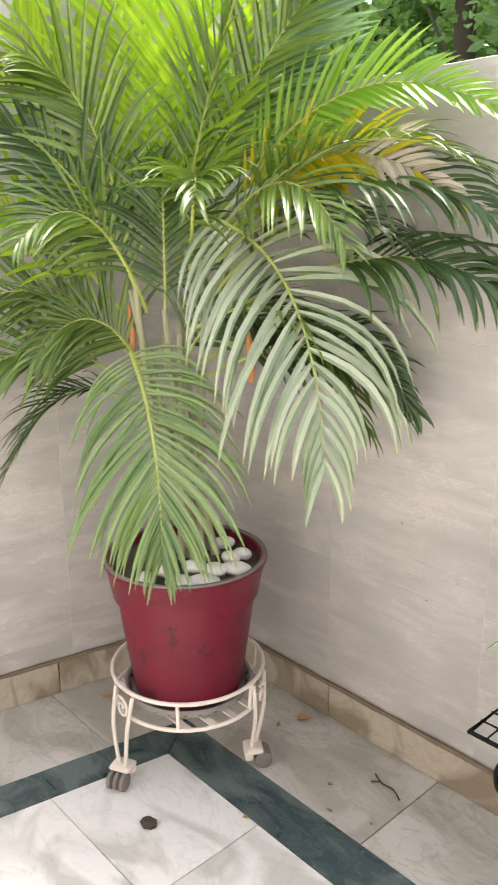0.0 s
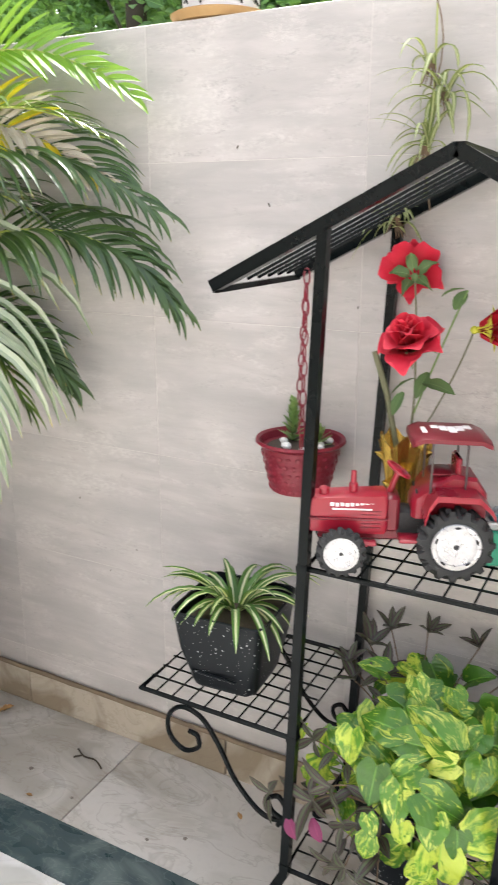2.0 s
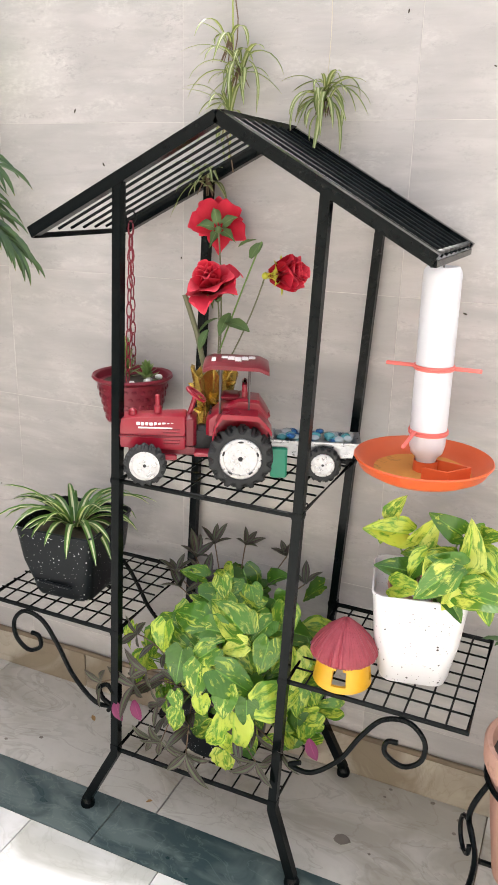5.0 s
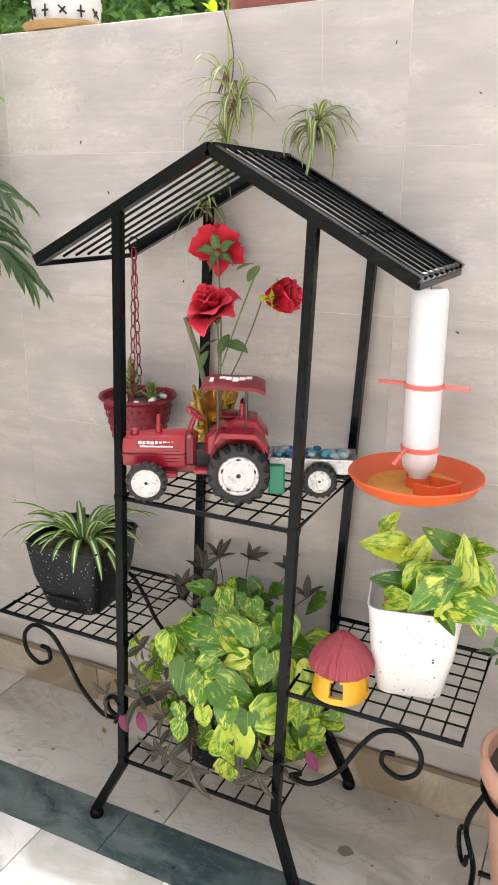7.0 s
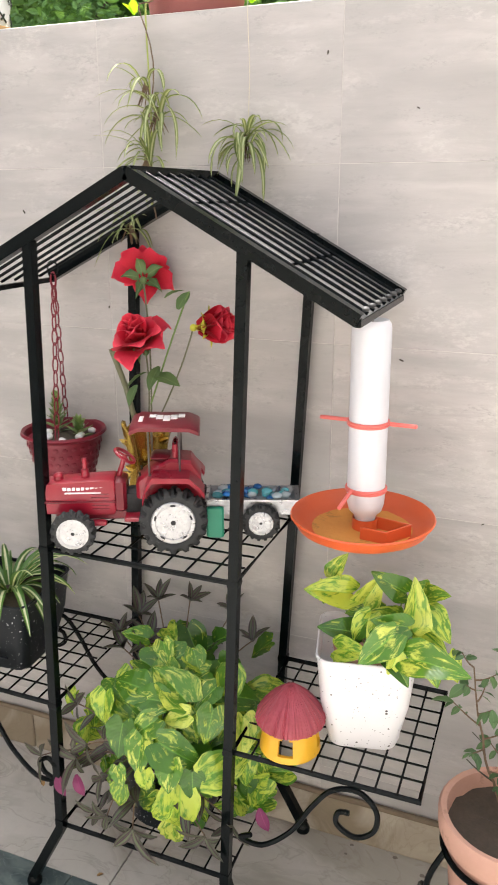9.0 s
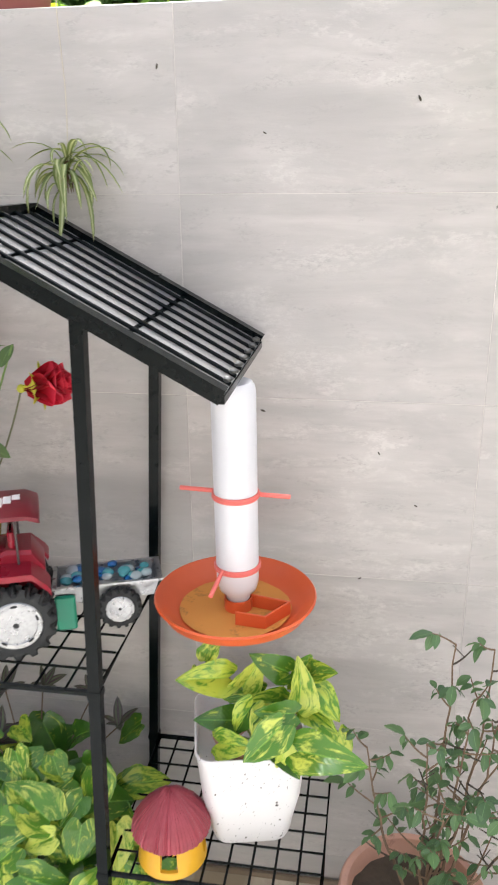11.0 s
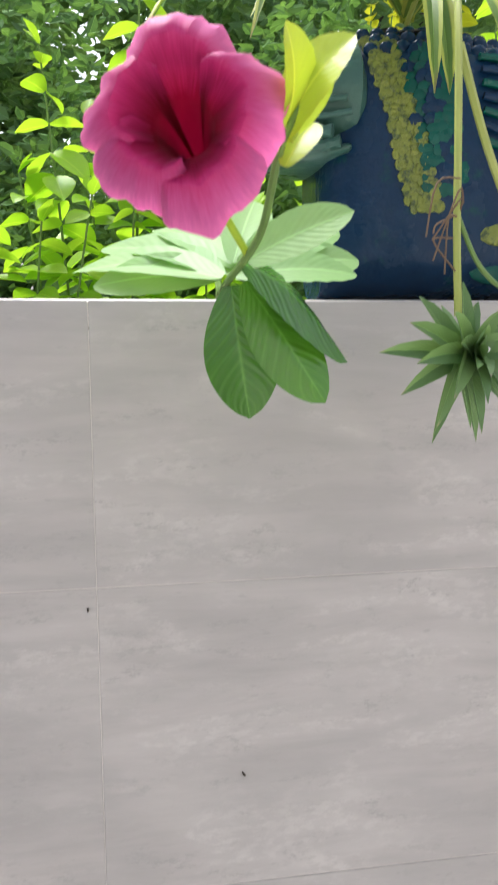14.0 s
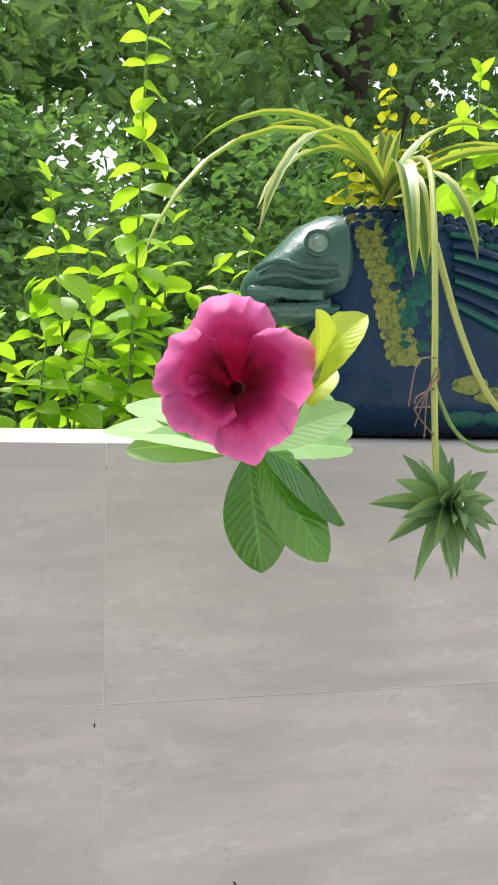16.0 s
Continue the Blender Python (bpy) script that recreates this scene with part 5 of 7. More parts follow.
def petal(parent, c, axis, ang, reach, width, open_, curl, material=ROSE_PETAL, name="petal", point=0.42, cup=0.35):
    """One cupped petal from c round an axis: open_ 0 is shut, 1 lies flat; its tip curls back to a point."""
    axis = V(axis).normalized()
    ref = axis.orthogonal().normalized()
    out = Matrix.Rotation(ang, 3, axis) @ ref
    n, cols = 8, 7
    mid, dirs = [V(c)], []
    for i in range(n):
        t = i / (n - 1)
        a = open_ * math.pi / 2 * (0.25 + 0.9 * t ** 0.8) + curl * max(0, t - 0.55) ** 1.5 * 3.0
        d = axis * math.cos(a) + out * math.sin(a)
        dirs.append(d)
        mid.append(mid[-1] + d * reach / n)
    dirs.append(dirs[-1])
    side = axis.cross(out).normalized()
    vs, uvs = [], []
    for i, p in enumerate(mid):
        t = i / n
        w = width * (0.30 + 1.5 * t - 0.75 * t * t) * (1 - t ** 5 * 0.55) * 0.78
        nor = side.cross(dirs[i]).normalized()
        if nor.dot(axis) < 0 and open_ > 0.5 or (open_ <= 0.5 and nor.dot(out) > 0):
            nor = -nor
        for j in range(cols):
            u = 2 * j / (cols - 1) - 1
            tip = -point * reach * abs(u) ** 1.4 * t ** 3
            lift = cup * w * u * u * (1 - 0.9 * t * t) * 0.5 - 0.10 * w * abs(u) ** 3 * t * t
            ripple = 0.03 * reach * math.sin(3.0 * u + 9.1 * ang) * t * t
            vs.append(p + side * w * u * 0.62 + nor * (lift + ripple) + dirs[i] * tip)
            uvs.append((j / (cols - 1), t))
    fs = [(i * cols + j, i * cols + j + 1, (i + 1) * cols + j + 1, (i + 1) * cols + j) for i in range(n) for j in range(cols - 1)]
    return part(name, Geo().add(vs, fs, uvs), material, parent)


def rose(c, axis, size, label, stem_from, full=True, broad=0.82):
    c, ax = V(c), V(axis).normalized()
    g = Geo().tube(bez(stem_from, (c + V(stem_from)) / 2 + V((0.012, 0, 0.01)), c - ax * 0.012, 10), 0.0015, 6)
    stem = part("stem", g, STICK_GREEN, roses, label)
    if full:
        for k in range(5):
            petal(stem, c - ax * 0.010, ax, 2 * math.pi * k / 5 + rng.uniform(-0.2, 0.2), size * rng.uniform(0.86, 1.0), size * broad, rng.uniform(0.92, 1.12), 0.9, point=0.30)
    for k in range(5):
        petal(stem, c - ax * 0.004, ax, 2 * math.pi * (k + 0.5) / 5 + rng.uniform(-0.2, 0.2), size * 0.80, size * broad, rng.uniform(0.62, 0.78) if full else 0.34, 0.7 if full else 0.3, point=0.22)
    for k in range(4):
        petal(stem, c, ax, 2 * math.pi * k / 4 + 0.4, size * 0.74, size * 0.80, 0.27 if full else 0.20, 0.35 if full else 0.2, point=0.06, cup=0.6)
    for k in range(4):
        petal(stem, c + ax * 0.004, ax, 2 * math.pi * (k + 0.3) / 4, size * 0.72, size * 0.62, 0.15, 0.25, point=0.03, cup=0.7)
    for k in range(3):
        petal(stem, c + ax * 0.008, ax, 2 * math.pi * (k + 0.6) / 3, size * 0.74, size * 0.42, 0.08, 0.2, point=0.02, cup=0.8)
    for k in range(5):
        petal(stem, c - ax * 0.013, ax, 2 * math.pi * k / 5 + 0.3, size * 0.62, size * 0.26, 1.15 if full else 0.75, 0.4, FAKE_LEAF if full else YELLOW_SEPAL, "sepal", 0.6, 0.2)
    part("calyx", Geo().ball(c - ax * 0.012, 0.0065, 10, 7), FAKE_LEAF if full else YELLOW_SEPAL, stem, "green calyx")
    return stem


mouth = VASE + V((0.002, 0, 0.15))
rose((1.016, -0.124, 1.056), (-0.12, -0.50, 0.80), 0.084, "red open rose on a green stem", mouth)
rose((0.996, -0.075, 1.172), (-0.35, 0.75, 0.30), 0.084, "red rose turned away on its stem", mouth + V((0.004, 0.004, 0)), True, 0.62)
rose((1.118, -0.104, 1.094), (0.72, 0.05, 0.10), 0.086, "half-open red rose bud with yellow sepals", mouth + V((0.008, -0.004, 0)), False, 0.9)
rl = leaf_mesh("leaf", FAKE_LEAF, 0.05, 0.026, "lance", 0.35)
for (p, hd, pt, s) in (((1.035, -0.12, 1.005), -20, 5, 1.1), ((1.02, -0.12, 1.01), 200, -20, 0.9), ((1.04, -0.11, 1.02), -110, -40, 0.9), ((1.07, -0.09, 1.12), 60, 60, 0.8), ((1.05, -0.1, 1.14), 20, 40, 0.7), ((1.01, -0.14, 0.99), 230, -50, 0.8)):
    leaf_at(rl, "leaf", roses, p, hd, pt, rng.uniform(-30, 30), s, "cloth leaf")
part("bud_stem", Geo().tube(bez((1.02, -0.11, 0.95), (1.06, -0.09, 1.08), (1.085, -0.075, 1.15), 8), 0.0016, 6), GREEN_STEM, roses)
part("cut_cane", Geo().tube([(1.000, -0.120, 0.88), (0.978, -0.125, 0.98), (0.955, -0.130, 1.050)], 0.0052, 8), STICK_GREEN, roses, "cut olive-green cane end")

# clay bird hut
HC = V((1.349, -0.274, TRAY_TOP))
hut = thing("clay_hut", HC, "small yellow clay hut with a dusty red thatched roof", "clay hut")
n = 48
g = Geo()
R0, R1, HH = 0.0515, 0.044, 0.057


def hut_pt(j, t, inset=0.0):
    a = 2 * math.pi * j / n + radians(53.75)
    r = R0 + (R1 - R0) * t - inset
    return HC + V((r * math.cos(a), r * math.sin(a), HH * t))


vs, fs = [], []
rows = 10
for i in range(rows + 1):
    for j in range(n):
        vs.append(hut_pt(j, i / rows))
for i in range(rows + 1):
    for j in range(n):
        vs.append(hut_pt(j, i / rows, 0.006))
K = (rows + 1) * n
gone = set()
for i in range(rows):
    for j in range(n):
        u = (j % 12) - 5.5
        hole = 2 <= i < 8 and abs(u) < (2.0 if i < 7 else 1.0)
        if hole:
            gone.add((i, j))
for i in range(rows):
    for j in range(n):
        if (i, j) in gone:
            continue
        a, b, c, d = i * n + j, i * n + (j + 1) % n, (i + 1) * n + (j + 1) % n, (i + 1) * n + j
        fs += [(a, b, c, d), (K + d, K + c, K + b, K + a)]
        for (ii, jj), (p, q) in (((i, (j + 1) % n), (b, c)), ((i, (j - 1) % n), (d, a)), ((i + 1, j), (c, d)), ((i - 1, j), (a, b))):
            if (ii, jj) in gone:
                fs.append((p, q, q + K, p + K))
fs += [(j, K + j, K + (j + 1) % n, (j + 1) % n) for j in range(n)]
g.add(vs, fs)
part("wall", g, YELLOW_CLAY, hut, "yellow painted clay wall with arched openings")
rings = []
thatch = [1 + rng.uniform(-0.024, 0.020) for j in range(220)]
for r, z in ((0.043, 0.053), (0.054, 0.050), (0.0585, 0.055), (0.0560, 0.065), (0.047, 0.079), (0.033, 0.095), (0.018, 0.108), (0.007, 0.117), (0.001, 0.119)):
    rings.append([HC + V((r * thatch[j] * math.cos(2 * math.pi * j / 220), r * thatch[j] * math.sin(2 * math.pi * j / 220), z + rng.uniform(-0.0008, 0.0008))) for j in range(220)])
part("roof", Geo().loft(rings), PINK_CLAY, hut, "dusty red thatch-ridged cone roof")

# white speckled pot of pothos
WP = V((1.452, -0.184, TRAY_TOP))
WROT = radians(13)
white_pot = thing("potted_pothos", WP, "yellow-green pothos in a white speckled square pot", "potted plant")
square_pot(white_pot, (WP.x, WP.y), TRAY_TOP, 0.603, 0.063, 0.082, WHITE_SPECKLE, WROT, "white pot flecked with black", 0.003, 0.30, 0.42)
part("inner_pot", Geo().lathe([(0.05, 0.535), (0.060, 0.578), (0.062, 0.584), (0.057, 0.584), (0.054, 0.572), (0.01, 0.567)], 28, (WP.x + 0.005, WP.y + 0.005, 0)), TERRACOTTA, white_pot, "terracotta inner pot")
ph = [leaf_mesh("leaf", POTHOS, 0.082, 0.066, "heart", b, f, 0.04, 12, 7) for b, f in ((0.15, 0.28), (0.3, 0.2), (0.45, 0.34))]
pp = [leaf_mesh("leaf", POTHOS_PALE, 0.082, 0.064, "heart", b, f, 0.04, 12, 7) for b, f in ((0.15, 0.28), (0.3, 0.2), (0.45, 0.34))]



# leaves from stalk end to tip (pot coordinates), with the length of each
POT_LEAVES = (((-0.028, 0.016, 0.257), (-0.112, 0.272), 0.090, 0), ((-0.065, 0.026, 0.275), (-0.044, 0.33), 0.062, 1), ((-0.074, 0.016, 0.269), (-0.07, 0.243), 0.042, 1), ((-0.009, 0.016, 0.242), (0.025, 0.305), 0.082, 1),
              ((0.061, 0.016, 0.276), (0.011, 0.314), 0.072, 0), ((0.076, -0.004, 0.225), (0.091, 0.295), 0.090, 1), ((0.074, -0.034, 0.244), (0.019, 0.262), 0.068, 1), ((0.100, 0.016, 0.253), (0.143, 0.216), 0.068, 0),
              ((0.085, -0.074, 0.215), (0.159, 0.240), 0.100, 1), ((0.060, -0.060, 0.243), (0.012, 0.196), 0.088, 1), ((-0.012, -0.004, 0.198), (-0.07, 0.219), 0.072, 0), ((0.015, -0.024, 0.247), (-0.018, 0.199), 0.064, 0))
MORE_LEAVES = (((-0.035, -0.034, 0.180), (0.026, 0.206), 0.074, 0), ((0.136, 0.016, 0.180), (0.155, 0.142), 0.055, 1), ((0.094, 0.036, 0.28), (0.068, 0.253), 0.062, 0), ((0.086, 0.016, 0.215), (0.127, 0.205), 0.066, 0),
               ((0.034, -0.034, 0.25), (0.020, 0.212), 0.060, 1), ((0.066, -0.064, 0.217), (0.062, 0.178), 0.052, 1), ((0.085, 0.03, 0.265), (0.120, 0.290), 0.066, 0), ((0.020, 0.03, 0.225), (-0.025, 0.232), 0.066, 0),
               ((0.055, 0.01, 0.225), (0.030, 0.240), 0.070, 0), ((0.000, 0.02, 0.200), (0.030, 0.225), 0.066, 0), ((0.105, -0.02, 0.20), (0.125, 0.165), 0.068, 0), ((0.045, -0.045, 0.20), (0.075, 0.185), 0.066, 0))
for n_, (b, tip, ln, k) in enumerate(POT_LEAVES + MORE_LEAVES):
    at = WP + V(b) - V((0, 0.022, 0))
    end = WP + V((tip[0], b[1] - 0.022 - 0.35 * abs(tip[0] - b[0]) - 0.012, tip[1]))
    root = WP + V((0.02 + b[0] * 0.2, b[1] * 0.2, 0.142))
    part("leaf_stalk", Geo().tube(bez(root, (root + at) / 2 + V((0, 0.006, 0.02)), at, 6), 0.0016, 5), GREEN_STEM, white_pot)
    leaf_facing((pp if k else ph)[n_ % 3], "leaf", white_pot, at, end, (0.25 + rng.uniform(-0.35, 0.35), -0.75, 0.55 + rng.uniform(-0.3, 0.3)), 0.86 * ln / 0.082)

# bird feeder
BX, BY = 1.440, -0.188
feeder = thing("bird_feeder", (BX, BY, 0.795), "white bottle bird feeder over an orange dish", "bird feeder")
tilt = Matrix.Translation((BX, BY, 0.84)) @ Matrix.Rotation(radians(-0.5), 4, "Y")
g = Geo().lathe([(0.010, -0.024), (0.016, -0.020), (0.018, -0.012), (0.026, -0.004), (0.0292, 0.008), (0.0298, 0.022), (0.0298, 0.282), (0.0286, 0.290), (0.025, 0.296), (0.012, 0.293), (0.002, 0.292)], 40, m=tilt)
part("bottle", g, WHITE_PLASTIC, feeder, "white plastic bottle hung upside down")
for z in (0.137, 0.030):
    for dz in (0.0, 0.004):
        part("cord", Geo().tube([tilt @ p for p in circle((0, 0), 0.0308, 32, z + dz)], 0.0022, 6, loop=True), PINK_TAPE, feeder, "coral plastic cord")
part("perch", Geo().tube([(1.355, -0.160, 0.972), (1.434, -0.176, 0.976), (1.513, -0.191, 0.980)], 0.0034, 8), PINK_TAPE, feeder, "coral perch rod")
part("perch", Geo().tube([(1.424, -0.22, 0.876), (1.416, -0.262, 0.862)], 0.0032, 8), PINK_TAPE, feeder, "coral perch rod")
g = Geo().lathe([(0.06, 0.795), (0.084, 0.797), (0.104, 0.808), (0.112, 0.822), (0.115, 0.825), (0.113, 0.8275), (0.109, 0.825), (0.099, 0.812), (0.080, 0.801), (0.02, 0.799)], 56, (BX - 0.004, BY, 0))
dish = part("dish", g, ORANGE, feeder, "orange plastic dish")
g = Geo()
rings = []
for r in (0.003, 0.03, 0.06, 0.080):
    rings.append([V((BX - 0.004 + r * math.cos(6.2832 * j / 40), BY + r * math.sin(6.2832 * j / 40), 0.8025 + 0.002 * noise.noise((r * 60, j * 0.7, 5)) + (0.0015 if r > 0.075 else 0))) for j in range(40)])
g.loft(rings)
part("seed_litter", g, ORANGE_FLOOR, dish, "seed husks and dust in the dish")
part("neck_cup", Geo().lathe([(0.018, 0.799), (0.020, 0.800), (0.020, 0.822), (0.0185, 0.822), (0.0175, 0.806), (0.002, 0.806)], 24, (BX, BY, 0)), ORANGE, feeder)
a, b, c, d = V((BX + 0.005, BY - 0.045, 0)), V((BX + 0.045, BY - 0.050, 0)), V((BX + 0.074, BY - 0.008, 0)), V((BX + 0.018, BY + 0.004, 0))
for p, q in ((a, b), (b, c), (c, d)):
    mid, dv = (p + q) / 2, q - p
    m = Matrix.Translation((mid.x, mid.y, 0.812)) @ Matrix.Rotation(math.atan2(dv.y, dv.x), 4, "Z")
    part("seed_gate", Geo().box((0, 0, 0), (dv.length + 0.003, 0.003, 0.024), m, 0.0008), ORANGE, dish, "orange wall of the seed compartment")
part("hanger", Geo().tube([(BX, BY, 1.128), (BX - 0.01, BY, 1.165)], 0.0013, 5), BEIGE_DARK, feeder, "thin hanging wire")

# pothos and wandering plant on the low shelf
TUB = V((1.075, -0.185, LOW_TOP))
low_plant = thing("trailing_plants", TUB, "variegated pothos tumbling with purple-striped wandering plant from a low tub", "potted plant")
g = Geo().lathe([(0.085, LOW_TOP), (0.09, LOW_TOP + 0.005), (0.105, LOW_TOP + 0.16), (0.112, LOW_TOP + 0.165), (0.104, LOW_TOP + 0.166), (0.098, LOW_TOP + 0.14), (0.01, LOW_TOP + 0.135)], 36, (TUB.x, TUB.y, 0))
part("tub", g, BLACK_SPECKLE, low_plant, "dark plastic tub hidden under leaves")
part("soil", Geo().lathe([(0.098, LOW_TOP + 0.14), (0.05, LOW_TOP + 0.15), (0.004, LOW_TOP + 0.152)], 24, (TUB.x, TUB.y, 0)), SOIL, low_plant)
big = [leaf_mesh("leaf", POTHOS, 0.082, 0.078, "heart", b, f, 0.04, 12, 7) for b, f in ((0.12, 0.24), (0.25, 0.16), (0.4, 0.30))]
bigp = [leaf_mesh("leaf", POTHOS_PALE, 0.082, 0.076, "heart", b, f, 0.05, 12, 7) for b, f in ((0.12, 0.26), (0.25, 0.18), (0.4, 0.30))]
TOPZ = LOW_TOP + 0.15
MOUND, MR = V((1.095, -0.185, 0.325)), V((0.205, 0.175, 0.195))


def mound_y(x, z, deep=1.0):
    """Depth of the mound's near side at a place."""
    q = 1 - ((x - MOUND.x) / MR.x) ** 2 - ((z - MOUND.z) / MR.z) ** 2
    return MOUND.y - MR.y * deep * math.sqrt(max(q, 0.06))


def mound_leaf(mesh, x, z, turn, length, deep=1.0, loose=0.25):
    """A heart leaf lying on the mound; turn is the way its tip points, seen from the court."""
    y = mound_y(x, z, deep)
    out = V(((x - MOUND.x) / MR.x ** 2, (y - MOUND.y) / MR.y ** 2, (z - MOUND.z) / MR.z ** 2)).normalized()
    face = out * 0.7 + V((0.15, -0.45, 0.55)) + V((rng.uniform(-1, 1), rng.uniform(-1, 1), rng.uniform(-1, 1))) * loose
    d = V((math.cos(radians(turn)), 0, math.sin(radians(turn))))
    d = (d - face.normalized() * d.dot(face.normalized()) * 0.85).normalized()
    c = V((x, y, z))
    base = c - d * length * 0.45
    root = V((TUB.x + 0.4 * (x - TUB.x), TUB.y - 0.05, TOPZ))
    part("leaf_stalk", Geo().tube(bez(root, (root + base) / 2 + V((0, 0, 0.02)), base, 5), 0.0015, 4), GREEN_STEM, low_plant)
    leaf_facing(mesh, "leaf", low_plant, base, base + d, face, 0.95 * length / 0.082)


TOP_LEAVES = ((1.126, 0.490, 126, 9.8), (1.047, 0.478, 168, 8.0), (1.005, 0.432, -90, 6.0), (1.092, 0.469, -175, 7.4), (1.057, 0.400, -96, 7.2), (1.102, 0.431, -135, 6.4), (1.100, 0.388, -90, 7.0), (0.941, 0.331, -93, 6.8),
              (0.877, 0.352, -90, 5.3), (1.154, 0.450, -148, 5.2), (1.208, 0.435, -105, 6.8), (1.168, 0.396, -27, 9.0), (1.156, 0.359, -93, 6.6), (1.244, 0.367, 28, 9.2), (1.171, 0.288, -92, 9.6))
SIDE_LEAVES = ((1.137, 0.190, -90, 6.4), (1.195, 0.339, -90, 5.6), (1.235, 0.461, 22, 8.4), (1.258, 0.406, -104, 7.4), (1.271, 0.344, -93, 5.8), (1.277, 0.255, -83, 5.5), (1.063, 0.337, -73, 4.0), (1.054, 0.287, -101, 5.2),
               (1.114, 0.344, -90, 4.4), (1.094, 0.515, -72, 5.0), (1.156, 0.511, -83, 5.0), (1.220, 0.477, -98, 6.8), (1.190, 0.472, -117, 5.6), (1.290, 0.329, -76, 4.4), (1.136, 0.280, -128, 4.8))
for n_, (x, z, turn, ln) in enumerate(TOP_LEAVES + SIDE_LEAVES):
    mound_leaf((bigp if n_ % 3 == 0 else big)[n_ % 3], x, z, turn, ln / 100, 1.0, 0.22)
for k in range(100):
    a, q_ = rng.uniform(0, 6.283), math.sqrt(rng.random()) * 0.97
    x, z = MOUND.x + 0.03 + MR.x * 0.95 * q_ * math.cos(a), MOUND.z + MR.z * 0.95 * q_ * math.sin(a)
    if z < 0.23 and rng.random() < 0.5:
        continue
    mound_leaf(big[k % 3], x, z, rng.uniform(-175, -5), rng.uniform(0.045, 0.075), rng.uniform(0.35, 0.74), 0.5)
for k in range(26):
    x, z = rng.uniform(0.99, 1.26), rng.uniform(0.40, 0.50)
    y = rng.uniform(-0.20, -0.06)
    d = V((rng.uniform(-1, 1), rng.uniform(-1, 0.3), rng.uniform(-0.6, 0.3))).normalized()
    leaf_facing(big[k % 3], "leaf", low_plant, (x, y, z), V((x, y, z)) + d, (rng.uniform(-0.4, 0.4), -0.5, 0.9), rng.uniform(0.6, 0.9))
wl_ = [leaf_mesh("leaf", TRADES, 0.074, 0.025, "lance", b, 0.16, 0.02, 8, 5) for b in (0.10, 0.3)]
wm_ = leaf_mesh("leaf", MAGENTA_LEAF, 0.05, 0.030, "lance", 0.3, 0.16, 0.02, 8, 3)


def rosette(at, axis, count, size, root, steep=0.0):
    """A trailing stem that ends in a whorl of striped lance leaves."""
    at, axis, root = V(at), V(axis).normalized(), V(root)
    line = bez(root, (root + at) / 2 + V((0, 0, 0.04)), at, 10)
    part("vine", Geo().tube(line, 0.0013, 5), TWIG, low_plant, "purple-brown trailing stem")
    u = axis.orthogonal().normalized()
    w = axis.cross(u)
    a0 = rng.uniform(0, 6.28)
    for i in range(count):
        a = a0 + 2 * math.pi * i / count + rng.uniform(-0.35, 0.35)
        out = u * math.cos(a) + w * math.sin(a)
        d = (out + axis * (steep + rng.uniform(0.15, 0.75))).normalized()
        leaf_facing(wl_[i % 2], "leaf", low_plant, at, at + d, axis - out * 0.25, size * rng.uniform(0.75, 1.15))
    for i in (5, 7):
        d = V((rng.uniform(-1, 1), rng.uniform(-1, 0), rng.uniform(-0.3, 0.5))).normalized()
        leaf_facing(wl_[i % 2], "leaf", low_plant, line[i], line[i] + d, (0, -0.5, 0.8), size * 0.85)


TOP_ROOT, LOW_ROOT = (TUB.x, TUB.y + 0.03, TOPZ), (TUB.x - 0.02, TUB.y - 0.09, TOPZ)
for x, y, z, sz in ((0.960, -0.09, 0.500, 0.75), (0.990, -0.06, 0.525, 0.65), (1.055, -0.045, 0.530, 0.55), (1.150, -0.045, 0.525, 0.60), (1.00, -0.13, 0.47, 0.75), (1.205, -0.08, 0.49, 0.6), (0.95, -0.14, 0.45, 0.7), (0.93, -0.12, 0.47, 0.6)):
    rosette((x, y, z - 0.01), (rng.uniform(-0.45, 0.45), -0.1, 0.9), 6, sz, TOP_ROOT, 0.75)
for x, y, z, sz in ((0.865, -0.315, 0.290, 0.75), (0.950, -0.325, 0.315, 0.9), (0.985, -0.335, 0.365, 0.75), (0.93, -0.28, 0.40, 0.65), (1.010, -0.335, 0.300, 0.65)):
    rosette((x, y, z), (-0.4, -0.7, 0.15), 4, sz, LOW_ROOT)
for x, y, z, sz in ((1.015, -0.335, 0.215, 0.75), (1.075, -0.345, 0.215, 0.95), (1.215, -0.335, 0.240, 0.9), (1.255, -0.31, 0.26, 0.7), (0.985, -0.32, 0.20, 0.6)):
    rosette((x, y, z), (rng.uniform(-0.3, 0.3), -0.8, -0.25), 4, sz, LOW_ROOT)
for x, y, z in ((0.905, -0.325, 0.265), (0.955, -0.335, 0.290), (1.30, -0.29, 0.29)):
    leaf_facing(wm_, "leaf", low_plant, (x, y, z), (x + 0.02, y - 0.02, z - 0.03), (0, -0.9, 0.3), 0.8, "magenta-backed leaf")

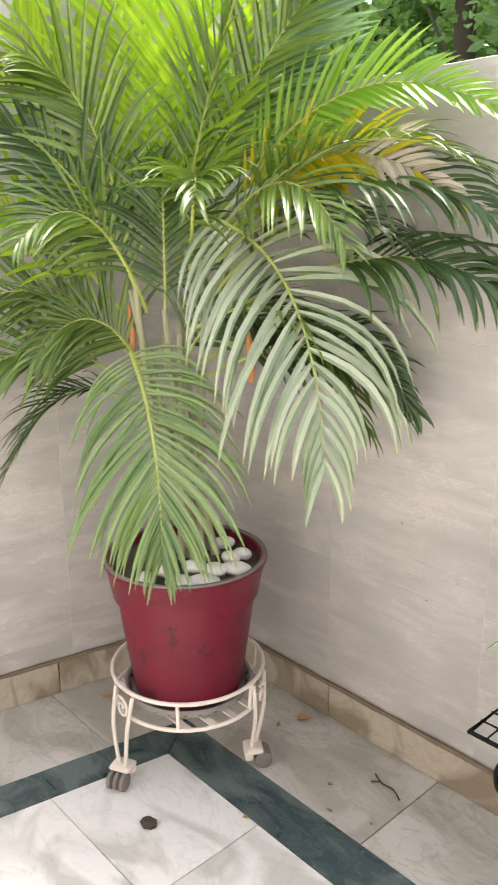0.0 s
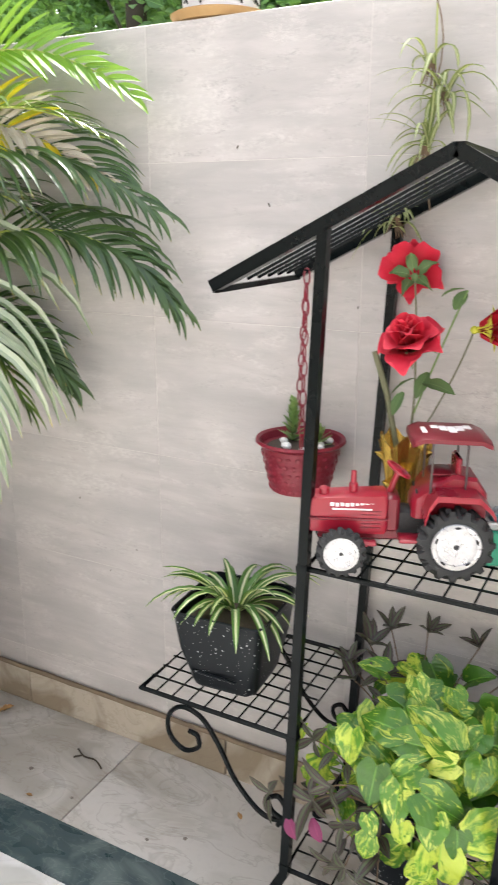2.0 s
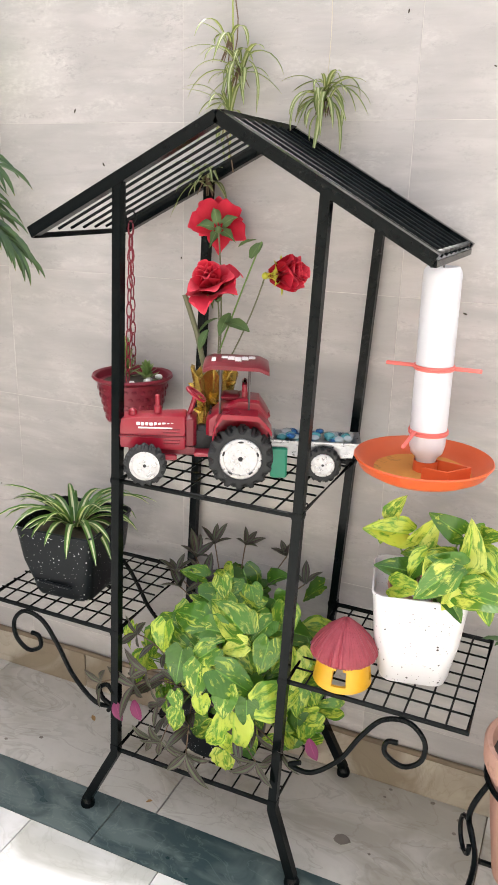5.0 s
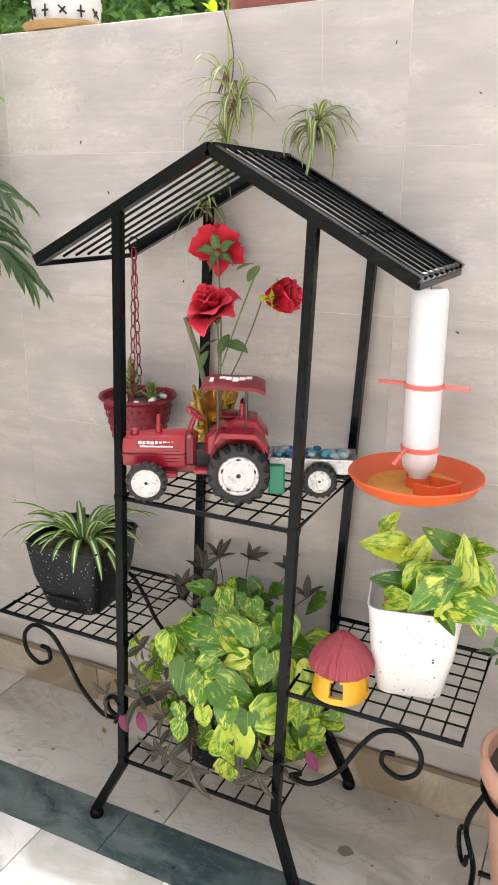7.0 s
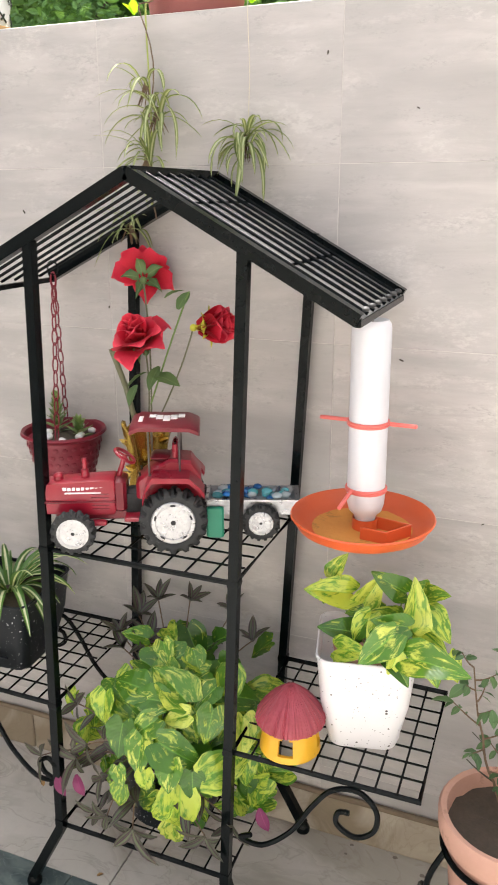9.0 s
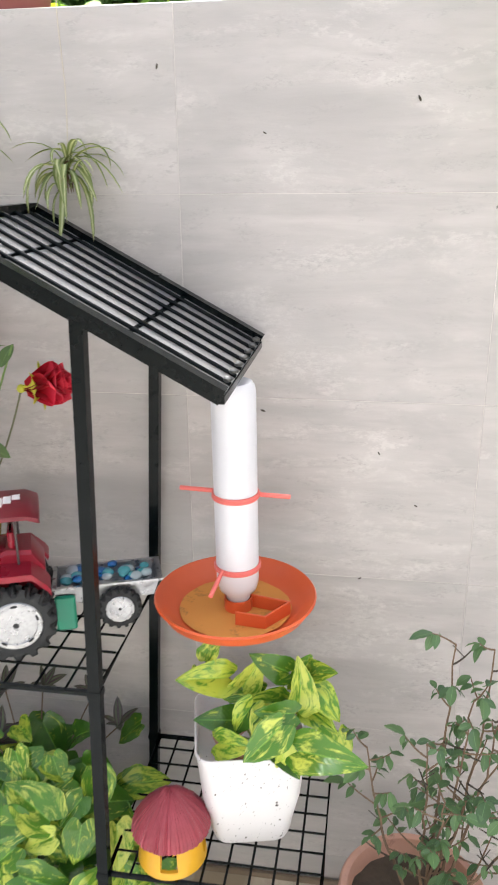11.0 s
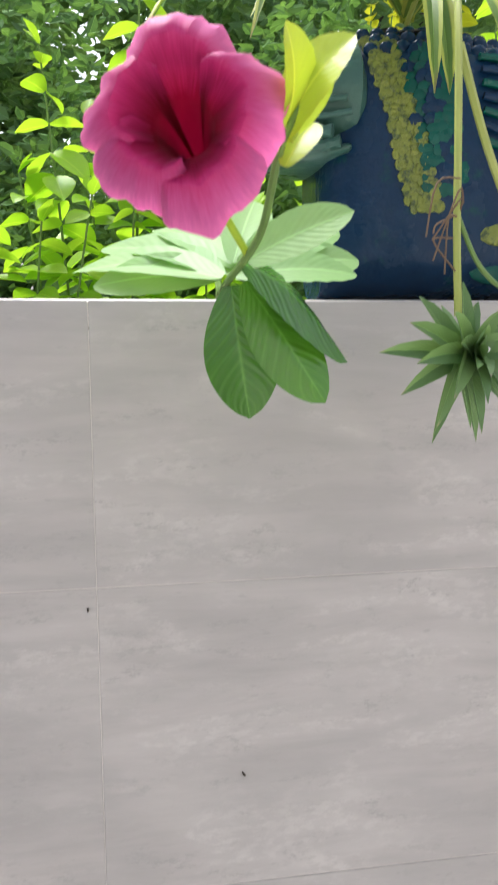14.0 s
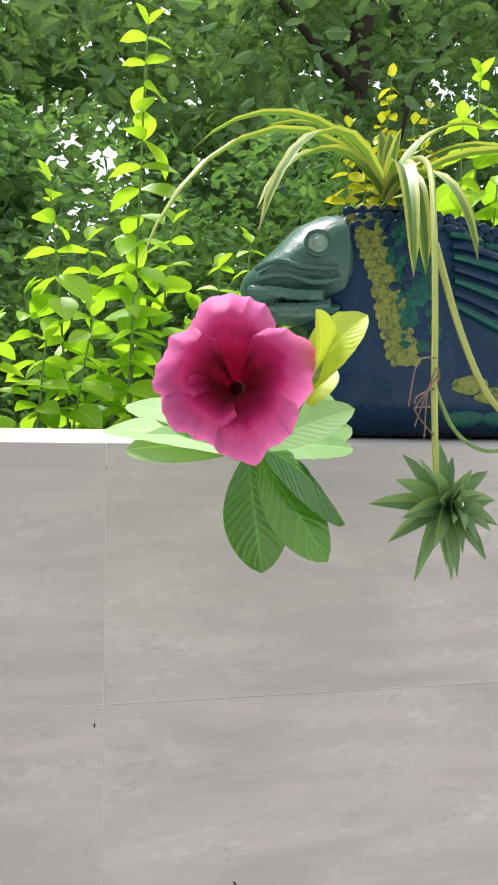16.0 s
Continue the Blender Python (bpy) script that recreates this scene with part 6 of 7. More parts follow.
# rose bush in a terracotta pot held by an iron ring
RP = V((1.707, -0.252, 0))
holder = thing("pot_holder", (RP.x, RP.y, 0), "black iron scroll pot holder", "pot holder")
part("ring", Geo().tube(circle(RP, 0.099, 40, 0.315), 0.005, 8, loop=True), BLACK_IRON, holder)
for k in range(3):
    a = radians(205 + 120 * k)
    d = V((math.cos(a), math.sin(a), 0))
    pts = spline([RP + d * 0.10 + UP * 0.315, RP + d * 0.125 + UP * 0.25, RP + d * 0.105 + UP * 0.16, RP + d * 0.115 + UP * 0.07, RP + d * 0.15 + UP * 0.006], 6)
    part("leg", Geo().tube(pts, 0.005, 8), BLACK_IRON, holder)
    sd = V((-d.y, d.x, 0))
    cpts = [RP + d * 0.125 + sd * (0.045 - 0.028 * t) * math.cos(6.0 * t + 0.5) + UP * (0.20 + (0.045 - 0.028 * t) * math.sin(6.0 * t + 0.5)) for t in (i / 18 for i in range(19))]
    part("scroll", Geo().tube(cpts, 0.0042, 8), BLACK_IRON, holder)
part("cross_bar", Geo().tube([RP + V((-0.09, 0, 0.112)), RP + V((0.09, 0, 0.112))], 0.005, 8), BLACK_IRON, holder)
rose_pot = thing("potted_rose", (RP.x, RP.y, 0.117), "straggly leafy rose bush in a worn terracotta pot", "potted plant")
g = Geo().lathe([(0.062, 0.117), (0.068, 0.119), (0.085, 0.24), (0.094, 0.335), (0.104, 0.338), (0.108, 0.348), (0.110, 0.378), (0.106, 0.384), (0.097, 0.382), (0.093, 0.35), (0.01, 0.345)], 44, RP)
part("pot", g, TERRACOTTA, rose_pot, "worn terracotta pot with a thick rim")
part("soil", Geo().loft([[RP + V((r * math.cos(6.2832 * j / 30), r * math.sin(6.2832 * j / 30), 0.352 + 0.009 * noise.noise((r * 50, j * 1.1, 7)))) for j in range(30)] for r in (0.095, 0.07, 0.04, 0.003)]), SOIL, rose_pot, "crumbly grey-brown soil")
rlm = [leaf_mesh("leaf", ROSE_LEAF, 0.038, 0.021, "lance", b, 0.14, 0.04, 7, 5) for b in (0.2, 0.5)]
CANES = ((-0.075, 0.02, 0.27), (0.035, 0.05, 0.43), (0.10, 0.03, 0.33), (0.005, 0.0, 0.30), (0.13, -0.04, 0.24), (0.06, 0.02, 0.36), (0.03, -0.02, 0.22), (0.09, 0.06, 0.42))
for k, (ex, ey, ez) in enumerate(CANES):
    root = RP + V((0.010 + 0.2 * ex, 0.012 + 0.1 * ey, 0.35))
    end = RP + V((ex, ey, 0.35 + ez))
    line = bez(root, (root + end) / 2 + V((0.25 * ex, 0.01, -0.02)), end, 14)
    line = [p + V((rng.uniform(-0.003, 0.003), rng.uniform(-0.003, 0.003), 0)) for p in line]
    part("branch", Geo().tube(line, [0.0027 * (1 - 0.6 * i / 14) for i in range(15)], 6), TWIG, rose_pot)
    for i in range(4, 15):
        bare = rng.random() < 0.2
        aa = 2.4 * i + k
        ln = rng.uniform(0.03, 0.085) * (1.15 - 0.05 * i)
        p0 = line[i]
        p2 = p0 + V((ln * math.cos(aa), ln * math.sin(aa) * 0.8, ln * rng.uniform(0.1, 0.8)))
        p2.y = min(p2.y, -0.035)
        tw = bez(p0, (p0 + p2) / 2 + V((0, 0, rng.uniform(-0.012, 0.006))), p2, 5)
        part("twig", Geo().tube(tw, [0.0015, 0.0014, 0.0013, 0.0012, 0.001, 0.0008], 5), BARK if bare else TWIG, rose_pot)
        if bare:
            part("twig", Geo().tube([tw[3], tw[3] + V((rng.uniform(-0.02, 0.02), 0, 0.018))], 0.0008, 4), BARK, rose_pot)
            continue
        for q in range(5):
            leaf_at(rlm[q % 2], "leaf", rose_pot, tw[5 - q // 2], math.degrees(aa) + (0, 70, -70, 80, -80)[q] + rng.uniform(-20, 20), rng.uniform(-50, 15), rng.uniform(-40, 40), rng.uniform(0.35, 0.85) * (1.1 if q == 0 else 0.8))

# ---- plants and pots along the wall's top ----
TOP = WALL_TOP - 0.001

# white pot with black cross marks on a straw-edged saucer
c0 = V((0.548, 0.082, TOP))
pot_w = thing("patterned_pot", c0, "white pot with black cross marks on a straw-edged saucer", "plant pot")
part("saucer", Geo().lathe([(0.06, 0.0), (0.086, 0.002), (0.094, 0.012), (0.096, 0.016), (0.092, 0.018), (0.08, 0.012), (0.01, 0.010)], 40, c0), STRAW, pot_w, "straw-edged saucer")
part("body", Geo().lathe([(0.066, 0.012), (0.070, 0.016), (0.084, 0.16), (0.087, 0.175), (0.083, 0.176), (0.078, 0.16), (0.01, 0.15)], 40, c0), WHITE_PLASTIC, pot_w, "white body")
for row in range(4):
    for k in range(12):
        a = radians(30 * k + 15 * (row % 2))
        z = 0.038 + 0.036 * row
        r = 0.0695 + 0.095 * z + 0.0012
        m = Matrix.Translation(c0 + V((r * math.cos(a), r * math.sin(a), z))) @ Matrix.Rotation(a, 4, "Z") @ Matrix.Rotation(radians(-5.5), 4, "Y")
        tw = radians(0 if (k + row) % 2 else 45)
        g = Geo()
        for q in (0, 1):
            g.box((0, 0, 0), (0.0016, 0.0034, 0.024), m @ Matrix.Rotation(tw + q * math.pi / 2, 4, "X") @ Matrix.Scale(1.0 if q == 0 else 0.7, 4, (0, 0, 1)))
        part("cross_mark", g, RUBBER, pot_w, "black cross mark")
lf = leaf_mesh("leaf", SHRUB, 0.075, 0.04, "lance", 0.5)
for k in range(18):
    a = rng.uniform(0, 6.28)
    r = rng.uniform(0.0, 0.05)
    leaf_at(lf, "leaf", pot_w, c0 + V((r * math.cos(a), r * math.sin(a), rng.uniform(0.17, 0.26))), math.degrees(a), rng.uniform(-30, 60), 0, rng.uniform(0.7, 1.2))

# red-brown planter whose spider plant trails down the wall
c1 = V((1.025, 0.110, TOP))
planter = thing("spider_planter", c1, "red-brown planter of spider plant trailing plantlets down the wall", "potted plant")
part("pot", Geo().lathe([(0.075, 0.0), (0.082, 0.003), (0.098, 0.125), (0.104, 0.128), (0.104, 0.145), (0.096, 0.146), (0.092, 0.125), (0.01, 0.12)], 40, c1), RED_BROWN, planter, "red-brown planter")
for k in range(30):
    a = 2.4 * k
    pts, ws = blade(c1 + V((0.03 * math.cos(a), 0.03 * math.sin(a), 0.125)), a, rng.uniform(0.16, 0.26), 0.012, rng.uniform(1.6, 2.8), 8, 0.8, rng.uniform(0.7, 1.8))
    part("leaf", Geo().ribbon(pts, ws, UP, 0.2), SPIDER_DRY, planter)


def plantlet(parent, at, n, length, root=0.03, width=0.0105, hang=1.0):
    """A tuft on a runner: blades arch out all round over a beard of roots."""
    at = V(at)
    for k in range(n):
        a = math.pi + math.pi * (k + rng.uniform(-0.3, 0.3)) / n if rng.random() < 0.85 else rng.uniform(0.1, 3.0)
        pts, ws = blade(at + V((rng.uniform(-0.008, 0.008), 0, rng.uniform(-0.03, 0.006) * hang)), a, length * rng.uniform(0.4, 1.2), width * rng.uniform(0.55, 1.15), rng.uniform(1.2, 3.6) * hang, 8, 0.8, rng.uniform(-0.3, 2.2))
        sway = rng.uniform(-0.022, 0.022)
        for i, p in enumerate(pts):
            p.x += sway * (i / 8) ** 2
            p.y = min(p.y, -0.012)
        part("plantlet_leaf", Geo().ribbon(pts, ws, UP, 0.2), SPIDER_DRY, parent)
    for k in range(7):
        d = V((rng.uniform(-0.5, 0.5), rng.uniform(-0.4, 0.05), -1)).normalized()
        part("root", Geo().tube([at, at + d * root * 0.5, at + d * root + V((rng.uniform(-0.004, 0.004), 0, 0))], [0.002, 0.0016, 0.0006], 5), TWIG, parent, "dry brown root")


for x, ends, r in ((0.992, (1.50, 1.455, 1.380, 1.270), 0.0016), (1.176, (1.388,), 0.0007)):
    line = spline([c1 + V(((x - c1.x) * 0.7, -0.09, 0.13)), (x, -0.006, 1.63), (x, -0.022, 1.60), (x + 0.004, -0.024, (1.6 + ends[-1]) / 2), (x, -0.028, ends[-1])], 6)
    part("runner", Geo().tube(line, r, 5), RACHIS if r > 0.0012 else DEAD, planter, "thin yellow runner" if r > 0.0012 else "thin dry runner")
    if r > 0.0012:
        part("runner", Geo().tube([p + V((0.012 * math.sin(i * 0.7), -0.004, 0)) for i, p in enumerate(line[4:])], 0.0012, 5), TWIG, planter, "thin brown runner")
    for z in ends:
        dx = {1.455: 0.02, 1.270: -0.045}.get(z, 0.0)
        plantlet(planter, (x + dx, -0.030, z + (0.02 if z == 1.388 else 0)), 34 if z == 1.388 else 22 if z != 1.50 else 7, {1.270: 0.085, 1.388: 0.105}.get(z, 0.115), 0.045, 0.0095, 1.3 if z == 1.388 else 1.0)

# brass pot
c2 = V((1.565, 0.095, TOP))
brass = thing("brass_pot", c2, "hammered gold-coloured metal pot", "plant pot")
rings = []
for r, z in ((0.060, 0.0), (0.068, 0.002), (0.070, 0.006), (0.075, 0.06), (0.080, 0.13), (0.082, 0.2), (0.086, 0.21), (0.082, 0.212), (0.076, 0.2), (0.07, 0.18), (0.01, 0.175)):
    rings.append([c2 + V((r * (1 + 0.018 * math.cos(9 * t)) * math.cos(t), r * (1 + 0.018 * math.cos(9 * t)) * math.sin(t), z)) for t in (2 * math.pi * j / 72 for j in range(72))])
part("body", Geo().loft(rings), BRASS, brass, "hammered gold-coloured body")

# glazed fish planter
FY = 0.118
fish = thing("fish_planter", (2.10, FY, TOP), "glazed blue and green fish-shaped planter with a spider plant", "planter")


def fish_ring(x, w, z0, z1, n=36, e=0.62):
    zc, h = (z0 + z1) / 2, (z1 - z0) / 2
    out = []
    for j in range(n):
        t = 2 * math.pi * j / n
        c, s = math.cos(t), math.sin(t)
        out.append(V((x, FY + w * math.copysign(abs(c) ** e, c), zc + h * math.copysign(abs(s) ** e, s))))
    return out


body = [(1.995, 0.048, 1.606, 1.815), (2.004, 0.062, 1.605, 1.832), (2.03, 0.078, 1.605, 1.846), (2.08, 0.088, 1.605, 1.850), (2.14, 0.090, 1.605, 1.842), (2.19, 0.086, 1.605, 1.812), (2.24, 0.076, 1.605, 1.775), (2.28, 0.060, 1.606, 1.74), (2.30, 0.040, 1.61, 1.71)]
part("body", Geo().loft([fish_ring(*b) for b in body]), BLUE_GLAZE, fish, "dark blue glazed body")
head = [(1.924, 0.010, 1.757, 1.769), (1.929, 0.026, 1.750, 1.778), (1.940, 0.040, 1.747, 1.789), (1.960, 0.057, 1.744, 1.807), (1.981, 0.069, 1.742, 1.829), (2.003, 0.080, 1.738, 1.840), (2.017, 0.083, 1.740, 1.842), (2.024, 0.074, 1.75, 1.82)]
part("head", Geo().loft([fish_ring(*b, e=0.85) for b in head]), FISH_GREEN, fish, "sea-green glazed head")
jaw = [(1.946, 0.012, 1.733, 1.742), (1.951, 0.032, 1.729, 1.746), (1.965, 0.050, 1.727, 1.747), (1.99, 0.068, 1.726, 1.747), (2.010, 0.076, 1.732, 1.746), (2.016, 0.06, 1.735, 1.745)]
part("jaw", Geo().loft([fish_ring(*b, e=0.85) for b in jaw]), FISH_GREEN, fish, "sea-green lower jaw")
FOLD = (((1.927, 0.030, 1.757), (1.945, 0.050, 1.755), (1.968, 0.066, 1.751), (1.992, 0.080, 1.750)), ((1.950, 0.036, 1.741), (1.962, 0.054, 1.739), (1.980, 0.068, 1.739), (2.000, 0.078, 1.742)),
        ((1.932, 0.032, 1.779), (1.952, 0.053, 1.786), (1.974, 0.069, 1.778), (2.004, 0.083, 1.777)), ((1.933, 0.036, 1.768), (1.958, 0.058, 1.771), (1.982, 0.074, 1.763), (2.008, 0.084, 1.766)))
for k, pts in enumerate(FOLD):
    line = spline([V((x, FY - y, z)) for x, y, z in pts], 6)
    part("lip" if k < 2 else "brow_fold", Geo().tube(line, [(0.0056 if k < 2 else 0.0028) * (1 + 0.16 * math.sin(i * 2.6)) for i in range(len(line))], 8), FISH_GREEN, fish, "ridged sea-green lip" if k < 2 else "folded sea-green brow")
EYE = V((1.986, FY - 0.071, 1.802))
for r, d in ((0.0125, 0.0), (0.007, 0.004)):
    part("eye", Geo().ball(EYE - V((0, d, 0)), (r, 0.007, r * 0.9), 20, 10), EYE_GLAZE, fish, "raised pale green eye")
part("eye_ring", Geo().tube([EYE + V((0.013 * math.cos(t), -0.003, 0.0118 * math.sin(t))) for t in (2 * math.pi * j / 24 for j in range(24))], 0.0018, 6, loop=True), FISH_GREEN, fish)


def on_side(x, z, out=0.0):
    """A place on the fish's near side."""
    k = max(i for i in range(len(body) - 1) if body[i][0] <= x)
    t = min(1.0, (x - body[k][0]) / (body[k + 1][0] - body[k][0]))
    w, lo, hi = (body[k][i] * (1 - t) + body[k + 1][i] * t for i in (1, 2, 3))
    zc, h = (lo + hi) / 2, (hi - lo) / 2
    s = max(-0.98, min(0.98, (z - zc) / h))
    c = (1 - abs(s) ** (2 / 0.62)) ** (0.62 / 2)
    return V((x, FY - w * c - out, z))


for i in range(30):
    for j in range(5):
        z = 1.832 - 0.0050 * i + rng.uniform(-0.002, 0.002)
        p = on_side(2.024 + 0.0055 * j + 0.0026 * (i % 2) + 0.0014 * i + rng.uniform(-0.002, 0.002), z, 0.0)
        part("gill_scale", Geo().ball(p, (0.0062 * rng.uniform(0.7, 1.2), 0.0014, 0.0048 * rng.uniform(0.7, 1.3)), 7, 4), LIME_GLAZE, fish, "lime glazed gill scale")
for i in range(15):
    for j in range(4):
        p = on_side(2.058 + 0.009 * j + 0.0018 * i + rng.uniform(-0.003, 0.003), 1.822 - 0.0085 * i + rng.uniform(-0.002, 0.002), 0.0)
        part("flank_scale", Geo().ball(p, (0.0095 * rng.uniform(0.7, 1.2), 0.0012, 0.0070 * rng.uniform(0.7, 1.2)), 7, 4), TEAL_GLAZE if rng.random() < 0.7 else BLUE_GLAZE, fish, "teal glazed flank scale")
for i in range(7):
    pts = [on_side(2.125 + 0.115 * t, 1.818 - 0.012 * i - (0.004 + 0.007 * i) * t, 0.003) for t in (k / 8 for k in range(9))]
    part("fin_ray", Geo().tube(pts, [0.0055 * (0.6 + 0.5 * k / 8) for k in range(9)], 8), TEAL_GLAZE if i % 2 == 0 else BLUE_GLAZE, fish, "glazed fin ray")
for i in range(16):
    for j in range(3):
        p = on_side(2.03 + 0.014 * i + 0.007 * (j % 2), 1.846 - 0.010 * j - 0.00022 * (i - 4) ** 2, 0.0)
        part("back_scale", Geo().ball(p, (0.0075, 0.004, 0.0065), 8, 5), BLUE_GLAZE, fish, "dark blue back scale")
for (x, z, s, m) in ((2.15, 1.665, 0.022, LIME_GLAZE), (2.175, 1.655, 0.02, LIME_GLAZE), (2.15, 1.632, 0.024, TEAL_GLAZE), (2.19, 1.632, 0.022, TEAL_GLAZE)):
    part("leaf_relief", Geo().ball(on_side(x, z, -0.001), (s, 0.004, s * 0.5), 12, 6), m, fish, "glazed leaf relief")
part("soil", Geo().lathe([(0.05, 0.0), (0.03, 0.008), (0.003, 0.01)], 20, (2.085, FY, 1.846)), SOIL, fish)
OLIVE = leafy("olive_striped_leaf", (0.08, 0.18, 0.03), (0.16, 0.28, 0.05), 0.4, 0.3, "margin", (0.46, 0.52, 0.10), tip=(0.3, 0.2, 0.1))
CROWN = V((2.078, 0.10, 1.862))
for a, L, lf_, dr, w in ((200, 0.37, 0.85, 2.6, 0.014), (185, 0.26, 1.5, 2.2, 0.014), (222, 0.30, 0.9, 2.6, 0.014), (215, 0.24, 0.7, 2.0, 0.015), (265, 0.20, 0.5, 3.0, 0.017), (258, 0.24, 0.7, 3.2, 0.015),
                          (285, 0.20, 0.6, 2.8, 0.014), (330, 0.22, 0.8, 1.5, 0.015), (350, 0.26, 0.9, 1.6, 0.014), (10, 0.24, 1.2, 1.6, 0.014), (90, 0.085, 4.0, 0.4, 0.016), (60, 0.08, 5.0, 0.3, 0.015), (300, 0.075, 5.0, 0.3, 0.015), (20, 0.2, 2.0, 1.6, 0.014), (140, 0.2, 2.0, 1.7, 0.014)):
    pts, ws = blade(CROWN, radians(a), L, w * 1.4, dr, 9, 0.8, lf_)
    part("leaf", Geo().ribbon(pts, ws, UP, 0.25), OLIVE, fish, "long striped arching leaf")
line = spline([CROWN, (2.075, 0.04, 1.885), (2.062, -0.04, 1.862), (2.045, -0.095, 1.80), (2.037, -0.122, 1.72), (2.034, -0.134, 1.65), (2.036, -0.138, 1.592)], 6)
part("runner", Geo().tube(line, 0.0027, 7), RACHIS, fish, "thick yellow runner")
part("runner", Geo().tube(spline([(2.045, -0.10, 1.78), (2.07, -0.10, 1.71), (2.11, -0.08, 1.655), (2.16, -0.06, 1.62)], 6), 0.003, 6), RACHIS, fish, "thick yellow runner")
part("runner", Geo().tube(spline([(2.036, -0.13, 1.66), (2.06, -0.12, 1.625), (2.10, -0.10, 1.607), (2.15, -0.08, 1.612)], 6), 0.0018, 6), GREEN_STEM, fish, "thin green runner")
for k in range(6):
    s = V((2.034 + rng.uniform(-0.004, 0.004), -0.134, 1.66 + rng.uniform(-0.025, 0.03)))
    part("root", Geo().tube(spline([s, s + V((rng.uniform(-0.02, 0.0), -0.004, rng.uniform(-0.01, 0.01))), s + V((rng.uniform(-0.025, 0.006), -0.004, rng.uniform(-0.04, -0.01)))], 4), 0.0007, 5), TWIG, fish, "dry brown aerial root")
PUP = V((2.047, -0.146, 1.568))
PUPM = leafy("stiff_pup_leaf", (0.08, 0.18, 0.06), (0.20, 0.33, 0.13), 0.35, 0.2, tip=(0.42, 0.36, 0.26))
for k in range(34):
    t = k / 34
    a = 2.4 * k
    axis = V((0.25, -0.62, 0.12)).normalized()
    u = axis.orthogonal().normalized()
    w = axis.cross(u)
    d = (axis * (0.85 - 1.25 * t) + (u * math.cos(a) + w * math.sin(a)) * (0.55 + 0.5 * t)).normalized()
    L = 0.026 + 0.03 * min(1, t * 1.8) * rng.uniform(0.85, 1.15)
    s = PUP - axis * 0.020 * t
    part("pup_leaf", Geo().ribbon([s + d * L * q + V((0, 0, -0.010 * q * q)) for q in (0, 0.25, 0.5, 0.75, 1)], [0.012, 0.0150, 0.0135, 0.009, 0.0006], axis, 0.28), PUPM, fish, "stiff green pup leaf")
part("pup_heart", Geo().ball(PUP + V((0.002, -0.012, 0.002)), 0.002, 8, 6), PEBBLE, fish)

# flowering branch that leans over the wall
branch = thing("flowering_branch", (1.90, 0.16, 1.0), "allamanda branch with a magenta-pink trumpet flower over the wall", "flowering plant")
N1 = V((1.866, -0.210, 1.611))
TIP = V((1.868, -0.345, 1.655))
line = spline([(1.90, 0.22, 0.0), (1.905, 0.21, 1.0), (1.90, 0.11, 1.618), (1.882, -0.03, 1.622), (1.872, -0.13, 1.606), N1, (1.872, -0.28, 1.630), TIP, (1.876, -0.352, 1.672)], 7)
part("stem", Geo().tube(line, [0.0030 - 0.0014 * i / (len(line) - 1) for i in range(len(line))], 7), GREEN_STEM, branch, "brown-green woody stem")


def aim_leaf(material, base, tip, width, face, bend=0.12, fold=0.10, wave=0.03, label="", n=20, cols=9, shape=0.62):
    """A broad leaf from its stalk to its tip, turned to face a direction, bowed along its length."""
    base, tip, face = V(base), V(tip), V(face).normalized()
    ln = (tip - base).length
    pts = [base.lerp(tip, i / n) + face * bend * ln * math.sin(math.pi * i / n) for i in range(n + 1)]
    ws = [max(width * math.sin(math.pi * (0.03 + 0.97 * (i / n) ** 1.12)) ** shape, width * 0.03) for i in range(n + 1)]
    ws[-1] = width * 0.02
    return part("leaf", Geo().ribbon(pts, ws, face, fold, cols, wave * 0.3), material, branch, label)


aim_leaf(ALLA, N1 + V((0.002, 0, -0.002)), (1.877, -0.220, 1.535), 0.044, (-0.35, -1.0, 0.1), 0.02, -0.10, 0.02, "dark green veined leaf")
aim_leaf(ALLA, N1 + V((0.008, -0.014, 0.0)), (1.917, -0.235, 1.545), 0.038, (0.1, -1.0, 0.3), 0.02, -0.12, 0.02, "dark green veined leaf")
aim_leaf(ALLA, N1 + V((0.004, -0.03, 0.008)), (1.935, -0.215, 1.566), 0.042, (-0.3, -0.5, 0.8), 0.16, -0.12, 0.03, "folded green leaf")
aim_leaf(ALLA_PALE, N1 + V((-0.004, 0, 0.002)), (1.776, -0.098, 1.621), 0.042, (-0.1, -0.55, 0.9), 0.05, 0.10, 0.03, "pale green leaf underside")
aim_leaf(ALLA_PALE, N1 + V((0.004, 0, 0.003)), (1.944, -0.200, 1.616), 0.034, (0.1, -0.6, 0.85), 0.06, 0.08, 0.05, "pale green leaf underside")
aim_leaf(ALLA_PALE, N1 + V((0.003, -0.02, 0.008)), (1.925, -0.255, 1.645), 0.028, (-0.2, -0.8, 0.5), 0.05, 0.08, 0.04, "pale green leaf underside")
aim_leaf(ALLA_PALE, N1 + V((-0.003, 0.01, 0.004)), (1.815, -0.10, 1.632), 0.036, (0.0, -0.5, 0.9), 0.06, 0.08, 0.03, "pale green leaf underside")
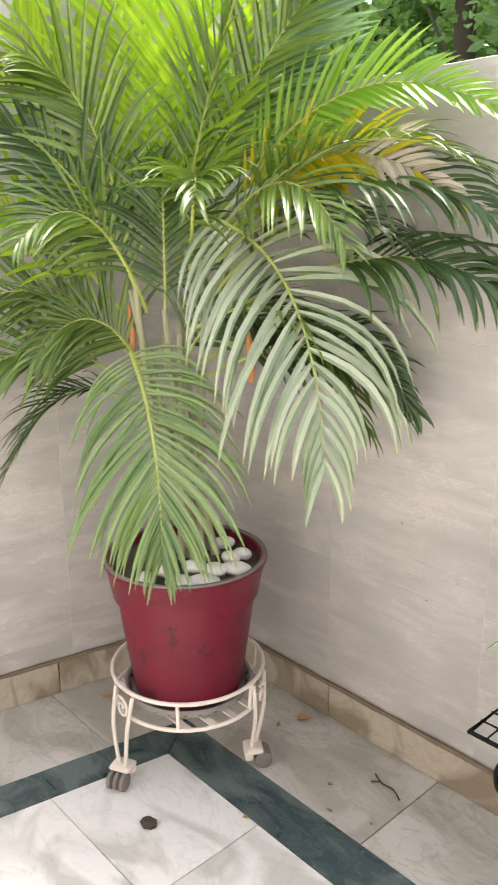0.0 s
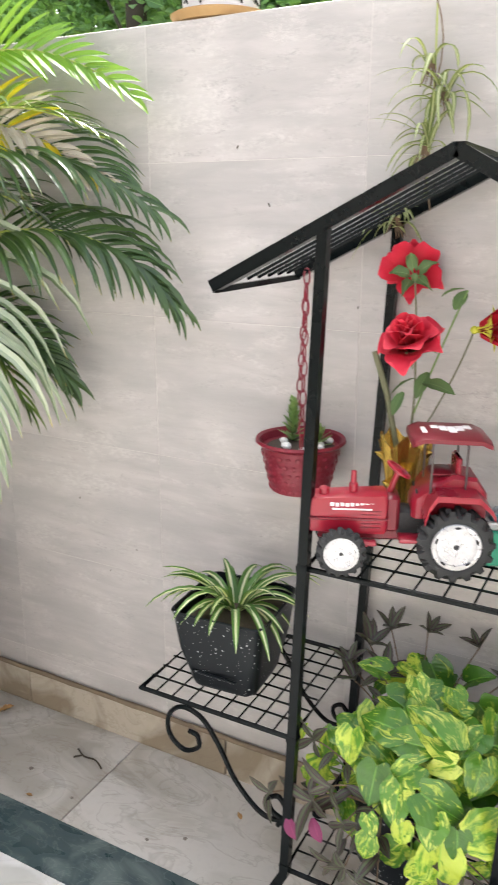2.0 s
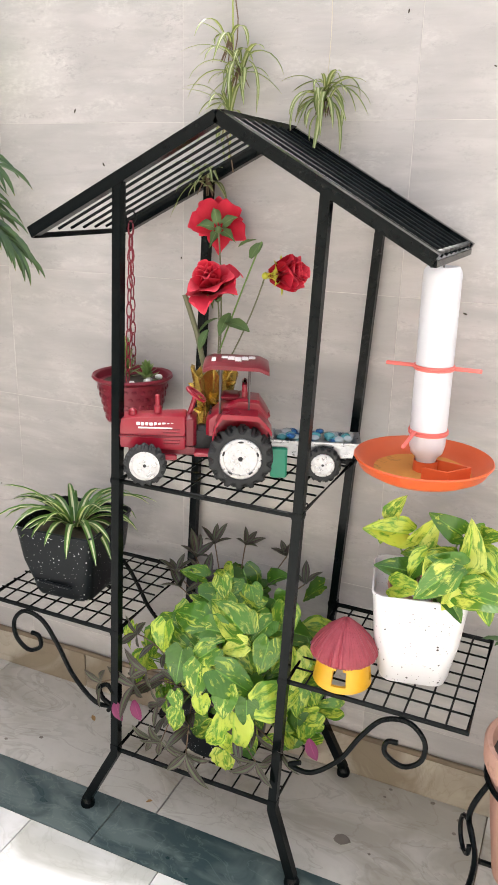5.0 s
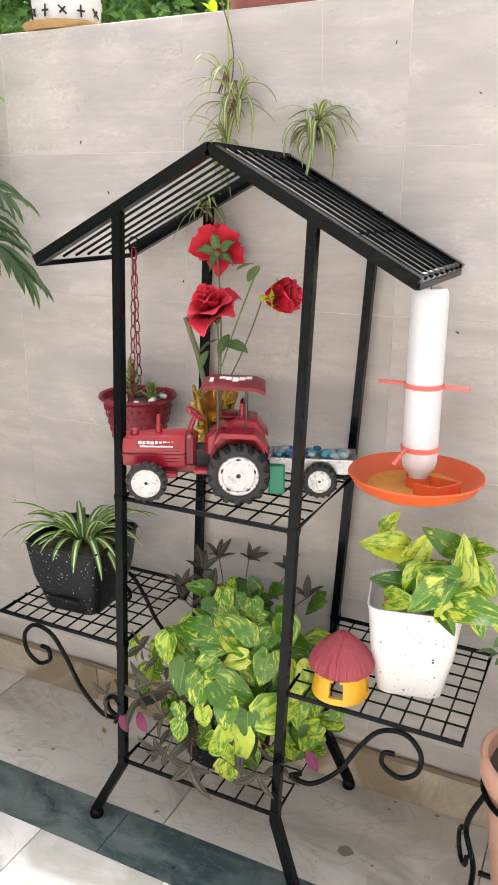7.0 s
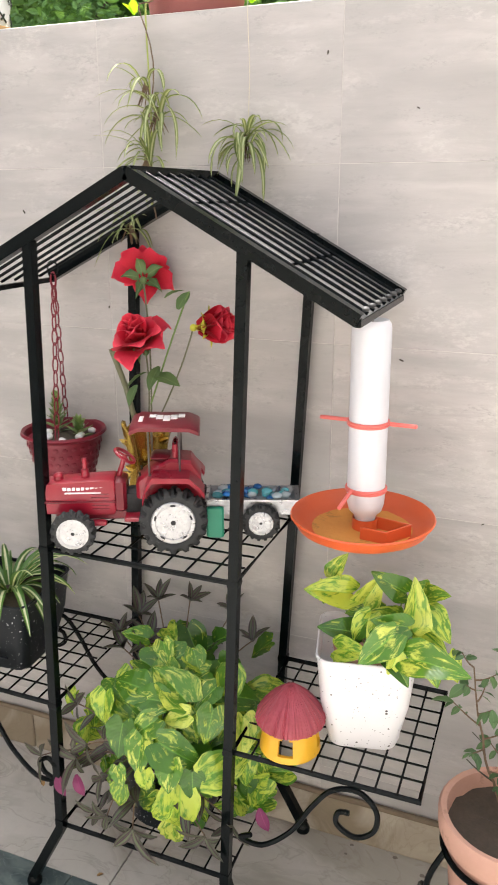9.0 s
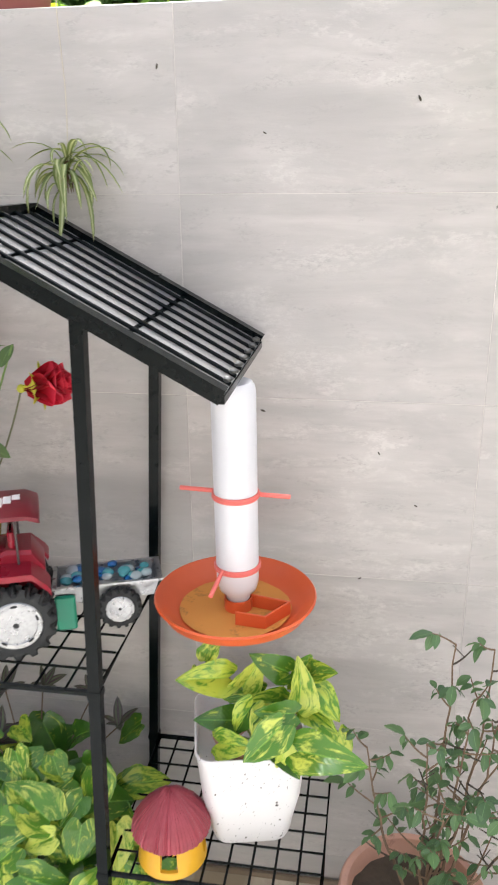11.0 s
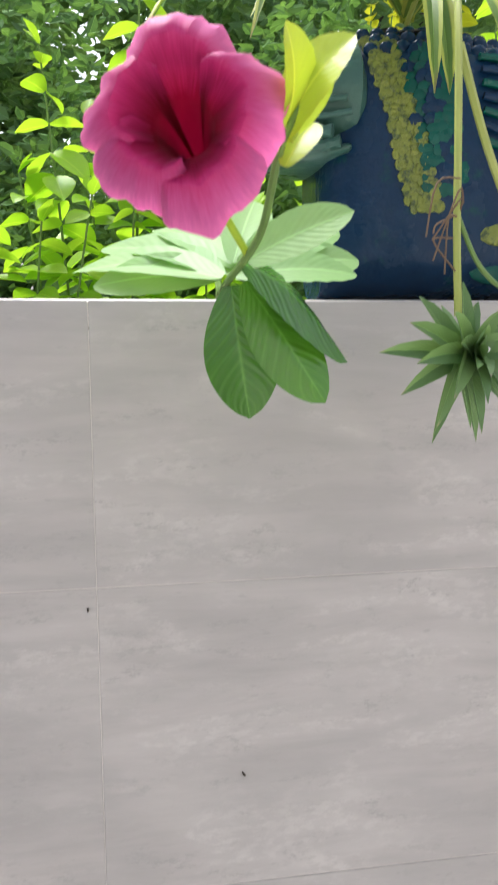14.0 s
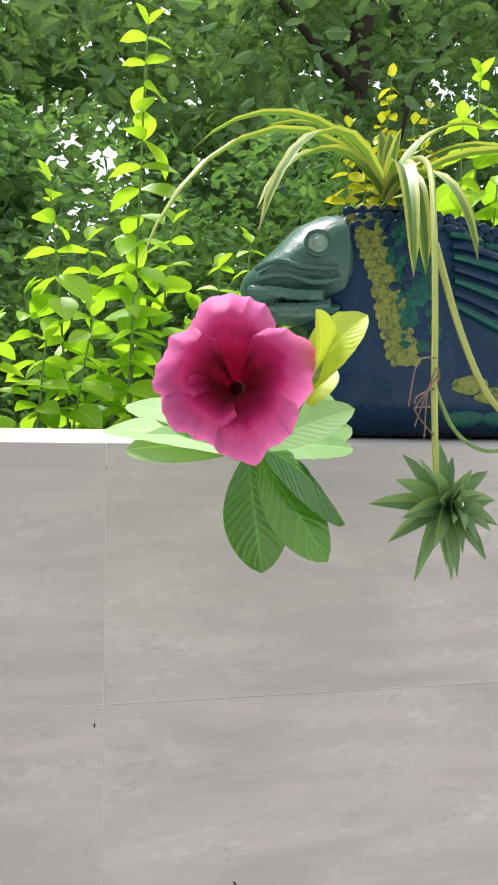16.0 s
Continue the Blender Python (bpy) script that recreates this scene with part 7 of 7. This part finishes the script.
for bx, bz, tx, ty, tz, w in ((0.006, 0.006, 1.795, -0.06, 1.640, 0.040), (0.010, 0.008, 1.835, -0.05, 1.655, 0.036), (0.012, 0.010, 1.955, -0.11, 1.652, 0.038), (0.010, 0.004, 1.960, -0.15, 1.628, 0.036), (0.0, 0.004, 1.790, -0.15, 1.610, 0.036), (0.006, 0.012, 1.90, -0.10, 1.670, 0.032)):
    aim_leaf(ALLA_PALE, N1 + V((bx, 0.02, bz)), (tx, ty, tz), w, (0.0, -0.75, 0.65), 0.05, 0.08, 0.03, "pale green leaf underside")
aim_leaf(ALLA_YOUNG, TIP + V((0.0, 0.0, 0.002)), (1.892, -0.362, 1.692), 0.027, (-0.6, -0.7, 0.5), 0.10, 0.12, 0.03, "young lime leaf")
aim_leaf(ALLA_YOUNG, TIP + V((0.0, 0.0, 0.0)), (1.865, -0.368, 1.693), 0.024, (0.6, -0.7, 0.2), 0.12, 0.12, 0.03, "young lime leaf")
aim_leaf(ALLA_YOUNG, TIP + V((0.002, 0, 0.004)), (1.885, -0.345, 1.695), 0.017, (0.3, -0.9, 0.2), 0.08, 0.12, 0.03, "young lime leaf")
aim_leaf(ALLA_YOUNG, TIP + V((0.002, 0, -0.006)), (1.884, -0.335, 1.668), 0.016, (-0.2, -0.7, 0.6), 0.08, 0.12, 0.03, "young lime leaf")
part("bud", Geo().ball(TIP + V((0.004, -0.004, 0.014)), (0.003, 0.003, 0.012), 8, 8), ALLA_YOUNG, branch, "lime growing tip")

FC = V((1.8285, -0.362, 1.6625))
FAX = V((-0.22, -1.0, 0.10)).normalized()
fu = V((1, 0, 0)) - FAX * FAX.x
fu.normalize()
fv = FAX.cross(fu)
FR = 0.0335
for k in range(5):
    phi0 = radians((95, 163, 226, 292, 14)[k])
    g = Geo()
    na, ns = 26, 22
    vs, uvs = [], []
    for i in range(ns + 1):
        s = i / ns
        for j in range(na + 1):
            u = 2 * j / na - 1
            half = radians(41 + 11 * s)
            phi = phi0 + u * half
            edge = (1.10, 1.0, 1.0, 1.15, 1.06)[k] * (1.0 - 0.40 * abs(u) ** 2.6 * s + s * (0.13 * noise.noise((u * 1.9, k * 3.1, 0.4)) + 0.09 * noise.noise((u * 5.0, k * 3.1, 0.9)) + 0.02 * noise.noise((u * 14.0, k * 3.1, 1.9))))
            r = FR * (edge * (0.36 + 0.72 * ((s - 0.42) / 0.58) ** 0.80) if s > 0.42 else 0.12 + 0.24 * (s / 0.42) ** 1.2)
            z = -0.066 * (max(0.0, 1 - s / 0.62)) ** 1.25 + 0.005 * math.sin(math.pi * min(1, s)) - 0.016 * max(0, s - 0.66) ** 1.3 / 0.34
            z += 0.011 * u * max(0, s - 0.52) + 0.009 * noise.noise((u * 1.5, s * 2.0, k * 5.3)) * s * s + 0.0034 * noise.noise((u * 6.0, s * 2.5, k * 2.3)) * s * s
            z -= 0.006 * abs(u) ** 6 * s
            vs.append(FC + fu * r * math.cos(phi) + fv * r * math.sin(phi) + FAX * z)
            uvs.append((j / na, s))
    fs = [(a * (na + 1) + b, a * (na + 1) + b + 1, (a + 1) * (na + 1) + b + 1, (a + 1) * (na + 1) + b) for a in range(ns) for b in range(na)]
    g.add(vs, fs, uvs)
    part("petal", g, PINK_PETAL, branch, "magenta-pink petal, darker in the throat")
part("throat", Geo().ball(FC - FAX * 0.068, (0.0050, 0.003, 0.0050), 12, 8), THROAT, branch, "dark red throat")
part("flower_tube", Geo().tube(spline([FC - FAX * 0.070, FC - FAX * 0.076 + V((0.005, 0, -0.01)), N1 + V((0.004, -0.045, 0.012))], 6), [0.003, 0.0045, 0.0045, 0.0035, 0.003, 0.0026, 0.0024, 0.0022, 0.002, 0.002, 0.002, 0.002, 0.002], 10), ALLA_YOUNG, branch, "pale green flower tube")

# ---- garden behind the wall ----
def leaf_cloud(name, material, count, place, size, label, seed, flat=0.5, kind="stuff", category="foliage", parent=None):
    """Many small pointed leaves, each of four triangles, at places drawn by a rule."""
    r = np.random.RandomState(seed)
    c = place(r, count)
    n = len(c)
    L = size * r.uniform(0.6, 1.3, n)
    d = r.normal(size=(n, 3))
    d[:, 2] *= flat
    d /= np.linalg.norm(d, axis=1)[:, None]
    s = np.cross(d, r.normal(size=(n, 3)))
    s /= np.linalg.norm(s, axis=1)[:, None]
    up = np.cross(s, d)
    def at(along, side, lift):
        return c + d * (L * along)[:, None] + s * (L * side)[:, None] + up * (L * lift)[:, None]
    q = np.stack([at(0, 0, 0), at(0.28, 0.25, 0.05), at(0.68, 0.22, 0.03), at(1, 0, -0.1), at(0.68, -0.22, 0.03), at(0.28, -0.25, 0.05)], 1)
    faces = np.array([(0, 1, 2), (0, 2, 3), (0, 3, 4), (0, 4, 5)])
    f = (faces[None] + 6 * np.arange(n)[:, None, None]).reshape(-1, 3)
    me = bpy.data.meshes.new(name)
    base = np.array(root_place(parent)) if parent else 0
    me.from_pydata((q.reshape(-1, 3) - base).tolist(), [], f.tolist())
    lay = me.uv_layers.new(name="UVMap")
    one = np.array([(0.5, 0), (1, 0.28), (0.95, 0.68), (0.5, 1), (0.05, 0.68), (0, 0.28)])
    lay.data.foreach_set("uv", np.tile(one[faces].reshape(-1), n))
    me.materials.append(material)
    ob = new(name, me)
    if parent:
        ob.parent = parent
        return tagged(ob, label)
    return tagged(ob, label, category, kind=kind)


def clumps(x0, x1, y0, y1, z0, z1, k, spread, seed):
    cr = np.random.RandomState(seed)
    cs = np.stack([cr.uniform(x0, x1, k), cr.uniform(y0, y1, k), cr.uniform(z0, z1, k)], 1)
    rad = cr.uniform(0.5, 1.3, k) * spread

    def place(r, n):
        i = r.randint(0, k, n)
        v = r.normal(size=(n, 3))
        v /= np.linalg.norm(v, axis=1)[:, None]
        out = cs[i] + v * (rad[i] * r.uniform(0.55, 1.0, n) ** 0.5)[:, None]
        out = out[out[:, 1] > 0.32]
        gap = (np.abs(out[:, 0] - 1.55 - 0.1 * np.sin(3 * out[:, 2])) < 0.28) & (out[:, 2] > 2.05) & (r.uniform(size=len(out)) < 0.35)
        return out[~gap]
    return place


leaf_cloud("hedge", HEDGE_MID, 26000, clumps(-2.2, 4.2, 1.4, 2.0, 0.9, 2.1, 120, 0.26, 1), 0.042, "dense mid-green garden hedge", 11)
leaf_cloud("hedge", HEDGE, 50000, clumps(-5.5, 6.0, 2.4, 3.6, 1.2, 3.4, 210, 0.38, 2), 0.085, "dark green garden thicket", 12)
leaf_cloud("far_woods", HEDGE, 64000, clumps(-9.0, 9.0, 5.0, 7.5, 1.2, 6.6, 230, 0.8, 3), 0.18, "far dark trees with sky between them", 13)
leaf_cloud("feathery_bush", HEDGE_MID, 7000, clumps(1.0, 2.4, 1.3, 2.0, 1.5, 2.35, 36, 0.2, 4), 0.04, "fine-leaved feathery green bush", 14)

for k, (x, y, h, r) in enumerate(((-1.0, 2.0, 4.2, 0.09), (0.6, 3.2, 4.5, 0.11), (3.05, 3.0, 4.6, 0.13), (3.6, 4.0, 5.0, 0.13), (-2.6, 3.4, 4.8, 0.12))):
    tree = thing("tree", (x, y, -0.03), "dark leafy garden tree with a brown trunk", "tree", "garden trees")
    part("trunk", Geo().tube(spline([(x, y, -0.03), (x + 0.05, y, 1.2), (x - 0.06, y + 0.05, 2.4), (x + 0.1, y, h)], 5), [r * (1 - 0.045 * i) for i in range(16)], 10), BARK, tree, "rough brown trunk")
    for j in range(6):
        a = 2.4 * j
        s = V((x, y, 1.5 + 0.4 * j))
        part("limb", Geo().tube(bez(s, s + V((0.3 * math.cos(a), 0.3 * math.sin(a), 0.2)), s + V((0.8 * math.cos(a), 0.5 * math.sin(a), 0.7)), 6), [r * 0.2 * (1 - 0.12 * i) for i in range(7)], 6), BARK, tree)
    leaf_cloud("crown", HEDGE, 6000, clumps(x - 0.9, x + 0.9, y - 0.5, y + 0.6, 2.2, h + 0.2, 34, 0.3, 20 + k), 0.07, "crown of dark leaves", 40 + k, parent=tree)

sm = [leaf_mesh("leaf", SHRUB, 0.072, 0.046, "lance", b, 0.16, 0.02, 6, 3) for b in (0.1, 0.3)]


def shrub(x, y, tops, label, mesh=sm, size=1.0, step=0.038):
    """Upright stems with pairs of leaves set crosswise all the way up."""
    ob = thing("shrub", (x, y, -0.03), label, "shrub", "shrubs behind the wall")
    for (tx, ty, tz) in tops:
        root = V((x + 0.25 * (tx - x), y + 0.25 * (ty - y), -0.03))
        line = bez(root, (root.x, root.y, 1.2), (tx, ty, tz), 40)
        part("stem", Geo().tube(line, [0.005 - 0.0035 * i / 40 for i in range(41)], 5), GREEN_STEM, ob)
        zz, k = max(1.50, tz - 0.62), 0
        for p, q in zip(line, line[1:]):
            while p.z <= zz < q.z:
                c = p.lerp(q, (zz - p.z) / (q.z - p.z))
                top = 1 - 0.55 * max(0, (zz - tz + 0.16) / 0.16)
                for h in ((0, 180) if zz > tz - 0.3 else (0, 180, 90, 270)):
                    leaf_at(mesh[k % 2], "leaf", ob, c, h + 37 * k + rng.uniform(-20, 20), rng.uniform(-32, 18), rng.uniform(-35, 35), size * top * rng.uniform(0.8, 1.15) * (1 if h in (0, 180) else 0.8))
                k += 1
                zz += step * rng.uniform(0.85, 1.2)
        leaf_at(mesh[0], "leaf", ob, line[-1], rng.uniform(0, 360), 45, 0, size * 0.5)
        leaf_at(mesh[0], "leaf", ob, line[-1], rng.uniform(0, 360), 60, 0, size * 0.5)
    return ob


BR = "bright green leafy shrub with upright stems"
shrub(1.80, 0.62, [(1.850, 0.58, 2.23), (1.70, 0.56, 1.97), (1.76, 0.66, 1.90), (1.90, 0.62, 1.93), (1.66, 0.6, 1.80), (1.83, 0.52, 1.80)], BR)
shrub(1.62, 0.55, [(1.62, 0.52, 1.74), (1.70, 0.50, 1.72), (1.56, 0.56, 1.82), (1.77, 0.52, 1.76), (1.50, 0.5, 1.70)], BR)
shrub(1.98, 0.66, [(1.98, 0.62, 1.86), (2.05, 0.70, 1.92), (1.93, 0.56, 1.78), (2.12, 0.66, 1.84), (2.0, 0.5, 1.74)], BR)
shrub(2.42, 0.60, [(2.37, 0.52, 2.11), (2.46, 0.56, 2.02), (2.30, 0.55, 1.90), (2.43, 0.58, 2.21), (2.52, 0.6, 2.16), (2.40, 0.5, 1.86), (2.22, 0.56, 1.86)], BR)
shrub(1.25, 0.55, [(1.22, 0.5, 1.72), (1.32, 0.52, 1.78), (1.14, 0.55, 1.76), (1.40, 0.5, 1.70), (1.06, 0.5, 1.72)], BR)
shrub(0.85, 0.60, [(0.82, 0.5, 1.74), (0.92, 0.5, 1.78), (0.74, 0.55, 1.80), (0.98, 0.5, 1.72), (0.68, 0.5, 1.72)], BR)
YM = leafy("yellow_shrub_leaf", (0.42, 0.46, 0.03), (0.62, 0.62, 0.06), 0.4, 0.4)
ym = [leaf_mesh("leaf", YM, 0.050, 0.034, "lance", b, 0.12, 0.02, 6, 3) for b in (0.1, 0.3)]
shrub(2.22, 0.72, [(2.24, 0.72, 2.15), (2.32, 0.72, 2.25), (2.27, 0.70, 2.10), (2.36, 0.70, 2.16), (2.40, 0.72, 2.20), (2.31, 0.74, 2.17)], "yellow small-leaved shrub behind the fish planter", ym, 1.0, 0.026)

# ---- small marks and litter ----
for (x, z, s, tilt_) in ((0.629, 1.383, 0.006, 20), (0.695, 1.281, 0.006, -25), (0.876, 1.104, 0.004, 10), (1.305, 1.527, 0.005, 10), (1.661, 1.479, 0.006, -25), (1.63, 0.978, 0.004, -35), (1.691, 0.893, 0.004, -60), (1.609, 0.759, 0.004, 60), (1.454, 1.44, 0.004, -60), (1.908, 1.173, 0.004, -30),
                         (1.772, 1.341, 0.003, 0), (1.45, 1.04, 0.006, -70), (0.20, 0.62, 0.004, 15), (0.28, 0.45, 0.004, 40), (0.36, 0.52, 0.003, 0), (1.16, 0.86, 0.003, 0)):
    s *= 0.72
    m = Matrix.Translation((x, -0.001, z)) @ Matrix.Rotation(radians(tilt_), 4, "Y")
    g = Geo().ball((0, 0, 0), (s * 0.35, 0.0016, s), 8, 6, m.to_3x3().to_4x4())
    ob = part("speck", g, BARK, wall_main, "small dark speck on the tiles", local=True)
    ob.location = (x, -0.001, z)

STAIN_GREY = surface("dried_grey_stain", (0.14, 0.12, 0.10), (0.24, 0.21, 0.18), 30, 0.8, 0.2)
for x, y, r in ((1.354, -0.202, 0.015), (1.403, -0.051, 0.003), (1.409, -0.024, 0.004), (1.561, -0.049, 0.005), (1.557, -0.089, 0.004), (1.579, -0.119, 0.005), (1.414, -0.214, 0.003), (1.501, -0.024, 0.005), (0.62, -0.22, 0.005), (0.55, -0.26, 0.004), (0.33, -0.24, 0.004), (0.18, -0.21, 0.006)):
    ring = [V((x + r * rng.uniform(0.8, 1.25) * math.cos(6.2832 * j / 14), y + r * rng.uniform(0.6, 1.0) * math.sin(6.2832 * j / 14), 0.0)) for j in range(14)]
    c = V((x, y, 0))
    g = Geo().loft([[p + V((0, 0, -0.002)) for p in ring], [p + V((0, 0, 0.0008)) for p in ring], [c + (p - c) * 0.6 + V((0, 0, 0.0012)) for p in ring]])
    part("floor_stain", g, STAIN_GREY, floor, "dried grey stain on the marble")

stone = Geo()
stone.lathe([(0.004, 0.0), (0.017, 0.002), (0.019, 0.010), (0.012, 0.017), (0.002, 0.018)], 7, (0, 0, 0), Matrix.Rotation(0.4, 4, "Z") @ Matrix.Diagonal((1.1, 0.9, 1, 1)))
solid("stone", stone, BARK, "small dark stone lying on the marble floor", "stone", smooth=False).location = (-0.005, -0.610, 0.0)
DRY = leafy("dry_leaf", (0.26, 0.14, 0.05), (0.4, 0.24, 0.1), 0.8, 0.1)
dl = leaf_mesh("dry_leaf", DRY, 0.045, 0.026, "lance", -0.25, 0.3, 0.1)
for (x, y, rz, s) in ((-0.049, -0.087, 40, 0.9), (-0.46, -0.36, 10, 1.0), (-0.50, -0.42, 70, 0.7), (-0.06, -0.15, 120, 0.4), (0.25, -0.28, 200, 0.35), (0.12, -0.44, 10, 0.4), (0.95, -0.29, 30, 0.3), (0.7, -0.12, 140, 0.4), (1.35, -0.35, 300, 0.4)):
    ob = new("dry_leaf", dl)
    ob.matrix_basis = Matrix.Translation((x, y, 0.0035)) @ Matrix.Rotation(radians(rz), 4, "Z") @ Matrix.Scale(s, 4)
    tagged(ob, "curled dry brown leaf lying on the marble floor", "fallen leaf", "fallen leaves on the floor")
for (pts) in (((0.235, -0.105, 0.003), (0.27, -0.125, 0.008), (0.30, -0.120, 0.005), (0.33, -0.135, 0.003)), ((0.26, -0.12, 0.004), (0.245, -0.135, 0.004))):
    solid("twig", Geo().tube(spline(pts, 5), 0.0022, 6), BARK, "thin dark twig lying on the marble floor", "twig", "twigs on the floor")

# ---- the tiles and slabs of walls and floor ----
def tile_mesh(w, h, t=0.006):
    return Geo().box((0, 0, 0), (w - 0.0010, t, h - 0.0010), ch=0.0004).mesh("tile", TILE, smooth=False)


ROWS_Z = [0.10, 0.16, 0.46, 0.76, 1.06, 1.36, 1.604]
TW = 0.45
cache = {}
for z0, z1 in zip(ROWS_Z, ROWS_Z[1:]):
    x = 1.33 - 5 * TW
    while x < 4.2:
        a, b = max(x, LW0), min(x + TW, 4.5)
        if b - a > 0.02:
            key = (round(b - a, 4), round(z1 - z0, 4))
            if key not in cache:
                cache[key] = tile_mesh(*key)
            ob = new("tile", cache[key])
            ob.parent = wall_main
            ob.location = ((a + b) / 2, 0.003 + rng.uniform(-0.0002, 0.0002), (z0 + z1) / 2)
        x += TW
for z0, z1 in zip([0.10, 0.16, 0.46, 0.76, 1.06, 1.36, 1.66, 1.96, 2.26], [0.16, 0.46, 0.76, 1.06, 1.36, 1.66, 1.96, 2.26, 2.3]):
    x = 0.0
    while x < 3.8:
        a, b = x, x + TW
        key = (round(b - a, 4), round(z1 - z0, 4))
        if key not in cache:
            cache[key] = tile_mesh(*key)
        ob = new("tile", cache[key])
        ob.parent = wall_side
        ob.matrix_basis = m_side @ Matrix.Translation(((a + b) / 2, -0.003, (z0 + z1) / 2))
        x += TW


def slab(name, pts, material):
    """A floor slab from its corners, seen from above, with a thin open joint round it."""
    c = sum((V((*p, 0)) for p in pts), V()) / len(pts)
    top, low = [], []
    for p in pts:
        q = V((*p, 0))
        q = q + (c - q).normalized() * 0.0014
        top.append(q + (c - q).normalized() * 0.0007)
        low.append(q)
    g = Geo().loft([[p + V((0, 0, -0.006)) for p in low], [p + V((0, 0, -0.0008)) for p in low], top])
    ob = new(name, g.mesh(name, material, smooth=False, origin=c))
    ob.parent, ob.location = floor, c
    return ob


def xs(y, off):
    return off + SLANT * y


STRIP_OUT, STRIP_IN, W_OUT, W_IN = -0.201, -0.095, -0.305, -0.428
edges = [-0.277, 0.353, 0.983, 1.613, 2.243, 2.873, 3.503, 4.133]
for a, b in zip(edges, edges[1:]):
    if a < -0.2:
        slab("floor_slab", [(xs(0, LW0), 0), (xs(W_OUT, LW0), W_OUT), (xs(W_OUT, STRIP_OUT), W_OUT), (xs(W_OUT, STRIP_OUT) + 0.02, 0)], WHITE_MARBLE)
        slab("floor_slab", [(xs(W_OUT, STRIP_OUT) + 0.02, 0), (xs(W_OUT, STRIP_OUT), W_OUT), (b, W_OUT), (b, 0)], WHITE_MARBLE)
    else:
        slab("floor_slab", [(a, 0), (a, W_OUT), (b, W_OUT), (b, 0)], WHITE_MARBLE)
cut = [xs(W_OUT, STRIP_OUT), 0.9, 1.9, 2.9, 4.2]
for a, b in zip(cut, cut[1:]):
    slab("border_slab", [(a, W_OUT), (a if a > 0 else xs(W_IN, STRIP_OUT) + 0.12, W_IN), (b, W_IN), (b, W_OUT)] if a > 0 else [(a, W_OUT), (xs(W_IN, STRIP_IN), W_IN), (b, W_IN), (b, W_OUT)], GREEN_MARBLE)
ys = [W_IN, -1.0, -1.7, -2.4, -3.2]
for k, (a, b) in enumerate(zip(ys, ys[1:])):
    first = [(xs(W_OUT, STRIP_OUT), W_OUT), (xs(b, STRIP_OUT), b), (xs(b, STRIP_IN), b), (xs(a, STRIP_IN), a)] if k == 0 else [(xs(a, STRIP_OUT), a), (xs(b, STRIP_OUT), b), (xs(b, STRIP_IN), b), (xs(a, STRIP_IN), a)]
    slab("border_slab", first, GREEN_MARBLE)
ys = [W_OUT, -0.52, -1.15, -1.78, -2.4, -3.2]
for a, b in zip(ys, ys[1:]):
    slab("floor_slab", [(xs(a, LW0), a), (xs(b, LW0), b), (xs(b, STRIP_OUT), b), (xs(a, STRIP_OUT), a)], WHITE_MARBLE)
cols = [None, 0.16, 0.46, 0.76, 1.06, 1.36, 1.66, 1.96, 2.26, 2.86, 3.46, 4.2]
ys = [W_IN, -0.73, -1.03, -1.33, -1.63, -2.2, -2.8, -3.4, -4.4]
for a, b in zip(ys, ys[1:]):
    for x0, x1 in zip(cols, cols[1:]):
        slab("floor_slab", [(xs(a, STRIP_IN) if x0 is None else x0, a), (xs(b, STRIP_IN) if x0 is None else x0, b), (x1, b), (x1, a)], INNER_MARBLE)
